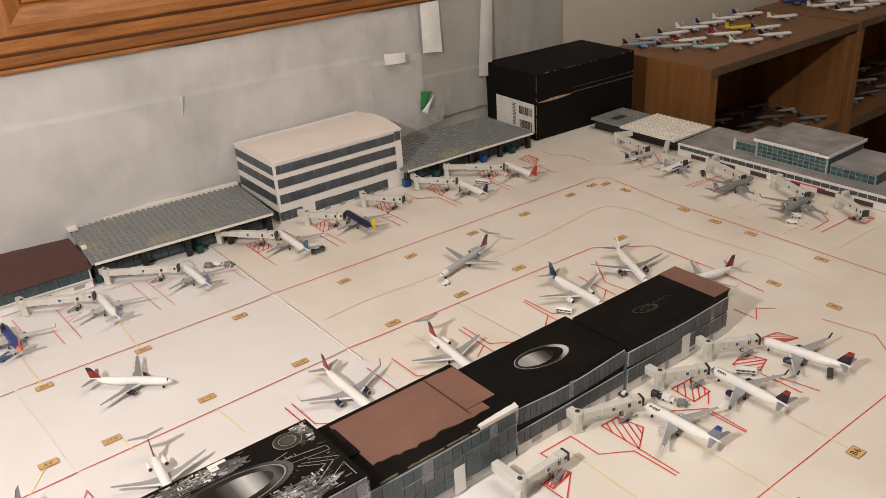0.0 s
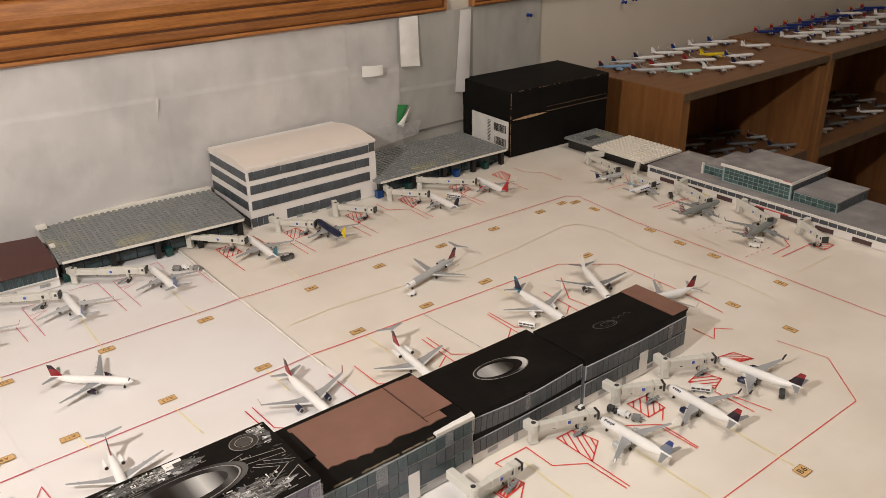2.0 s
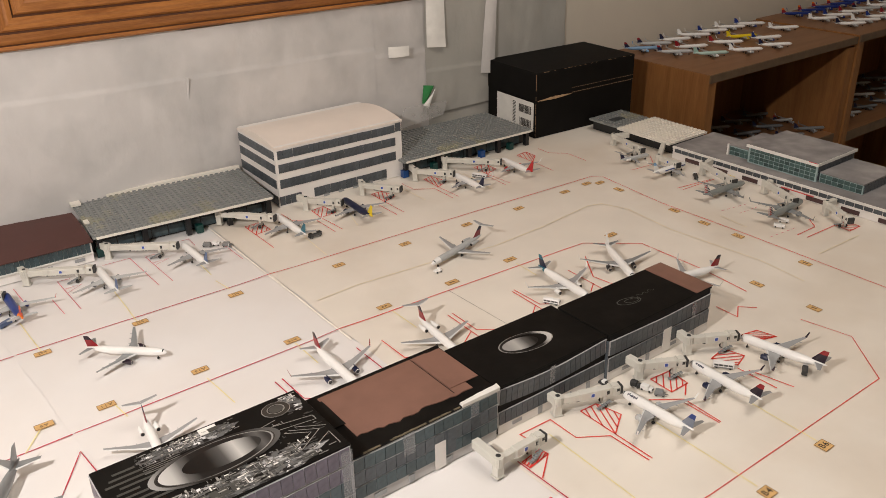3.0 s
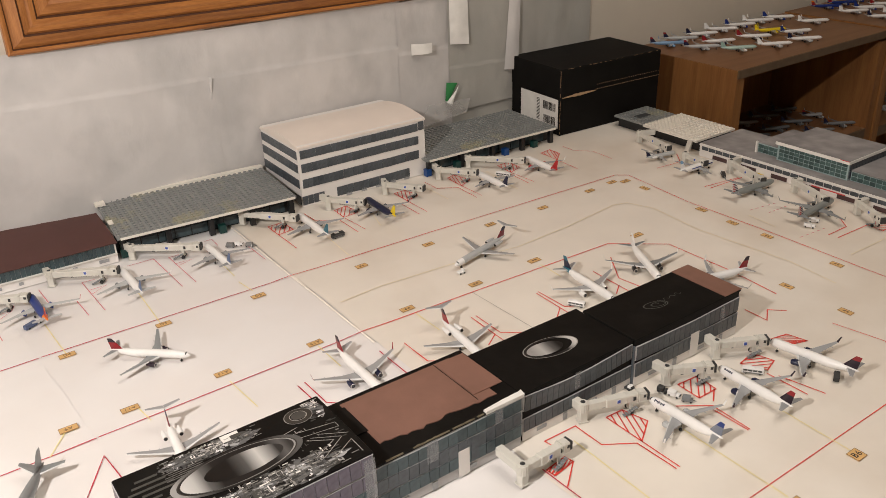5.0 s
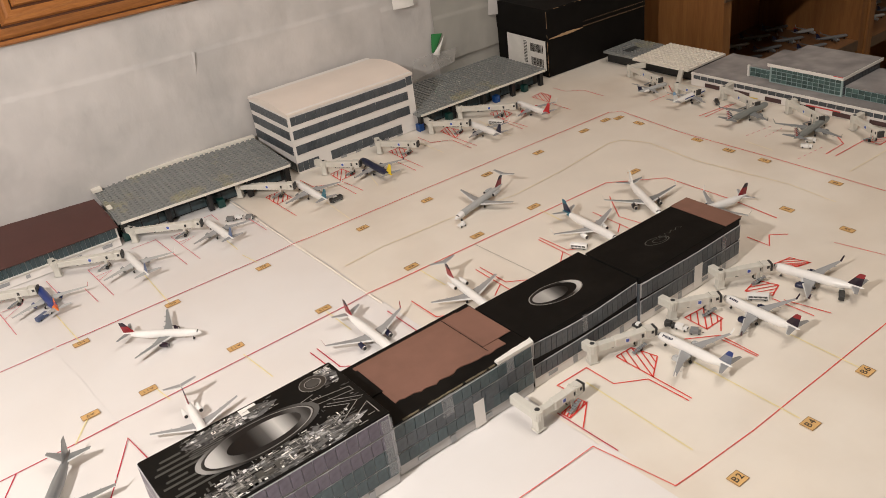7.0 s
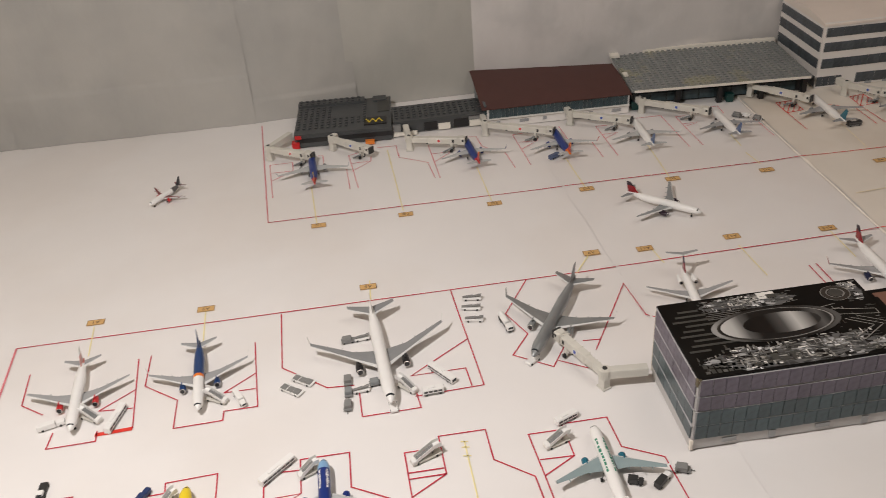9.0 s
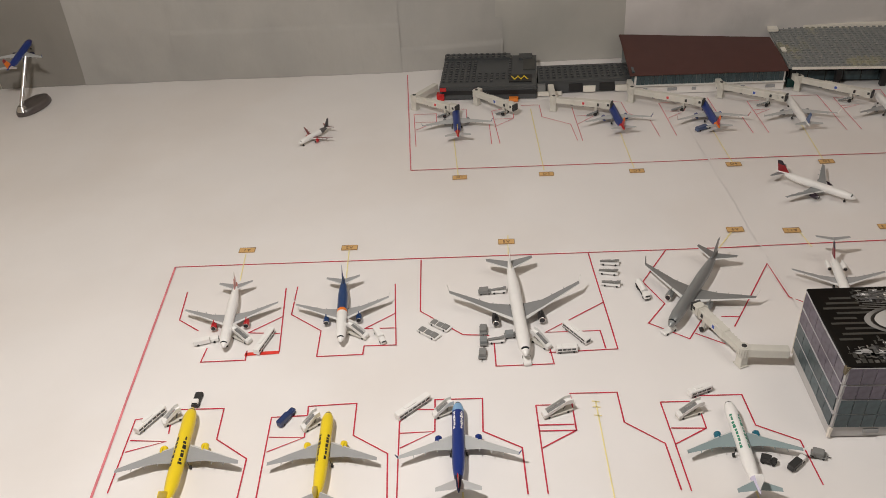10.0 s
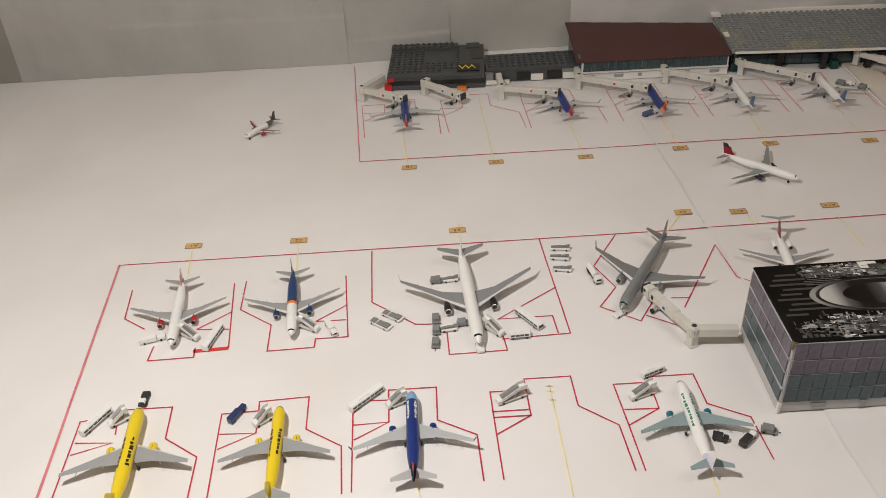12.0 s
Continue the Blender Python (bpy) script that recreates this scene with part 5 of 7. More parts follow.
scrap("paper_flap", "loose white paper corner hanging from the wall sheet", ((1.320, 0.009, 0.156), (1.354, 0.017, 0.153), (1.355, 0.013, 0.236), (1.320, 0.009, 0.236)), WHITE_PRINT)
scrap("paper_flap", "long tapering white paper strip hanging on the wall", ((1.436, 0.011, 0.094), (1.462, 0.018, 0.091), (1.471, 0.014, 0.234), (1.450, 0.010, 0.234)), WALL_PAPER)
scrap("paper_scrap", "small green paper scrap stuck on the wall", ((1.306, 0.010, 0.062), (1.312, 0.012, 0.061), (1.328, 0.016, 0.091), (1.308, 0.012, 0.094)), GREEN_PAPER)
scrap("paper_flap", "thin white curled paper edge under the green scrap", ((1.306, 0.013, 0.060), (1.314, 0.018, 0.053), (1.328, 0.020, 0.088), (1.322, 0.018, 0.078)), WHITE_PRINT)
scrap("tracing_paper", "translucent grey tracing paper curling over the studded plate", ((1.232, 0.040, 0.036), (1.332, 0.036, 0.044), (1.358, 0.012, 0.058), (1.268, 0.012, 0.062)), VELLUM, 0.006)
scrap("paper_flap", "narrow torn paper edge curling off the wall", ((0.8990, 0.005, 0.142), (0.8996, 0.006, 0.142), (0.9032, 0.011, 0.1755), (0.8996, 0.007, 0.1765)), WALL_PAPER, 0.001)


def oak_frame(name, label, x0, x1, z0, z1, fall):
    """A moulded oak frame with mitred corners and dark grooves."""
    f = thing(name, label, "frame", BACK)
    prof = [(0.0, 0.0), (0.0, 0.011), (0.0025, 0.0135), (0.006, 0.0125), (0.0075, 0.0095), (0.012, 0.0125), (0.021, 0.0165), (0.0235, 0.0135), (0.026, 0.016), (0.031, 0.0155), (0.0345, 0.0165), (0.040, 0.0158),
            (0.0425, 0.012), (0.045, 0.0145), (0.056, 0.0165), (0.066, 0.012), (0.074, 0.008), (0.08, 0.0)]
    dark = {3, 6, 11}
    corners = lambda d: [(x0 + d, z0 + d), (x1 - d, z0 + d), (x1 - d, z1 - d), (x0 + d, z1 - d)]
    for side in range(4):
        s = Shape()
        v = []
        for d, h in prof:
            c = corners(d)
            for p in (c[side], c[(side + 1) % 4]):
                v.append((p[0], -h, TZ + p[1] + fall * (p[0] - x0)))
        for k in range(len(prof) - 1):
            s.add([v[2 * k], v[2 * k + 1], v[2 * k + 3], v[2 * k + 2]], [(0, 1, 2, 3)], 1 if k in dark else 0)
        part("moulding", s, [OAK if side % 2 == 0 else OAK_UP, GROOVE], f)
    part("panel", Shape().box(x0 + 0.078, x1 - 0.078, -0.006, -0.001, TZ + z0 + 0.078, TZ + z1 - 0.078), OAK, f, "plain oak inner panel")
    return f


oak_frame("oak_frame", "moulded oiled-oak frame with mitred corners on the wall", 0.654, 1.419, 0.2465, 0.95, -0.0125)
oak_frame("oak_frame", "second moulded oiled-oak frame on the wall", 1.477, 2.20, 0.237, 0.95, 0.0)


def pushpin(x, z):
    p = thing("pushpin", "blue plastic pushpin stuck in the wall", "pushpin", BACK @ pose(x, -0.004, TZ + z), "pushpins")
    part("head", Shape().loft([[(r * math.cos(i * math.tau / 10), y, r * math.sin(i * math.tau / 10)) for i in range(10)] for y, r in ((0.0, 0.0045), (-0.002, 0.0045), (-0.004, 0.0026), (-0.009, 0.0024), (-0.0105, 0.004), (-0.012, 0.004))]), PUSHPIN, p, "", True, pose(0, 0, 0) @ Matrix.Scale(0.8, 4))
    part("needle", Shape().tube((0, 0.0035, 0), (0, 0, 0), 0.0005, n=6), CHROME, p)


for x, z in ((0.624, 0.236), (1.618, 0.206), (1.886, 0.201), (1.919, 0.203)):
    pushpin(x, z)


# ---- bookcases ----
def bookcase(name, x0, x1, y0, y1, top, label, shelf):
    b = thing(name, label, "bookcase", pose(0, 0, 0), "bookcases")
    zt, t, tt = TZ + top, 0.022, 0.015
    part("side_panel", Shape().box(x0, x0 + t, y0 + 0.003, y1, 0, zt - 0.001), SHELF_WOOD, b)
    part("side_panel", Shape().box(x1 - t, x1, y0 + 0.003, y1, 0, zt - t), SHELF_WOOD, b)
    part("top", Shape().box(x0 + 0.001, x1 - 0.001, y0 + 0.003, y1, zt - tt, zt), SHELF_TOP, b)
    part("edge_strip", Shape().box(x0, x1, y0, y0 + 0.003, zt - tt, zt - 0.0005), SHELF_EDGE, b, "worn dark edge strip")
    part("back_panel", Shape().box(x0 + t, x1 - t, y1 - 0.006, y1, 0.05, zt - t), SHELF_WOOD, b)
    for z in (TZ + shelf, 0.34, 0.06):
        part("shelf", Shape().box(x0 + t, x1 - t, y0 + 0.006, y1 - 0.006, z - t, z), SHELF_TOP, b)
        part("edge_strip", Shape().box(x0 + t, x1 - t, y0 + 0.003, y0 + 0.006, z - t, z - 0.0005), SHELF_EDGE, b)
    return b


bookcase("bookcase", 1.766, 2.262, 0.226, 0.478, 0.080, "walnut laminate bookcase filled with model airliners", -0.128)
bookcase("bookcase", 2.265, 2.90, 0.222, 0.478, 0.083, "second walnut laminate bookcase with model airliners", -0.134)


# ---- model airliners ----
STATIONS = ((0.0, 0.06, -0.16), (0.012, 0.32, -0.13), (0.03, 0.54, -0.10), (0.06, 0.78, -0.05), (0.10, 0.95, -0.01), (0.14, 1.0, 0.0), (0.30, 1.0, 0.0), (0.42, 1.0, 0.0), (0.46, 1.0, 0.0), (0.58, 1.0, 0.0), (0.68, 1.0, 0.0),
            (0.76, 0.90, 0.07), (0.84, 0.70, 0.20), (0.91, 0.47, 0.32), (0.97, 0.23, 0.42), (1.0, 0.08, 0.46))


EDGE_P, INK_P = paint(0.62, 0.62, 0.61), paint(0.012, 0.045, 0.15)


def slab(root, tip, thick, tip_thick, lift=0.0, axis="y"):
    """A tapered aerofoil slab. root and tip: (x front, x back, out, up)."""
    rings = []
    for (xf, xb, o, u), t in ((root, thick), (tip, tip_thick)):
        mid, q = 0.5 * (xf + xb), 0.25 * (xf - xb)
        sec = [(xf, 0), (xf - q * 0.6, t * 0.5), (mid, t * 0.45), (xb, 0), (mid, -t * 0.4), (xf - q * 0.6, -t * 0.5)]
        rings.append([(x, o, u + dz) if axis == "y" else (x, dz, u) for x, dz in sec])
    s = Shape().loft(rings)
    s.m = [1, 0, 0, 0, 0, 1, 0, 0]
    return s


def airliner(label, m, length=0.092, span=0.085, body=WHITE_P, rear=None, rear_at=0.72, fin=None, fin_tip=None, wing=GREY_P, engine=WHITE_P, kind="wing", radius=0.0047, winglets=True, stripe=None, belly=None, chevron=None, group="model airliners", nose=None, lettering=None, swept=0.52, rise=0.085, tail_bars=False, wing_at=0.345):
    """A die-cast airliner on its wheels; local x points to the nose, z = 0 is the ground."""
    p = thing("model_airliner", label, "model airplane", m, group)
    L, R, zc = length, radius, radius * 2.05
    X = lambda f: L * (0.5 - f)
    n = 14
    rings = [[(X(f), R * r * math.cos(a), zc + R * (dz + r * math.sin(a))) for a in (i * math.tau / n for i in range(n))] for f, r, dz in STATIONS]
    s = Shape().loft(rings)
    count = len(STATIONS) - 1
    slots = []
    for k in range(count):
        f = 0.5 * (STATIONS[k][0] + STATIONS[k + 1][0])
        for i in range(n):
            low = math.sin((i + 0.5) * math.tau / n) < -0.55
            slot = 0
            if rear and f > rear_at:
                slot = 1
            elif chevron and rear_at - 0.07 < f < rear_at:
                slot = 3
            elif nose and f < 0.13:
                slot = 3
            elif belly and low:
                slot = 2
            slots.append(slot)
    s.m = slots + [0, 1 if rear else 0]
    part("fuselage", s, [body, rear or body, belly or body, chevron or nose or body], p, "", True)
    # windscreen
    ws = Shape()
    front = [(X(f), R * r * 1.015 * math.cos(a), zc + R * (dz + r * 1.015 * math.sin(a))) for f, r, dz in ((0.039, 0.612, -0.085), (0.051, 0.708, -0.065)) for a in (radians(30 + 20 * i) for i in range(7))]
    ws.add(front, [(i, i + 1, i + 8, i + 7) for i in range(6)])
    part("windscreen", ws, GLASS_P, p, "dark windscreen")
    if stripe:
        st = Shape()
        for sgn in (-1, 1):
            v = []
            for f in (0.10, 0.30, 0.50, 0.70, 0.80):
                v += [(X(f), sgn * R * 1.012 * math.cos(radians(5)), zc + R * 0.02), (X(f), sgn * R * 1.012 * math.cos(radians(20)), zc + R * 0.36)]
            st.add(v, [(2 * k, 2 * k + 1, 2 * k + 3, 2 * k + 2) for k in range(3)])
        part("stripe", st, stripe, p)
    if lettering:
        ink, f0, f1, size = lettering
        pick = random.Random(int(L * 1e5))
        marks = Shape()
        for sgn in (-1, 1):
            f = f0
            while f < f1:
                df = size * (0.6 + 0.8 * pick.random())
                a0, a1 = radians(34 + 14 * pick.random()), radians(58 + 12 * pick.random())
                marks.add([(X(g), sgn * R * 1.012 * math.cos(a), zc + R * 1.012 * math.sin(a)) for g in (f, f + df) for a in (a0, 0.5 * (a0 + a1), a1)], [(0, 1, 4, 3), (1, 2, 5, 4)])
                f += df * 1.35
        part("lettering", marks, ink, p, "unreadable printed lettering")
    rear_engined = kind == "rear"
    le, chord = (0.45, 0.155) if rear_engined else (wing_at, 0.18)
    sweep = swept * (span / 2) * (0.85 if rear_engined else 1.0)
    for sgn in (-1, 1):
        z0 = zc - R * 0.55
        tip_z = z0 + span * 0.5 * rise
        kink = 0.36
        yk, zk = sgn * (R * 0.6 + (span / 2 - R * 0.6) * kink), z0 + (tip_z - z0) * kink
        xk = X(le) - sweep * kink
        back = X(le + chord) - sweep * 0.10 * kink
        w = slab((X(le), X(le + chord), sgn * R * 0.6, z0), (xk, back, yk, zk), 0.0024, 0.0014)
        outer = slab((xk, back, yk, zk), (X(le) - sweep, X(le) - sweep - L * 0.036, sgn * span / 2, tip_z), 0.0014, 0.0006)
        w.add(outer.v, outer.f)
        w.m = outer.m * 2
        part("wing", w, [wing, EDGE_P], p)
        for q in (0.35, 0.55, 0.75):
            yy = sgn * span / 2 * q
            xx = back - (back - (X(le) - sweep - L * 0.036)) * max(0.0, (q - kink) / (1 - kink))
            part("flap_fairing", Shape().tube((xx + 0.004, yy, z0 + (tip_z - z0) * q - 0.0008), (xx - 0.0018, yy, z0 + (tip_z - z0) * q - 0.0006), 0.0006, 0.0002, 6), wing, p)
        if winglets and not rear_engined:
            xt = X(le) - sweep
            part("winglet", slab((xt - 0.001, xt - L * 0.036, sgn * span / 2, tip_z), (xt - L * 0.042, xt - L * 0.058, sgn * (span / 2 + 0.0018), tip_z + 0.0062), 0.0007, 0.0005), [fin if winglets == "fin" and fin else body] * 2, p)
        # engines
        if rear_engined:
            ex, ey, ez, el, er = X(0.70), sgn * R * 1.62, zc + R * 0.25, L * 0.15, R * 0.52
        else:
            ey = sgn * span * 0.172
            ex, ez, el, er = X(le) - sweep * 0.344 + L * 0.075, z0 - R * 0.50, L * 0.115, R * 0.60
        eng = Shape()
        prof = ((0.0, 0.78), (0.03, 0.93), (0.15, 1.0), (0.5, 0.97), (0.8, 0.75), (1.0, 0.5))
        eng.loft([[(ex - el * f, ey + er * r * math.cos(a), ez + er * r * math.sin(a)) for a in (i * math.tau / 12 for i in range(12))] for f, r in prof])
        eng.box(ex - el * 0.75, ex - el * 0.25, min(ey, ey - sgn * er * 1.3) if rear_engined else ey - 0.0005, max(ey, ey - sgn * er * 1.3) if rear_engined else ey + 0.0005, ez - 0.0006 if rear_engined else ez, ez + 0.0006 if rear_engined else ez + er * 1.5)
        e = part("engine", eng, engine, p, "", True)
        part("rim", Shape().tube((ex + 0.0001, ey, ez), (ex - 0.0004, ey, ez), er * 0.84, er * 0.93, n=12), CHROME, e, "bright metal lip", True)
        part("intake", Shape().tube((ex + 0.0003, ey, ez), (ex - 0.0003, ey, ez), er * 0.70, n=12), BLACK_P, e, "dark engine intake")
        # tailplane
        if rear_engined:
            part("tailplane", slab((X(0.965), X(1.045), sgn * 0.0002, zc + R * 3.75), (X(1.03), X(1.07), sgn * span * 0.19, zc + R * 3.85), 0.0011, 0.0006), [wing, EDGE_P], p)
        else:
            part("tailplane", slab((X(0.86), X(0.965), sgn * R * 0.25, zc + R * 0.45), (X(0.955), X(0.995), sgn * span * 0.185, zc + R * 0.75), 0.0012, 0.0006), [wing, EDGE_P], p)
        gx = X(0.52)
        part("main_wheel", Shape().tube((gx, sgn * R * 1.15, 0.0015), (gx, sgn * R * 1.45, 0.0015), 0.0015, n=10).tube((gx, sgn * R * 1.2, 0.0015), (gx, sgn * R * 1.1, z0 + 0.001), 0.0003, n=6), TYRE, p)
    part("nose_wheel", Shape().tube((X(0.12), -0.0008, 0.0011), (X(0.12), 0.0008, 0.0011), 0.0011, n=10).tube((X(0.12), 0, 0.0011), (X(0.12), 0, zc - R * 0.8), 0.0003, n=6), TYRE, p)
    # fin in two colours
    zf, hf = zc + R * 0.62, R * (2.95 if not rear_engined else 3.0)
    cut = 0.66
    low = ((X(0.82), X(0.975), 0, zf), (X(0.82) - L * 0.122 * cut, X(0.975) - L * 0.028 * cut, 0, zf + hf * cut))
    top = (low[1], (X(0.942), X(1.003) if not rear_engined else X(1.02), 0, zf + hf))
    part("fin", slab(*low, 0.0013, 0.001, axis="x"), [fin or body] * 2, p)
    part("fin_tip", slab(*top, 0.001, 0.0007, axis="x"), [fin_tip or fin or body] * 2, p)
    if tail_bars:
        for k in range(5):
            u0, u1 = 0.06 + 0.19 * k, 0.16 + 0.19 * k
            bar = Shape()
            for sgn in (-1, 1):
                for slot, a, b in ((0, 0.10, 0.52), (1, 0.52, 0.94)):
                    bar.add([(X(0.82) - L * 0.122 * u - (X(0.82) - X(0.975) - L * 0.094 * u) * g, sgn * 0.00078, zf + hf * u) for u, g in ((u0, a), (u0, b), (u1, b), (u1, a))], [(0, 1, 2, 3)], slot)
            part("tail_stripe", bar, [NAVY_P, RED_P], p, "navy and red tail stripe")
    return p


def parked(label, nose_x, nose_y, heading, length=0.090, **kw):
    """An airliner given by its nose and heading on the table."""
    a = radians(heading)
    return airliner(label, at(nose_x - math.cos(a) * length / 2, nose_y - math.sin(a) * length / 2, ground(nose_x, nose_y), heading), length, **kw)


parked("white model airliner with red engines and red tail root", 0.083, -0.134, -85, 0.090, rear=paint(0.55, 0.20, 0.17), rear_at=0.93, fin=paint(0.60, 0.30, 0.27), fin_tip=WHITE_P, engine=RED_P, winglets=False)
parked("white and blue model airliner with an orange chevron", 0.185, -0.131, -85, 0.090, rear=INK_P, rear_at=0.455, fin=INK_P, fin_tip=paint(0.36, 0.37, 0.45), engine=INK_P, chevron=ORANGE_P)
parked("large white model airliner with black engines and tall winglets", 0.343, -0.157, -86, 0.134, span=0.118, engine=BLACK_P, radius=0.0056, swept=0.64, rise=0.12, wing=paint(0.24, 0.245, 0.25))
parked("plain gunmetal grey model airliner beside its boarding bridge", 0.466, -0.125, -122, 0.122, span=0.102, body=GUN_P, wing=GUN_P, engine=GUN_P, radius=0.0052)
parked("bright yellow model airliner with grey wings", 0.076, -0.206, 94, 0.104, span=0.091, winglets=False, body=YELLOW_P, engine=YELLOW_P, radius=0.0052, lettering=(BLACK_P, 0.34, 0.58, 0.028))
parked("bright yellow shorter model airliner with grey wings", 0.186, -0.213, 92, 0.092, span=0.081, wing_at=0.31, winglets=False, body=YELLOW_P, engine=YELLOW_P, lettering=(BLACK_P, 0.30, 0.56, 0.028))
parked("royal blue model airliner with sky-blue nose and red tail", 0.287, -0.206, 91, 0.090, span=0.088, lettering=(WHITE_P, 0.16, 0.34, 0.016), body=BLUE_P, rear=NAVY_P, rear_at=0.8, fin=RED_P, engine=BLUE_P, wing=SILVER_P, nose=SKY_P)
parked("white model airliner with teal engines and green lettering", 0.493, -0.212, 90, 0.090, span=0.081, wing_at=0.31, engine=TEAL_P, lettering=(paint(0.05, 0.25, 0.16), 0.20, 0.55, 0.03), rear=paint(0.55, 0.52, 0.66), rear_at=0.8, wing=paint(0.26, 0.33, 0.34))
parked("small white and red propliner-sized model jet", 0.087, 0.242, -128, 0.052, span=0.052, fin=paint(0.06, 0.06, 0.065), wing=paint(0.20, 0.045, 0.045), rear=paint(0.10, 0.095, 0.095), rear_at=0.7, engine=RED_P, radius=0.0034, winglets=False)
parked("white model airliner with red and navy tail taxiing", 0.690, 0.066, -43, 0.086, span=0.085, radius=0.0042, fin=DELTA_P, fin_tip=DUSK_P, engine=DUSK_P, wing=STEEL_P, winglets=False)
parked("deep blue model airliner with orange and red tail", 0.278, 0.325, 93, 0.094, body=BLUE_P, rear=RED_P, rear_at=0.86, fin=ORANGE_P, fin_tip=YELLOW_P, wing=SILVER_P, engine=STEEL_P)
parked("deep blue model airliner with red tail", 0.474, 0.312, 95, 0.080, span=0.080, body=BLUE_P, rear=RED_P, rear_at=0.86, fin=RED_P, fin_tip=ORANGE_P, wing=SILVER_P, engine=BLUE_P)
parked("deep blue model airliner with orange tail and split winglets", 0.588, 0.305, 92, 0.080, span=0.084, body=BLUE_P, rear=ORANGE_P, rear_at=0.86, fin=RED_P, fin_tip=ORANGE_P, wing=SILVER_P, engine=BLUE_P, winglets="fin")
parked("white model airliner with a slate-blue tail", 0.693, 0.305, 90, 0.084, span=0.086, fin=paint(0.08, 0.13, 0.26), engine=STEEL_P, wing=SILVER_P)
parked("white model airliner with a dark blue tail", 0.800, 0.302, 91, 0.080, span=0.078, fin=paint(0.08, 0.13, 0.26), engine=STEEL_P)
parked("white model airliner with a teal tail and dark engines", 0.936, 0.312, 89, 0.092, span=0.084, fin=TEAL_P, engine=STEEL_P)
parked("navy model airliner with a yellow tail", 1.038, 0.301, 87, 0.086, span=0.078, body=NAVY_P, fin=YELLOW_P, rear=YELLOW_P, rear_at=0.9, engine=NAVY_P)
parked("white model airliner with a navy tail", 1.219, 0.278, 88, 0.078, span=0.074, fin=NAVY_P, engine=NAVY_P)
parked("white model airliner with a red tail", 1.319, 0.282, 87, 0.080, span=0.076, fin=RED_P, rear=RED_P, rear_at=0.84, engine=RED_P)
parked("small grey regional model jet", 1.518, 0.150, -10, 0.058, span=0.050, body=SILVER_P, fin=NAVY_P, kind="rear", radius=0.0034, winglets=False)
parked("white model airliner with a blue window stripe", 1.523, 0.081, -2, 0.074, span=0.072, stripe=BLUE_P, fin=WHITE_P, fin_tip=SKY_P, engine=SILVER_P)
parked("silver-grey model airliner with a striped red and blue tail", 1.524, -0.024, -3, 0.090, span=0.080, body=paint(0.23, 0.245, 0.235), fin=WHITE_P, tail_bars=True, wing=STEEL_P, engine=STEEL_P)
parked("silver-grey model airliner with striped tail and cargo cart", 1.525, -0.116, 4, 0.092, span=0.090, body=paint(0.23, 0.245, 0.235), fin=WHITE_P, tail_bars=True, wing=STEEL_P, engine=STEEL_P)
parked("silver and white rear-engined model airliner on the taxiway", 1.013, 0.054, -166, 0.100, span=0.080, kind="rear", body=SILVER_P, fin=MAROON_P, fin_tip=NAVY_P, engine=SILVER_P, radius=0.0042, nose=WHITE_P)
parked("white model airliner with dark teal painted tail", 1.098, -0.125, -95, 0.092, span=0.086, rear=TEAL_P, rear_at=0.80, fin=NAVY_P, fin_tip=TEAL_P)
parked("white rear-engined model jet with red tail", 0.915, -0.140, -96, 0.100, span=0.080, kind="rear", fin=DELTA_P, fin_tip=DUSK_P, radius=0.0044)
parked("white model airliner with red and navy tail and winglets", 0.809, -0.113, -91, 0.094, span=0.088, fin=DELTA_P, fin_tip=DUSK_P, engine=NAVY_P, winglets="fin")
parked("white model airliner with black engines near the pier end", 1.172, -0.123, -116, 0.092, span=0.090, engine=BLACK_P, wing=STEEL_P)
parked("white model airliner with red tail beyond the pier", 1.190, -0.150, 166, 0.080, span=0.076, fin=DELTA_P, fin_tip=DUSK_P, engine=NAVY_P)
parked("white model airliner with a blue tail at its boarding bridge", 0.992, -0.268, 92, 0.078, span=0.080, fin=paint(0.20, 0.22, 0.27), fin_tip=paint(0.02, 0.045, 0.20), engine=SILVER_P, lettering=(NAVY_P, 0.11, 0.24, 0.011))
parked("white model airliner with red and black tail and winglets", 1.080, -0.274, 88, 0.082, span=0.080, lettering=(NAVY_P, 0.12, 0.22, 0.018), fin=DUSK_P, fin_tip=DELTA_P, engine=NAVY_P, winglets="fin")
parked("white model airliner with red and black tail", 1.156, -0.275, 100, 0.088, span=0.078, fin=DUSK_P, fin_tip=DELTA_P, engine=NAVY_P, winglets="fin")
parked("white rear-engined model jet partly behind the carton", 0.624, -0.113, -96, 0.086, span=0.080, kind="rear", fin=MAROON_P, fin_tip=NAVY_P, radius=0.0042)


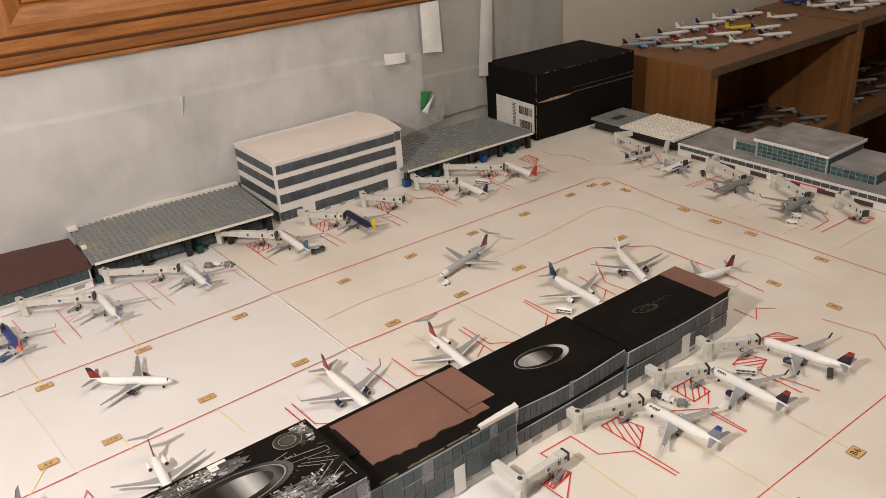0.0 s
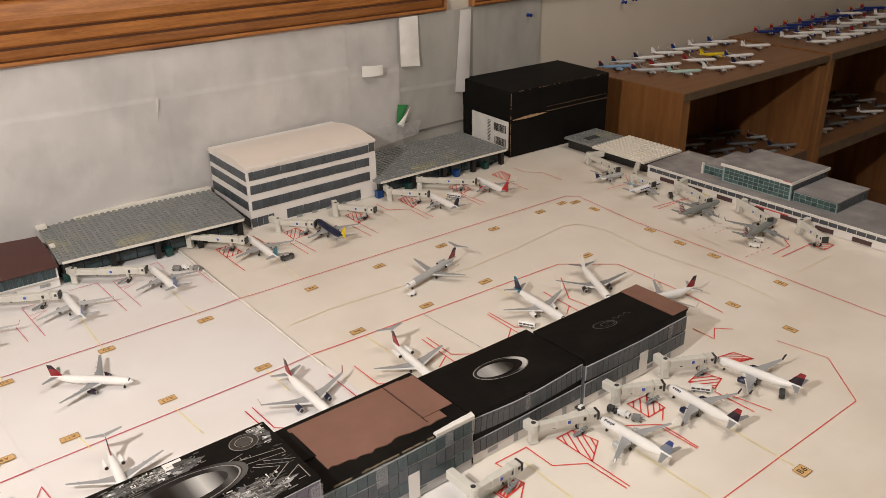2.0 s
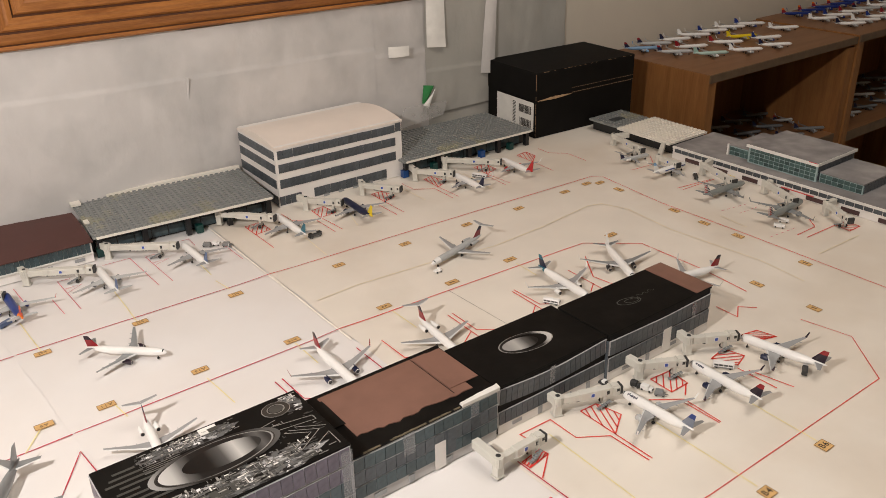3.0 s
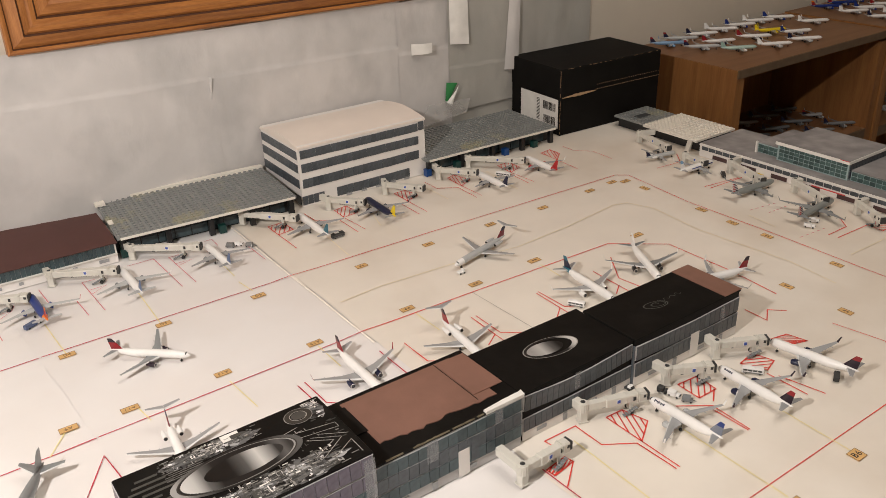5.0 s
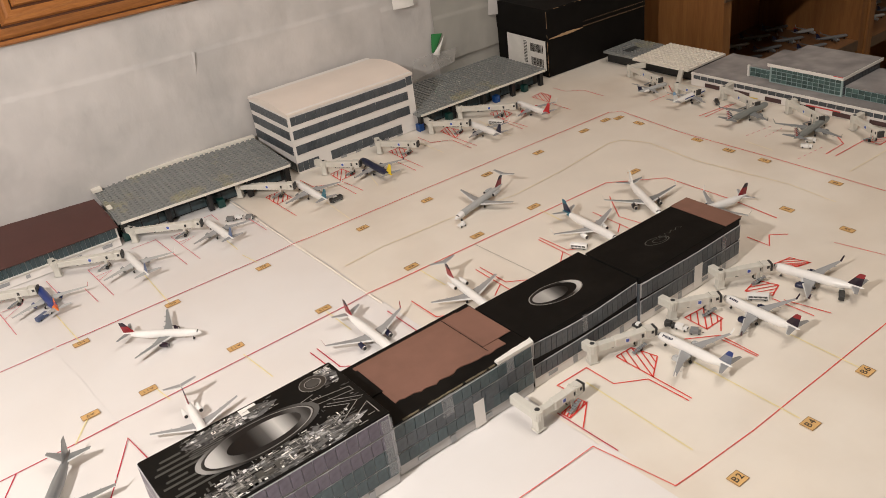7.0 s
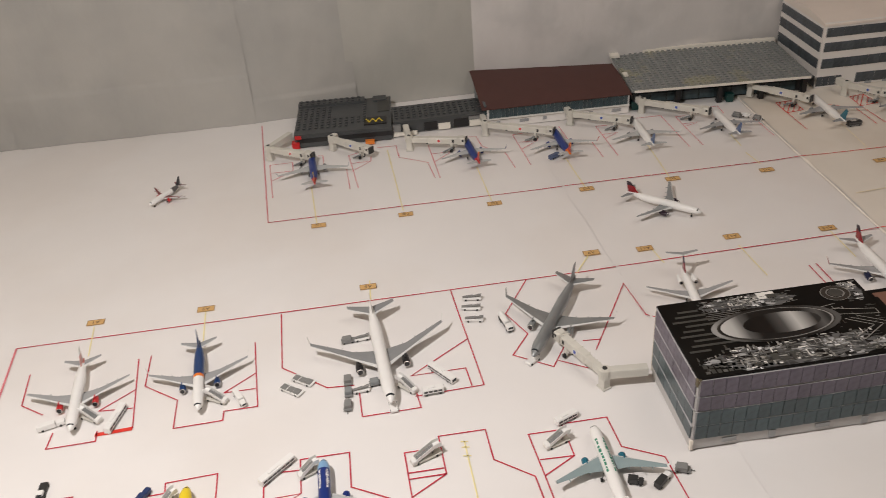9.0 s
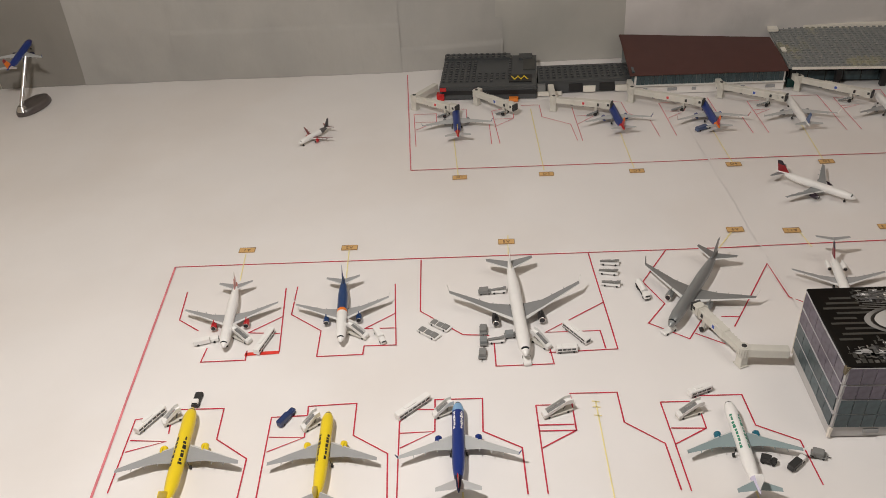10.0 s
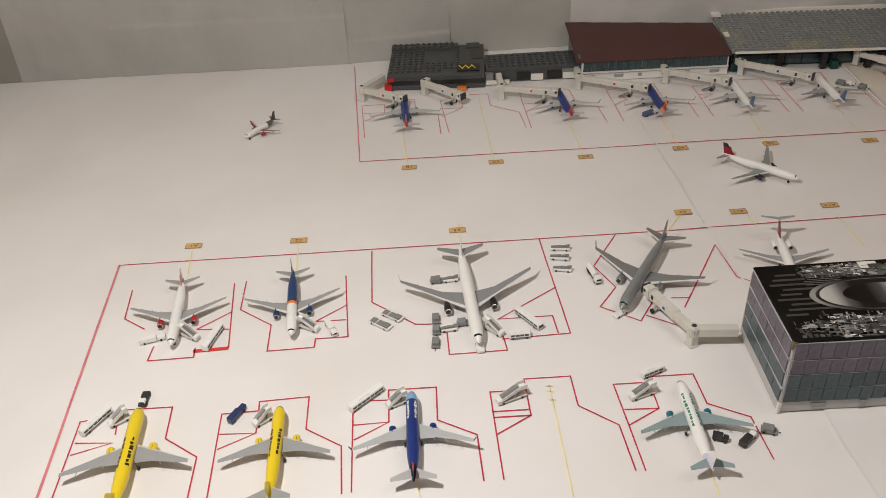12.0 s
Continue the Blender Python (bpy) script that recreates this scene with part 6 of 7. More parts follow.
# ---- boarding bridges ----
def boarding_bridge(base, corner, head, decal=LOGO_BLUE, h=0.0152, leg=True):
    """A two-part boarding bridge: link from the building, leg at the corner, telescoping tunnel, cab and drive wheels."""
    b = thing("boarding_bridge", "cream-grey model boarding bridge on a leg with drive wheels", "boarding bridge", at(corner[0], corner[1], ground(*corner)), "boarding bridges")
    B, H = Vector((base[0] - corner[0], base[1] - corner[1], 0)), Vector((head[0] - corner[0], head[1] - corner[1], 0))

    def along(v):
        return pose(0, 0, 0, 0, 0, math.degrees(math.atan2(v.y, v.x)))

    lb, lh = B.length, H.length
    if lb > 0.006:
        part("link", Shape().box(0.002, lb, -0.0037, 0.0037, h - 0.0038, h + 0.0040, 0, 0.0006), BRIDGE_GREY, b, m=along(B))
    part("rotunda", Shape().tube((0, 0, h - 0.0045), (0, 0, h + 0.0046), 0.0048, n=14).tube((0, 0, h + 0.0046), (0, 0, h + 0.0052), 0.0036, n=14), BRIDGE_GREY, b, "", True)
    slats = Shape()
    for k in range(16):
        a = math.tau * (k + 0.5) / 16
        c, d = math.cos(a), math.sin(a)
        slats.tube((0.0048 * c, 0.0048 * d, h - 0.0040), (0.0048 * c, 0.0048 * d, h + 0.0042), 0.00042, n=5)
    part("shutter", slats, BRIDGE_GREY, b, "ribbed rotunda shutter")
    part("rotunda_cap", Shape().tube((0, 0, h + 0.0052), (0, 0, h + 0.0055), 0.0022, n=12), BRIDGE_DARK, b)
    if leg:
        part("leg", Shape().box(-0.0036, 0.0036, -0.0036, 0.0036, 0, h - 0.0045, 0, 0.0005).box(-0.0046, 0.0046, -0.0042, 0.0042, 0, 0.0012), BRIDGE_GREY, b, m=along(H))
    part("inner_tunnel", Shape().box(0.004, lh * 0.62, -0.0031, 0.0031, h - 0.0034, h + 0.0032, 0, 0.0005), BRIDGE_GREY, b, m=along(H))
    tunnel = part("outer_tunnel", Shape().box(lh * 0.34, lh - 0.008, -0.0037, 0.0037, h - 0.0040, h + 0.0038, 0, 0.0005), BRIDGE_GREY, b, m=along(H))
    for k in range(4):
        x = 0.009 + (lh * 0.32 - 0.009) * k / 3
        part("rib", Shape().box(x, x + 0.0007, -0.0033, 0.0033, h - 0.0036, h + 0.0034), BRIDGE_GREY, b, m=along(H))
    for k in range(4):
        x = lh * 0.36 + (lh * 0.64 - 0.012) * k / 3
        part("rib", Shape().box(x, x + 0.0007, -0.0039, 0.0039, h - 0.0041, h + 0.0040), BRIDGE_GREY, b, m=along(H))
    for sgn in (-1, 1):
        y = sgn * 0.0039
        part("decal", Shape().box(lh * 0.50, lh * 0.50 + 0.0042, min(y, y + sgn * 0.0002), max(y, y + sgn * 0.0002), h - 0.0020, h + 0.0024), WHITE_PRINT, tunnel, "white panel")
        y = sgn * 0.0041
        part("decal", Shape().box(lh * 0.50 + 0.0006, lh * 0.50 + 0.0036, min(y, y + sgn * 0.0002), max(y, y + sgn * 0.0002), h - 0.0014, h + 0.0018), decal, tunnel, "small coloured square")
        part("window", Shape().box(lh * 0.76, lh * 0.76 + 0.0026, min(y, y + sgn * 0.0002), max(y, y + sgn * 0.0002), h - 0.0018, h + 0.0020), BRIDGE_DARK, tunnel, "dark window")
    cab = Shape().box(lh - 0.009, lh - 0.001, -0.0045, 0.0045, h - 0.0045, h + 0.0042, 0, 0.0008).tube((lh - 0.0055, 0, h + 0.0040), (lh - 0.0055, 0, h + 0.0050), 0.0036, n=14)
    c = part("cab", cab, BRIDGE_GREY, b, "", False, along(H))
    part("bellows", Shape().box(lh - 0.001, lh + 0.0012, -0.0042, 0.0042, h - 0.0040, h + 0.0040), BRIDGE_DARK, c, "black rubber bellows")
    part("cab_collar", Shape().box(lh - 0.0108, lh - 0.0098, -0.0043, 0.0043, h - 0.0044, h + 0.0044).box(lh - 0.0090, lh - 0.0084, -0.0048, 0.0048, h - 0.0044, h + 0.0046), BRIDGE_GREY, c)
    part("cab_window", Shape().box(lh - 0.0050, lh - 0.0024, -0.0047, 0.0047, h - 0.0004, h + 0.0026), BRIDGE_DARK, c, "dark cab window")
    part("cable_tray", Shape().box(lh * 0.30, lh - 0.010, -0.0012, 0.0012, h - 0.0056, h - 0.0040), BRIDGE_DARK, b, "dark tray under the tunnel", m=along(H))
    w = Shape().box(lh * 0.72, lh * 0.72 + 0.003, -0.0030, -0.0018, 0.002, h - 0.0045).box(lh * 0.72, lh * 0.72 + 0.003, 0.0018, 0.0030, 0.002, h - 0.0045)
    g = part("drive_leg", w, BRIDGE_GREY, b, m=along(H))
    for sgn in (-1, 1):
        part("wheel", Shape().tube((lh * 0.72 + 0.0015, sgn * 0.0034, 0.0022), (lh * 0.72 + 0.0015, sgn * 0.0052, 0.0022), 0.0022, n=12), TYRE, g)
    for k in range(6):
        part("step", Shape().box(lh * 0.60 + 0.0022 * k, lh * 0.60 + 0.0022 * (k + 1), -0.0078, -0.0042, 0.0012 * k + 0.0008, 0.0012 * k + 0.0016), STEEL_P, b, m=along(H))
    return b


boarding_bridge((0.836, -0.246), (0.836, -0.276), (0.886, -0.275), LOGO_BLUE)
boarding_bridge((0.931, -0.235), (0.931, -0.246), (0.989, -0.267), LOGO_BLUE)
boarding_bridge((1.031, -0.239), (1.031, -0.254), (1.070, -0.277), LOGO_BLUE)
boarding_bridge((1.106, -0.240), (1.103, -0.254), (1.147, -0.279), LOGO_BLUE)
boarding_bridge((0.552, -0.166), (0.517, -0.163), (0.492, -0.104), LOGO_BLUE)
boarding_bridge((0.252, 0.373), (0.225, 0.337), (0.281, 0.302), LOGO_RED)
boarding_bridge((0.311, 0.353), (0.306, 0.344), (0.354, 0.298), LOGO_BLUE)
boarding_bridge((0.403, 0.354), (0.404, 0.316), (0.474, 0.293), LOGO_RED)
boarding_bridge((0.506, 0.358), (0.505, 0.332), (0.586, 0.289), LOGO_RED)
boarding_bridge((0.616, 0.354), (0.618, 0.332), (0.687, 0.291), LOGO_BLUE)
boarding_bridge((0.713, 0.361), (0.718, 0.342), (0.790, 0.290), LOGO_BLUE)
boarding_bridge((0.874, 0.358), (0.871, 0.349), (0.924, 0.287), LOGO_BLUE)
boarding_bridge((0.985, 0.335), (0.988, 0.318), (1.023, 0.277), LOGO_BLUE)
boarding_bridge((1.086, 0.330), (1.080, 0.315), (1.115, 0.266), LOGO_BLUE)
boarding_bridge((1.180, 0.336), (1.174, 0.313), (1.212, 0.266), LOGO_BLUE)
boarding_bridge((1.243, 0.342), (1.239, 0.324), (1.300, 0.260), LOGO_BLUE)
boarding_bridge((1.550, 0.222), (1.526, 0.233), (1.506, 0.153), LOGO_BLUE)
boarding_bridge((1.558, 0.154), (1.500, 0.116), (1.495, 0.073), LOGO_BLUE)
boarding_bridge((1.551, 0.054), (1.524, 0.050), (1.500, -0.023), LOGO_BLUE)
boarding_bridge((1.540, -0.057), (1.529, -0.054), (1.502, -0.119), LOGO_BLUE)
boarding_bridge((1.543, -0.152), (1.525, -0.151), (1.497, -0.201), LOGO_BLUE)

# ---- ground vehicles ----
BUS_GLASS = paint(0.09, 0.09, 0.09, 0.25)
DARK_TRIM = paint(0.03, 0.03, 0.03, 0.5)
CART_GREY = paint(0.22, 0.22, 0.215, 0.5)
VAN_BLUE = paint(0.025, 0.045, 0.13)


def wheels(parent, l, w, r=0.0011, xs=(-0.32, 0.32)):
    for f in xs:
        for sgn in (-1, 1):
            part("wheel", Shape().tube((f * l, sgn * (w / 2 - 0.0006), r), (f * l, sgn * (w / 2 + 0.0001), r), r, n=8), TYRE, parent)


def vehicle(kind, x, y, heading, length):
    m = at(x, y, ground(x, y) + 0.0001, heading)
    if kind.startswith("bus"):
        l, w, h = max(0.017, length * 0.95), 0.0060, 0.0064
        dark = kind == "bus_dark"
        v = thing("bus", "dark model apron bus on the paper" if dark else "white model apron bus with dark windows", "bus", m, "ground vehicles")
        part("body", Shape().box(-l / 2, l / 2, -w / 2, w / 2, 0.0009, h, 0, 0.0006), DARK_TRIM if dark else WHITE_P, v)
        for sgn in (-1, 1):
            yy = sgn * (w / 2 + 0.0001)
            n = max(3, int(l / 0.0045))
            for k in range(n):
                x0 = -l / 2 + 0.0012 + (l - 0.0024) * k / n
                part("window", Shape().box(x0, x0 + (l - 0.0024) / n * 0.86, min(yy, yy - sgn * 0.0002), max(yy, yy - sgn * 0.0002), 0.0032, 0.0051), BUS_GLASS, v, "grey window")
            part("skirt", Shape().box(-l / 2 + 0.001, l / 2 - 0.001, min(yy, yy - sgn * 0.0002), max(yy, yy - sgn * 0.0002), 0.0010, 0.0022), CART_GREY, v, "grey skirt")
        part("windscreen", Shape().box(l / 2 - 0.0001, l / 2 + 0.0002, -w / 2 + 0.0008, w / 2 - 0.0008, 0.0028, 0.0053), GLASS_P, v, "dark windscreen")
        part("roof_pod", Shape().box(-l * 0.25, l * 0.1, -w * 0.22, w * 0.22, h, h + 0.0007, 0, 0.0002), WHITE_P, v)
        wheels(v, l, w)
    elif kind == "stairs":
        l = max(0.016, length)
        v = thing("boarding_stairs", "white model boarding stairs truck", "stairs truck", m, "ground vehicles")
        part("chassis", Shape().box(-l / 2, l / 2, -0.0030, 0.0030, 0.0009, 0.0024, 0, 0.0003), BRIDGE_GREY, v)
        part("cab", Shape().box(-l / 2, -l / 2 + 0.004, -0.0030, 0.0030, 0.0024, 0.0048, 0, 0.0005), WHITE_P, v)
        n = 9
        for k in range(n):
            part("step", Shape().box(-l * 0.36 + l * 0.64 * k / n, -l * 0.36 + l * 0.64 * (k + 1) / n, -0.0024, 0.0024, 0.0026 + 0.0065 * k / n, 0.0036 + 0.0065 * k / n), CART_GREY, v)
        part("platform", Shape().box(l * 0.28, l / 2, -0.0028, 0.0028, 0.0088, 0.0098), WHITE_P, v)
        for sgn in (-1, 1):
            y0 = sgn * 0.0026
            rail = Shape()
            rail.add([(-l * 0.36, y0, 0.003), (l * 0.28, y0, 0.0095), (l * 0.28, y0, 0.0130), (-l * 0.36, y0, 0.0062), (-l * 0.36, y0 + sgn * 0.0004, 0.003), (l * 0.28, y0 + sgn * 0.0004, 0.0095), (l * 0.28, y0 + sgn * 0.0004, 0.0130), (-l * 0.36, y0 + sgn * 0.0004, 0.0062)],
                     [(0, 1, 2, 3), (7, 6, 5, 4), (0, 4, 5, 1), (1, 5, 6, 2), (2, 6, 7, 3), (3, 7, 4, 0)])
            rail.box(l * 0.28, l / 2, min(y0, y0 + sgn * 0.0004), max(y0, y0 + sgn * 0.0004), 0.0096, 0.0130)
            part("side_rail", rail, WHITE_P, v)
        part("strut", Shape().tube((l * 0.2, 0, 0.002), (l * 0.34, 0, 0.009), 0.0005, n=6), CART_GREY, v)
        wheels(v, l, 0.0062)
    elif kind == "baggage_dolly":
        l = max(0.010, min(0.013, length))
        v = thing("baggage_dolly", "grey model baggage dolly with a flat bed", "cart", m, "ground vehicles")
        part("bed", Shape().box(-l / 2, l / 2, -0.0034, 0.0034, 0.0012, 0.0019), CART_GREY, v)
        part("container", Shape().box(-l * 0.42, l * 0.30, -0.0030, 0.0030, 0.0019, 0.0052 if length < 0.02 else 0.0026, 0, 0.0004), CART_GREY if length > 0.0105 else STEEL_P, v)
        part("tow_bar", Shape().tube((l / 2, 0, 0.0014), (l / 2 + 0.003, 0, 0.0010), 0.0003, n=6), DARK_TRIM, v)
        wheels(v, l, 0.0066, 0.0009)
    elif kind == "pallet_trailer":
        l = length
        v = thing("pallet_trailer", "white model trailer with grey deck panels", "trailer", m, "ground vehicles")
        part("bed", Shape().box(-l / 2, l / 2, -0.0042, 0.0042, 0.0010, 0.0018, 0, 0.0003), WHITE_P, v)
        for k in range(3):
            x0 = -l * 0.46 + l * 0.31 * k
            part("deck_panel", Shape().box(x0, x0 + l * 0.26, -0.0030, 0.0030, 0.0018, 0.0022 if k < 2 else 0.0030), CART_GREY, v)
        for sgn in (-1, 1):
            part("side_rail", Shape().tube((-l / 2, sgn * 0.0038, 0.0024), (l / 2, sgn * 0.0038, 0.0024), 0.0003, n=6), WHITE_P, v)
        wheels(v, l, 0.0084, 0.0010)
    elif kind == "belt_loader":
        l = max(0.014, length)
        v = thing("belt_loader", "white and grey model belt loader", "loader", m, "ground vehicles")
        part("chassis", Shape().box(-l / 2, l / 2, -0.0024, 0.0024, 0.0010, 0.0028, 0, 0.0004), WHITE_P, v)
        part("belt", Shape().add([(-l / 2, -0.0014, 0.0030), (l / 2, -0.0014, 0.0052), (l / 2, 0.0014, 0.0052), (-l / 2, 0.0014, 0.0030), (-l / 2, -0.0014, 0.0037), (l / 2, -0.0014, 0.0059), (l / 2, 0.0014, 0.0059), (-l / 2, 0.0014, 0.0037)],
             [(3, 2, 1, 0), (4, 5, 6, 7), (0, 1, 5, 4), (1, 2, 6, 5), (2, 3, 7, 6), (3, 0, 4, 7)]), CART_GREY, v, "grey conveyor belt")
        part("cab", Shape().box(l * 0.05, l * 0.30, 0.0008, 0.0026, 0.0028, 0.0056, 0, 0.0004), WHITE_P, v)
        wheels(v, l, 0.0052, 0.001)
    elif kind in ("tug", "tug_dark"):
        l = max(0.009, min(0.016, length))
        v = thing("tug", "low white model pushback tug" if kind == "tug" else "model tug with a black bed and white cab", "tug", m, "ground vehicles")
        part("body", Shape().box(-l / 2, l / 2, -0.0032, 0.0032, 0.0009, 0.0030, 0, 0.0006), WHITE_P if kind == "tug" else DARK_TRIM, v)
        part("cab", Shape().box(l * 0.12, l * 0.42, -0.0026, 0.0026, 0.0030, 0.0052, 0, 0.0005), WHITE_P, v)
        part("window", Shape().box(l * 0.42 - 0.0001, l * 0.42 + 0.0002, -0.0020, 0.0020, 0.0034, 0.0048), GLASS_P, v, "dark window")
        wheels(v, l, 0.0066, 0.0012)
    elif kind == "tanker":
        l = max(0.02, length)
        v = thing("tanker_truck", "white model fuel tanker truck with dark rear", "truck", m, "ground vehicles")
        part("chassis", Shape().box(-l / 2, l / 2, -0.0026, 0.0026, 0.0010, 0.0022), DARK_TRIM, v)
        part("tank", Shape().tube((-l * 0.46, 0, 0.0048), (l * 0.20, 0, 0.0048), 0.0030, n=14), WHITE_P, v, "", True)
        part("cab", Shape().box(l * 0.24, l * 0.5, -0.0029, 0.0029, 0.0020, 0.0066, 0, 0.0006), WHITE_P, v)
        part("windscreen", Shape().box(l * 0.5 - 0.0001, l * 0.5 + 0.0002, -0.0022, 0.0022, 0.0042, 0.0060), GLASS_P, v, "dark windscreen")
        wheels(v, l, 0.0058, 0.0012, (-0.34, -0.2, 0.34))
    else:
        l = max(0.010, min(0.024, length))
        bodies = {"van_white": (WHITE_P, "white model van"), "van_blue": (VAN_BLUE, "dark blue model van"), "truck_dark": (DARK_TRIM, "model truck with black box and white cab"), "truck_white": (WHITE_P, "white model catering truck"),
                  "truck_blue": (paint(0.07, 0.10, 0.19), "model truck with blue box and white cab"), "loader_black": (DARK_TRIM, "black model cargo loader")}
        mat, label = bodies[kind]
        v = thing("service_truck", label + " parked on the apron", "truck", m, "ground vehicles")
        part("box_body", Shape().box(-l / 2, l * 0.16, -0.0026, 0.0026, 0.0012, 0.0058, 0, 0.0005), mat, v)
        part("cab", Shape().box(l * 0.18, l / 2, -0.0024, 0.0024, 0.0012, 0.0046, 0, 0.0006), mat if "van" in kind or "loader" in kind else WHITE_P, v)
        part("windscreen", Shape().box(l / 2 - 0.0001, l / 2 + 0.0002, -0.0019, 0.0019, 0.0030, 0.0042), GLASS_P, v, "dark windscreen")
        wheels(v, l, 0.0052, 0.0011)


vehicle("pallet_trailer", 0.260, -0.114, -39, 0.022)
vehicle("pallet_trailer", 0.270, -0.104, -37, 0.021)
vehicle("baggage_dolly", 0.310, -0.058, 5, 0.012)
vehicle("belt_loader", 0.323, -0.058, 4, 0.014)
vehicle("baggage_dolly", 0.308, -0.113, -90, 0.011)
vehicle("baggage_dolly", 0.308, -0.128, -90, 0.010)
vehicle("baggage_dolly", 0.307, -0.144, -95, 0.011)
vehicle("belt_loader", 0.319, -0.127, 5, 0.011)
vehicle("baggage_dolly", 0.331, -0.120, 6, 0.009)
vehicle("tug", 0.344, -0.152, 94, 0.013)
vehicle("stairs", 0.357, -0.132, 135, 0.020)
vehicle("bus", 0.388, -0.121, -55, 0.033)
vehicle("bus_s", 0.378, -0.141, 3, 0.019)
vehicle("belt_loader", 0.430, -0.020, -9, 0.018)
vehicle("belt_loader", 0.427, -0.035, -13, 0.018)
vehicle("belt_loader", 0.427, -0.053, -13, 0.017)
vehicle("tanker", 0.454, -0.065, -79, 0.025)
vehicle("bus_long", 0.041, -0.211, 59, 0.031)
vehicle("tug_dark", 0.073, -0.189, -90, 0.018)
vehicle("stairs", 0.059, -0.211, 35, 0.016)
vehicle("van_blue", 0.151, -0.212, 62, 0.019)
vehicle("stairs", 0.172, -0.220, 38, 0.016)
vehicle("bus_long", 0.251, -0.204, 43, 0.035)
vehicle("stairs", 0.275, -0.210, 25, 0.017)
vehicle("stairs", 0.364, -0.212, 21, 0.025)
vehicle("bus_s", 0.477, -0.194, 23, 0.021)
vehicle("stairs", 0.464, -0.217, 19, 0.021)
vehicle("tug", 0.467, -0.120, 36, 0.014)
vehicle("loader_black", 0.510, -0.265, -23, 0.011)
vehicle("truck_dark", 0.529, -0.268, 40, 0.017)
vehicle("baggage_dolly", 0.547, -0.260, -22, 0.011)
vehicle("truck_blue", 0.578, 0.245, 29, 0.023)
vehicle("baggage_dolly", 0.830, 0.295, -42, 0.013)
vehicle("van_white", 0.839, 0.288, -41, 0.009)
vehicle("baggage_dolly", 0.849, 0.277, -42, 0.012)
vehicle("bus_dark", 0.952, 0.230, 0, 0.019)
vehicle("bus_s", 1.256, 0.259, -61, 0.025)
vehicle("truck_dark", 1.506, 0.049, 46, 0.037)
vehicle("truck_white", 1.459, -0.131, -61, 0.013)
vehicle("truck_white", 1.440, -0.137, -65, 0.014)
vehicle("tug", 1.016, 0.046, 0, 0.008)
vehicle("bus_s", 1.068, -0.096, -60, 0.020)
vehicle("tug_dark", 0.998, -0.237, -86, 0.013)
vehicle("loader_black", 1.019, -0.261, -76, 0.008)
vehicle("van_white", 1.022, -0.272, -76, 0.012)
vehicle("baggage_dolly", 1.026, -0.284, -54, 0.009)
vehicle("bus_s", 1.109, -0.293, -53, 0.021)
vehicle("truck_dark", 1.163, -0.346, 29, 0.018)
vehicle("truck_white", 0.062, -0.117, 16, 0.022)
vehicle("stairs", 0.093, -0.114, 148, 0.022)
vehicle("bus", 0.115, -0.120, 74, 0.033)
vehicle("stairs", 0.197, -0.113, 151, 0.021)
vehicle("truck_white", 0.217, -0.117, -64, 0.021)

# ---- airliner on a display stand ----
stand = thing("display_stand", "dark oval display base with a polished pole", "stand", at(-0.316, 0.396, 0.0004, 76))
n = 28
oval = lambda s, z: [(0.0315 * s * math.cos(i * math.tau / n), 0.0165 * s * math.sin(i * math.tau / n), z) for i in range(n)]
part("base", Shape().loft([oval(1.0, 0.0), oval(1.0, 0.003), oval(0.90, 0.0085), oval(0.84, 0.0092)]), SMOKE, stand, "smoked plastic oval base", True)
part("socket", Shape().tube((-0.022, 0, 0.006), (-0.022, 0, 0.013), 0.008, 0.0045, 14), CHROME, stand, "chrome socket", True)
part("pole", Shape().tube((-0.022, 0, 0.012), (0.017, 0, 0.069), 0.0028, n=10), CHROME, stand, "polished pole", True)
airliner("blue model airliner with orange stripes on a display pole", pose(-0.3185, 0.412, TZ + 0.0625, 0, -10, 88), 0.080, 0.072, body=BLUE_P, rear=BLUE_P, fin=ORANGE_P, fin_tip=DELTA_P, wing=SILVER_P, engine=NAVY_P, nose=paint(0.03, 0.03, 0.14))

# ---- airliners on and in the bookcases ----
# last livery: body and wing paint darkened to show the shade inside the cases
liveries = [dict(body=WHITE_P, fin=NAVY_P, engine=SILVER_P), dict(body=WHITE_P, fin=DELTA_P, engine=NAVY_P), dict(body=paint(0.20, 0.33, 0.50), fin=NAVY_P, fin_tip=DELTA_P, engine=SKY_P), dict(body=SILVER_P, fin=NAVY_P, fin_tip=DELTA_P, engine=SILVER_P),
            dict(body=YELLOW_P, engine=YELLOW_P), dict(body=paint(0.42, 0.56, 0.50), fin=paint(0.30, 0.45, 0.40), engine=WHITE_P), dict(body=WHITE_P, fin=BLUE_P, engine=BLUE_P), dict(body=BLUE_P, fin=DELTA_P, fin_tip=ORANGE_P, engine=BLUE_P), dict(body=WHITE_P, fin=WHITE_P, engine=SILVER_P), dict(body=paint(0.17, 0.18, 0.19), fin=NAVY_P, wing=paint(0.14, 0.145, 0.15), engine=STEEL_P)]
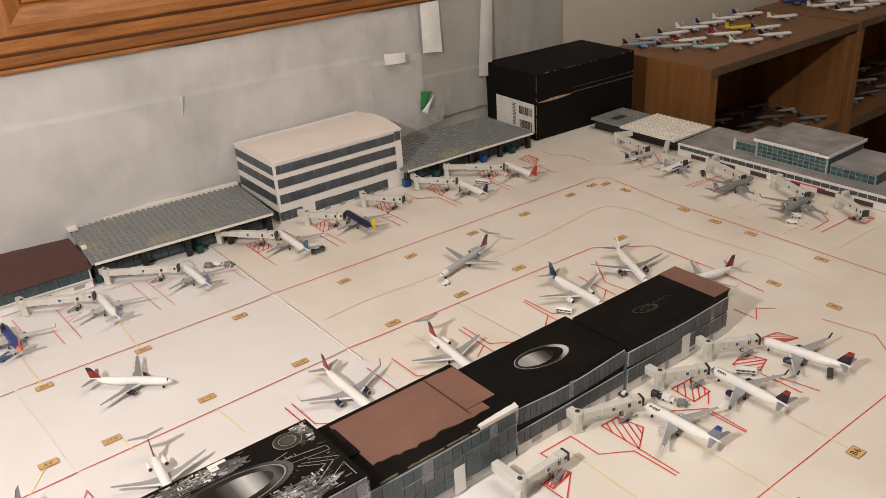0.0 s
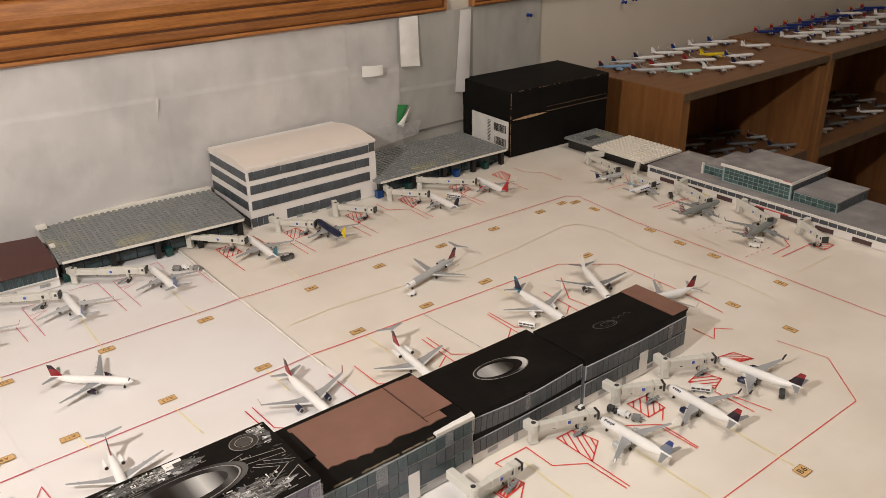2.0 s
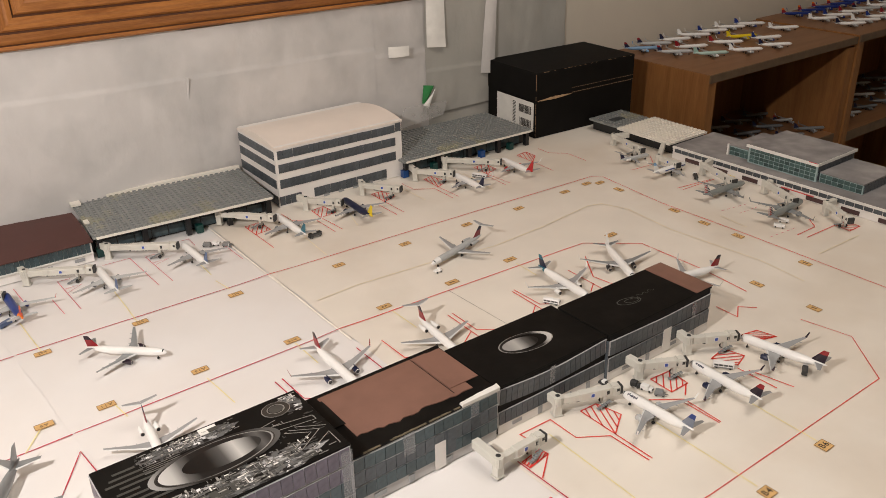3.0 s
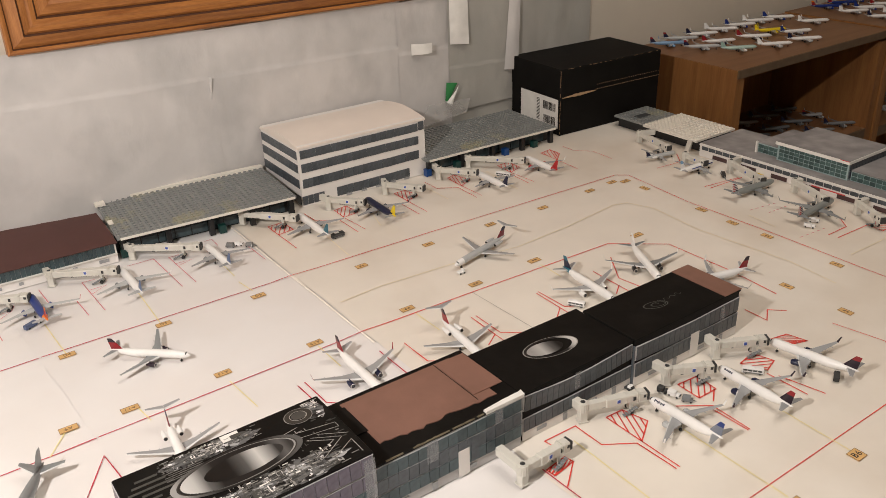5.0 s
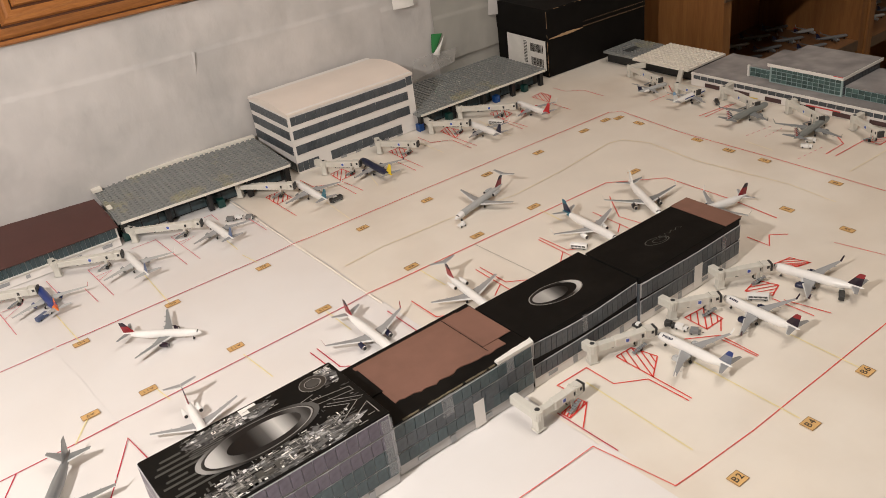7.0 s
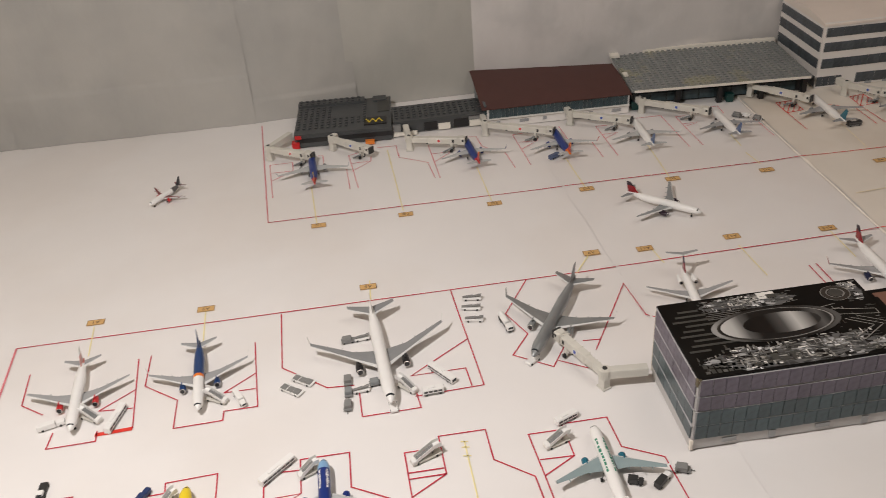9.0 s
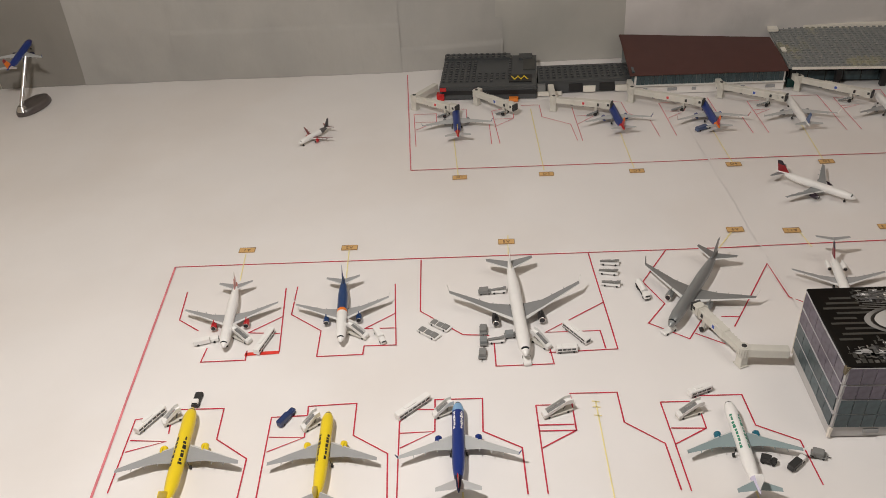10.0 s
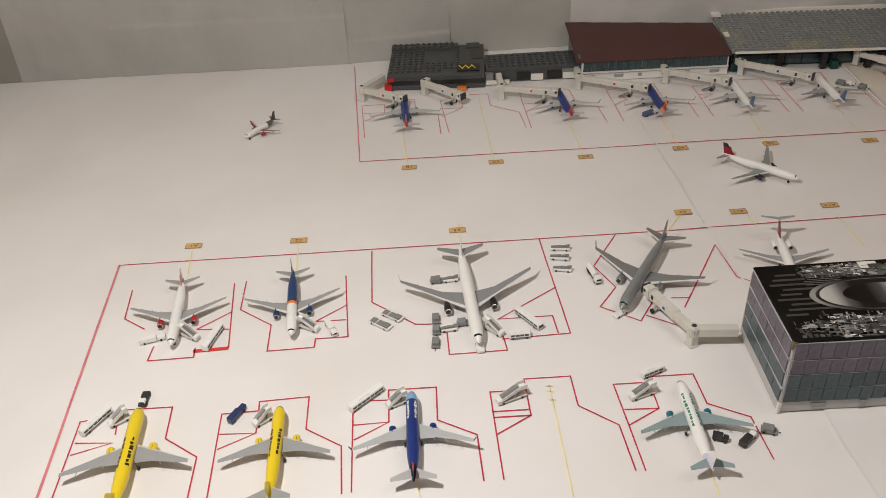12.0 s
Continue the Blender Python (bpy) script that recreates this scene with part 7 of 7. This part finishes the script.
names = ["white model airliner with a navy tail on the bookcase", "white model airliner with a red tail on the bookcase", "sky-blue model airliner on the bookcase", "silver model airliner on the bookcase", "yellow model airliner on the bookcase",
         "pale mint model airliner on the bookcase", "white model airliner with a blue tail on the bookcase", "deep blue model airliner with a red tail on the bookcase", "plain white model airliner on the bookcase", "model airliner inside the bookcase, its paint darkened for shade"]
masters = {}


def shelved(kind, x, y, z, heading):
    m = pose(x, y, TZ + z, 0, 0, heading)
    if kind in masters:
        copy_thing(masters[kind], m)
    else:
        masters[kind] = airliner(names[kind], m, 0.074, 0.066, radius=0.0036, group="airliners on the bookcases", **liveries[kind])


TOP_1, TOP_2, IN_1, IN_2 = 0.0803, 0.0833, -0.1277, -0.1337
for kind, x, y in ((2, 1.820, 0.435), (3, 1.872, 0.447), (0, 1.935, 0.445), (8, 2.000, 0.448), (6, 2.062, 0.447), (8, 2.124, 0.448), (6, 2.185, 0.440), (4, 2.060, 0.372), (6, 2.085, 0.330), (3, 1.845, 0.372), (1, 1.905, 0.380), (5, 1.885, 0.318), (1, 1.990, 0.360), (8, 1.960, 0.292), (0, 2.040, 0.280), (8, 2.200, 0.365)):
    shelved(kind, x, y, TOP_1, -28 + 6 * math.sin(x * 40))
for k in range(27):
    i, j = k % 9, k // 9
    shelved((7, 7, 7, 7, 7, 7, 6, 7, 7)[i] if j == 2 else (0, 8, 6, 1, 3, 8, 0, 1, 8)[(i + j) % 9], 2.33 + 0.062 * i + 0.01 * j, 0.285 + 0.072 * j, TOP_2, -30 + 5 * math.sin(k * 3.1))
# inside the cases mostly livery 9, with the shade painted on
for k in range(18):
    i, j = k % 6, k // 6
    shelved((9, 9, 3, 9, 9)[(i + 2 * j) % 5], 1.835 + 0.075 * i + 0.02 * (j % 2), 0.272 + 0.068 * j, IN_1, -25 + 7 * math.sin(k * 2.3))
for k in range(15):
    i, j = k % 5, k // 5
    shelved((3, 9, 9, 8, 9)[(i + j) % 5], 2.40 + 0.08 * i + 0.015 * j, 0.29 + 0.062 * j, IN_2, -25 + 8 * math.sin(k * 1.7))
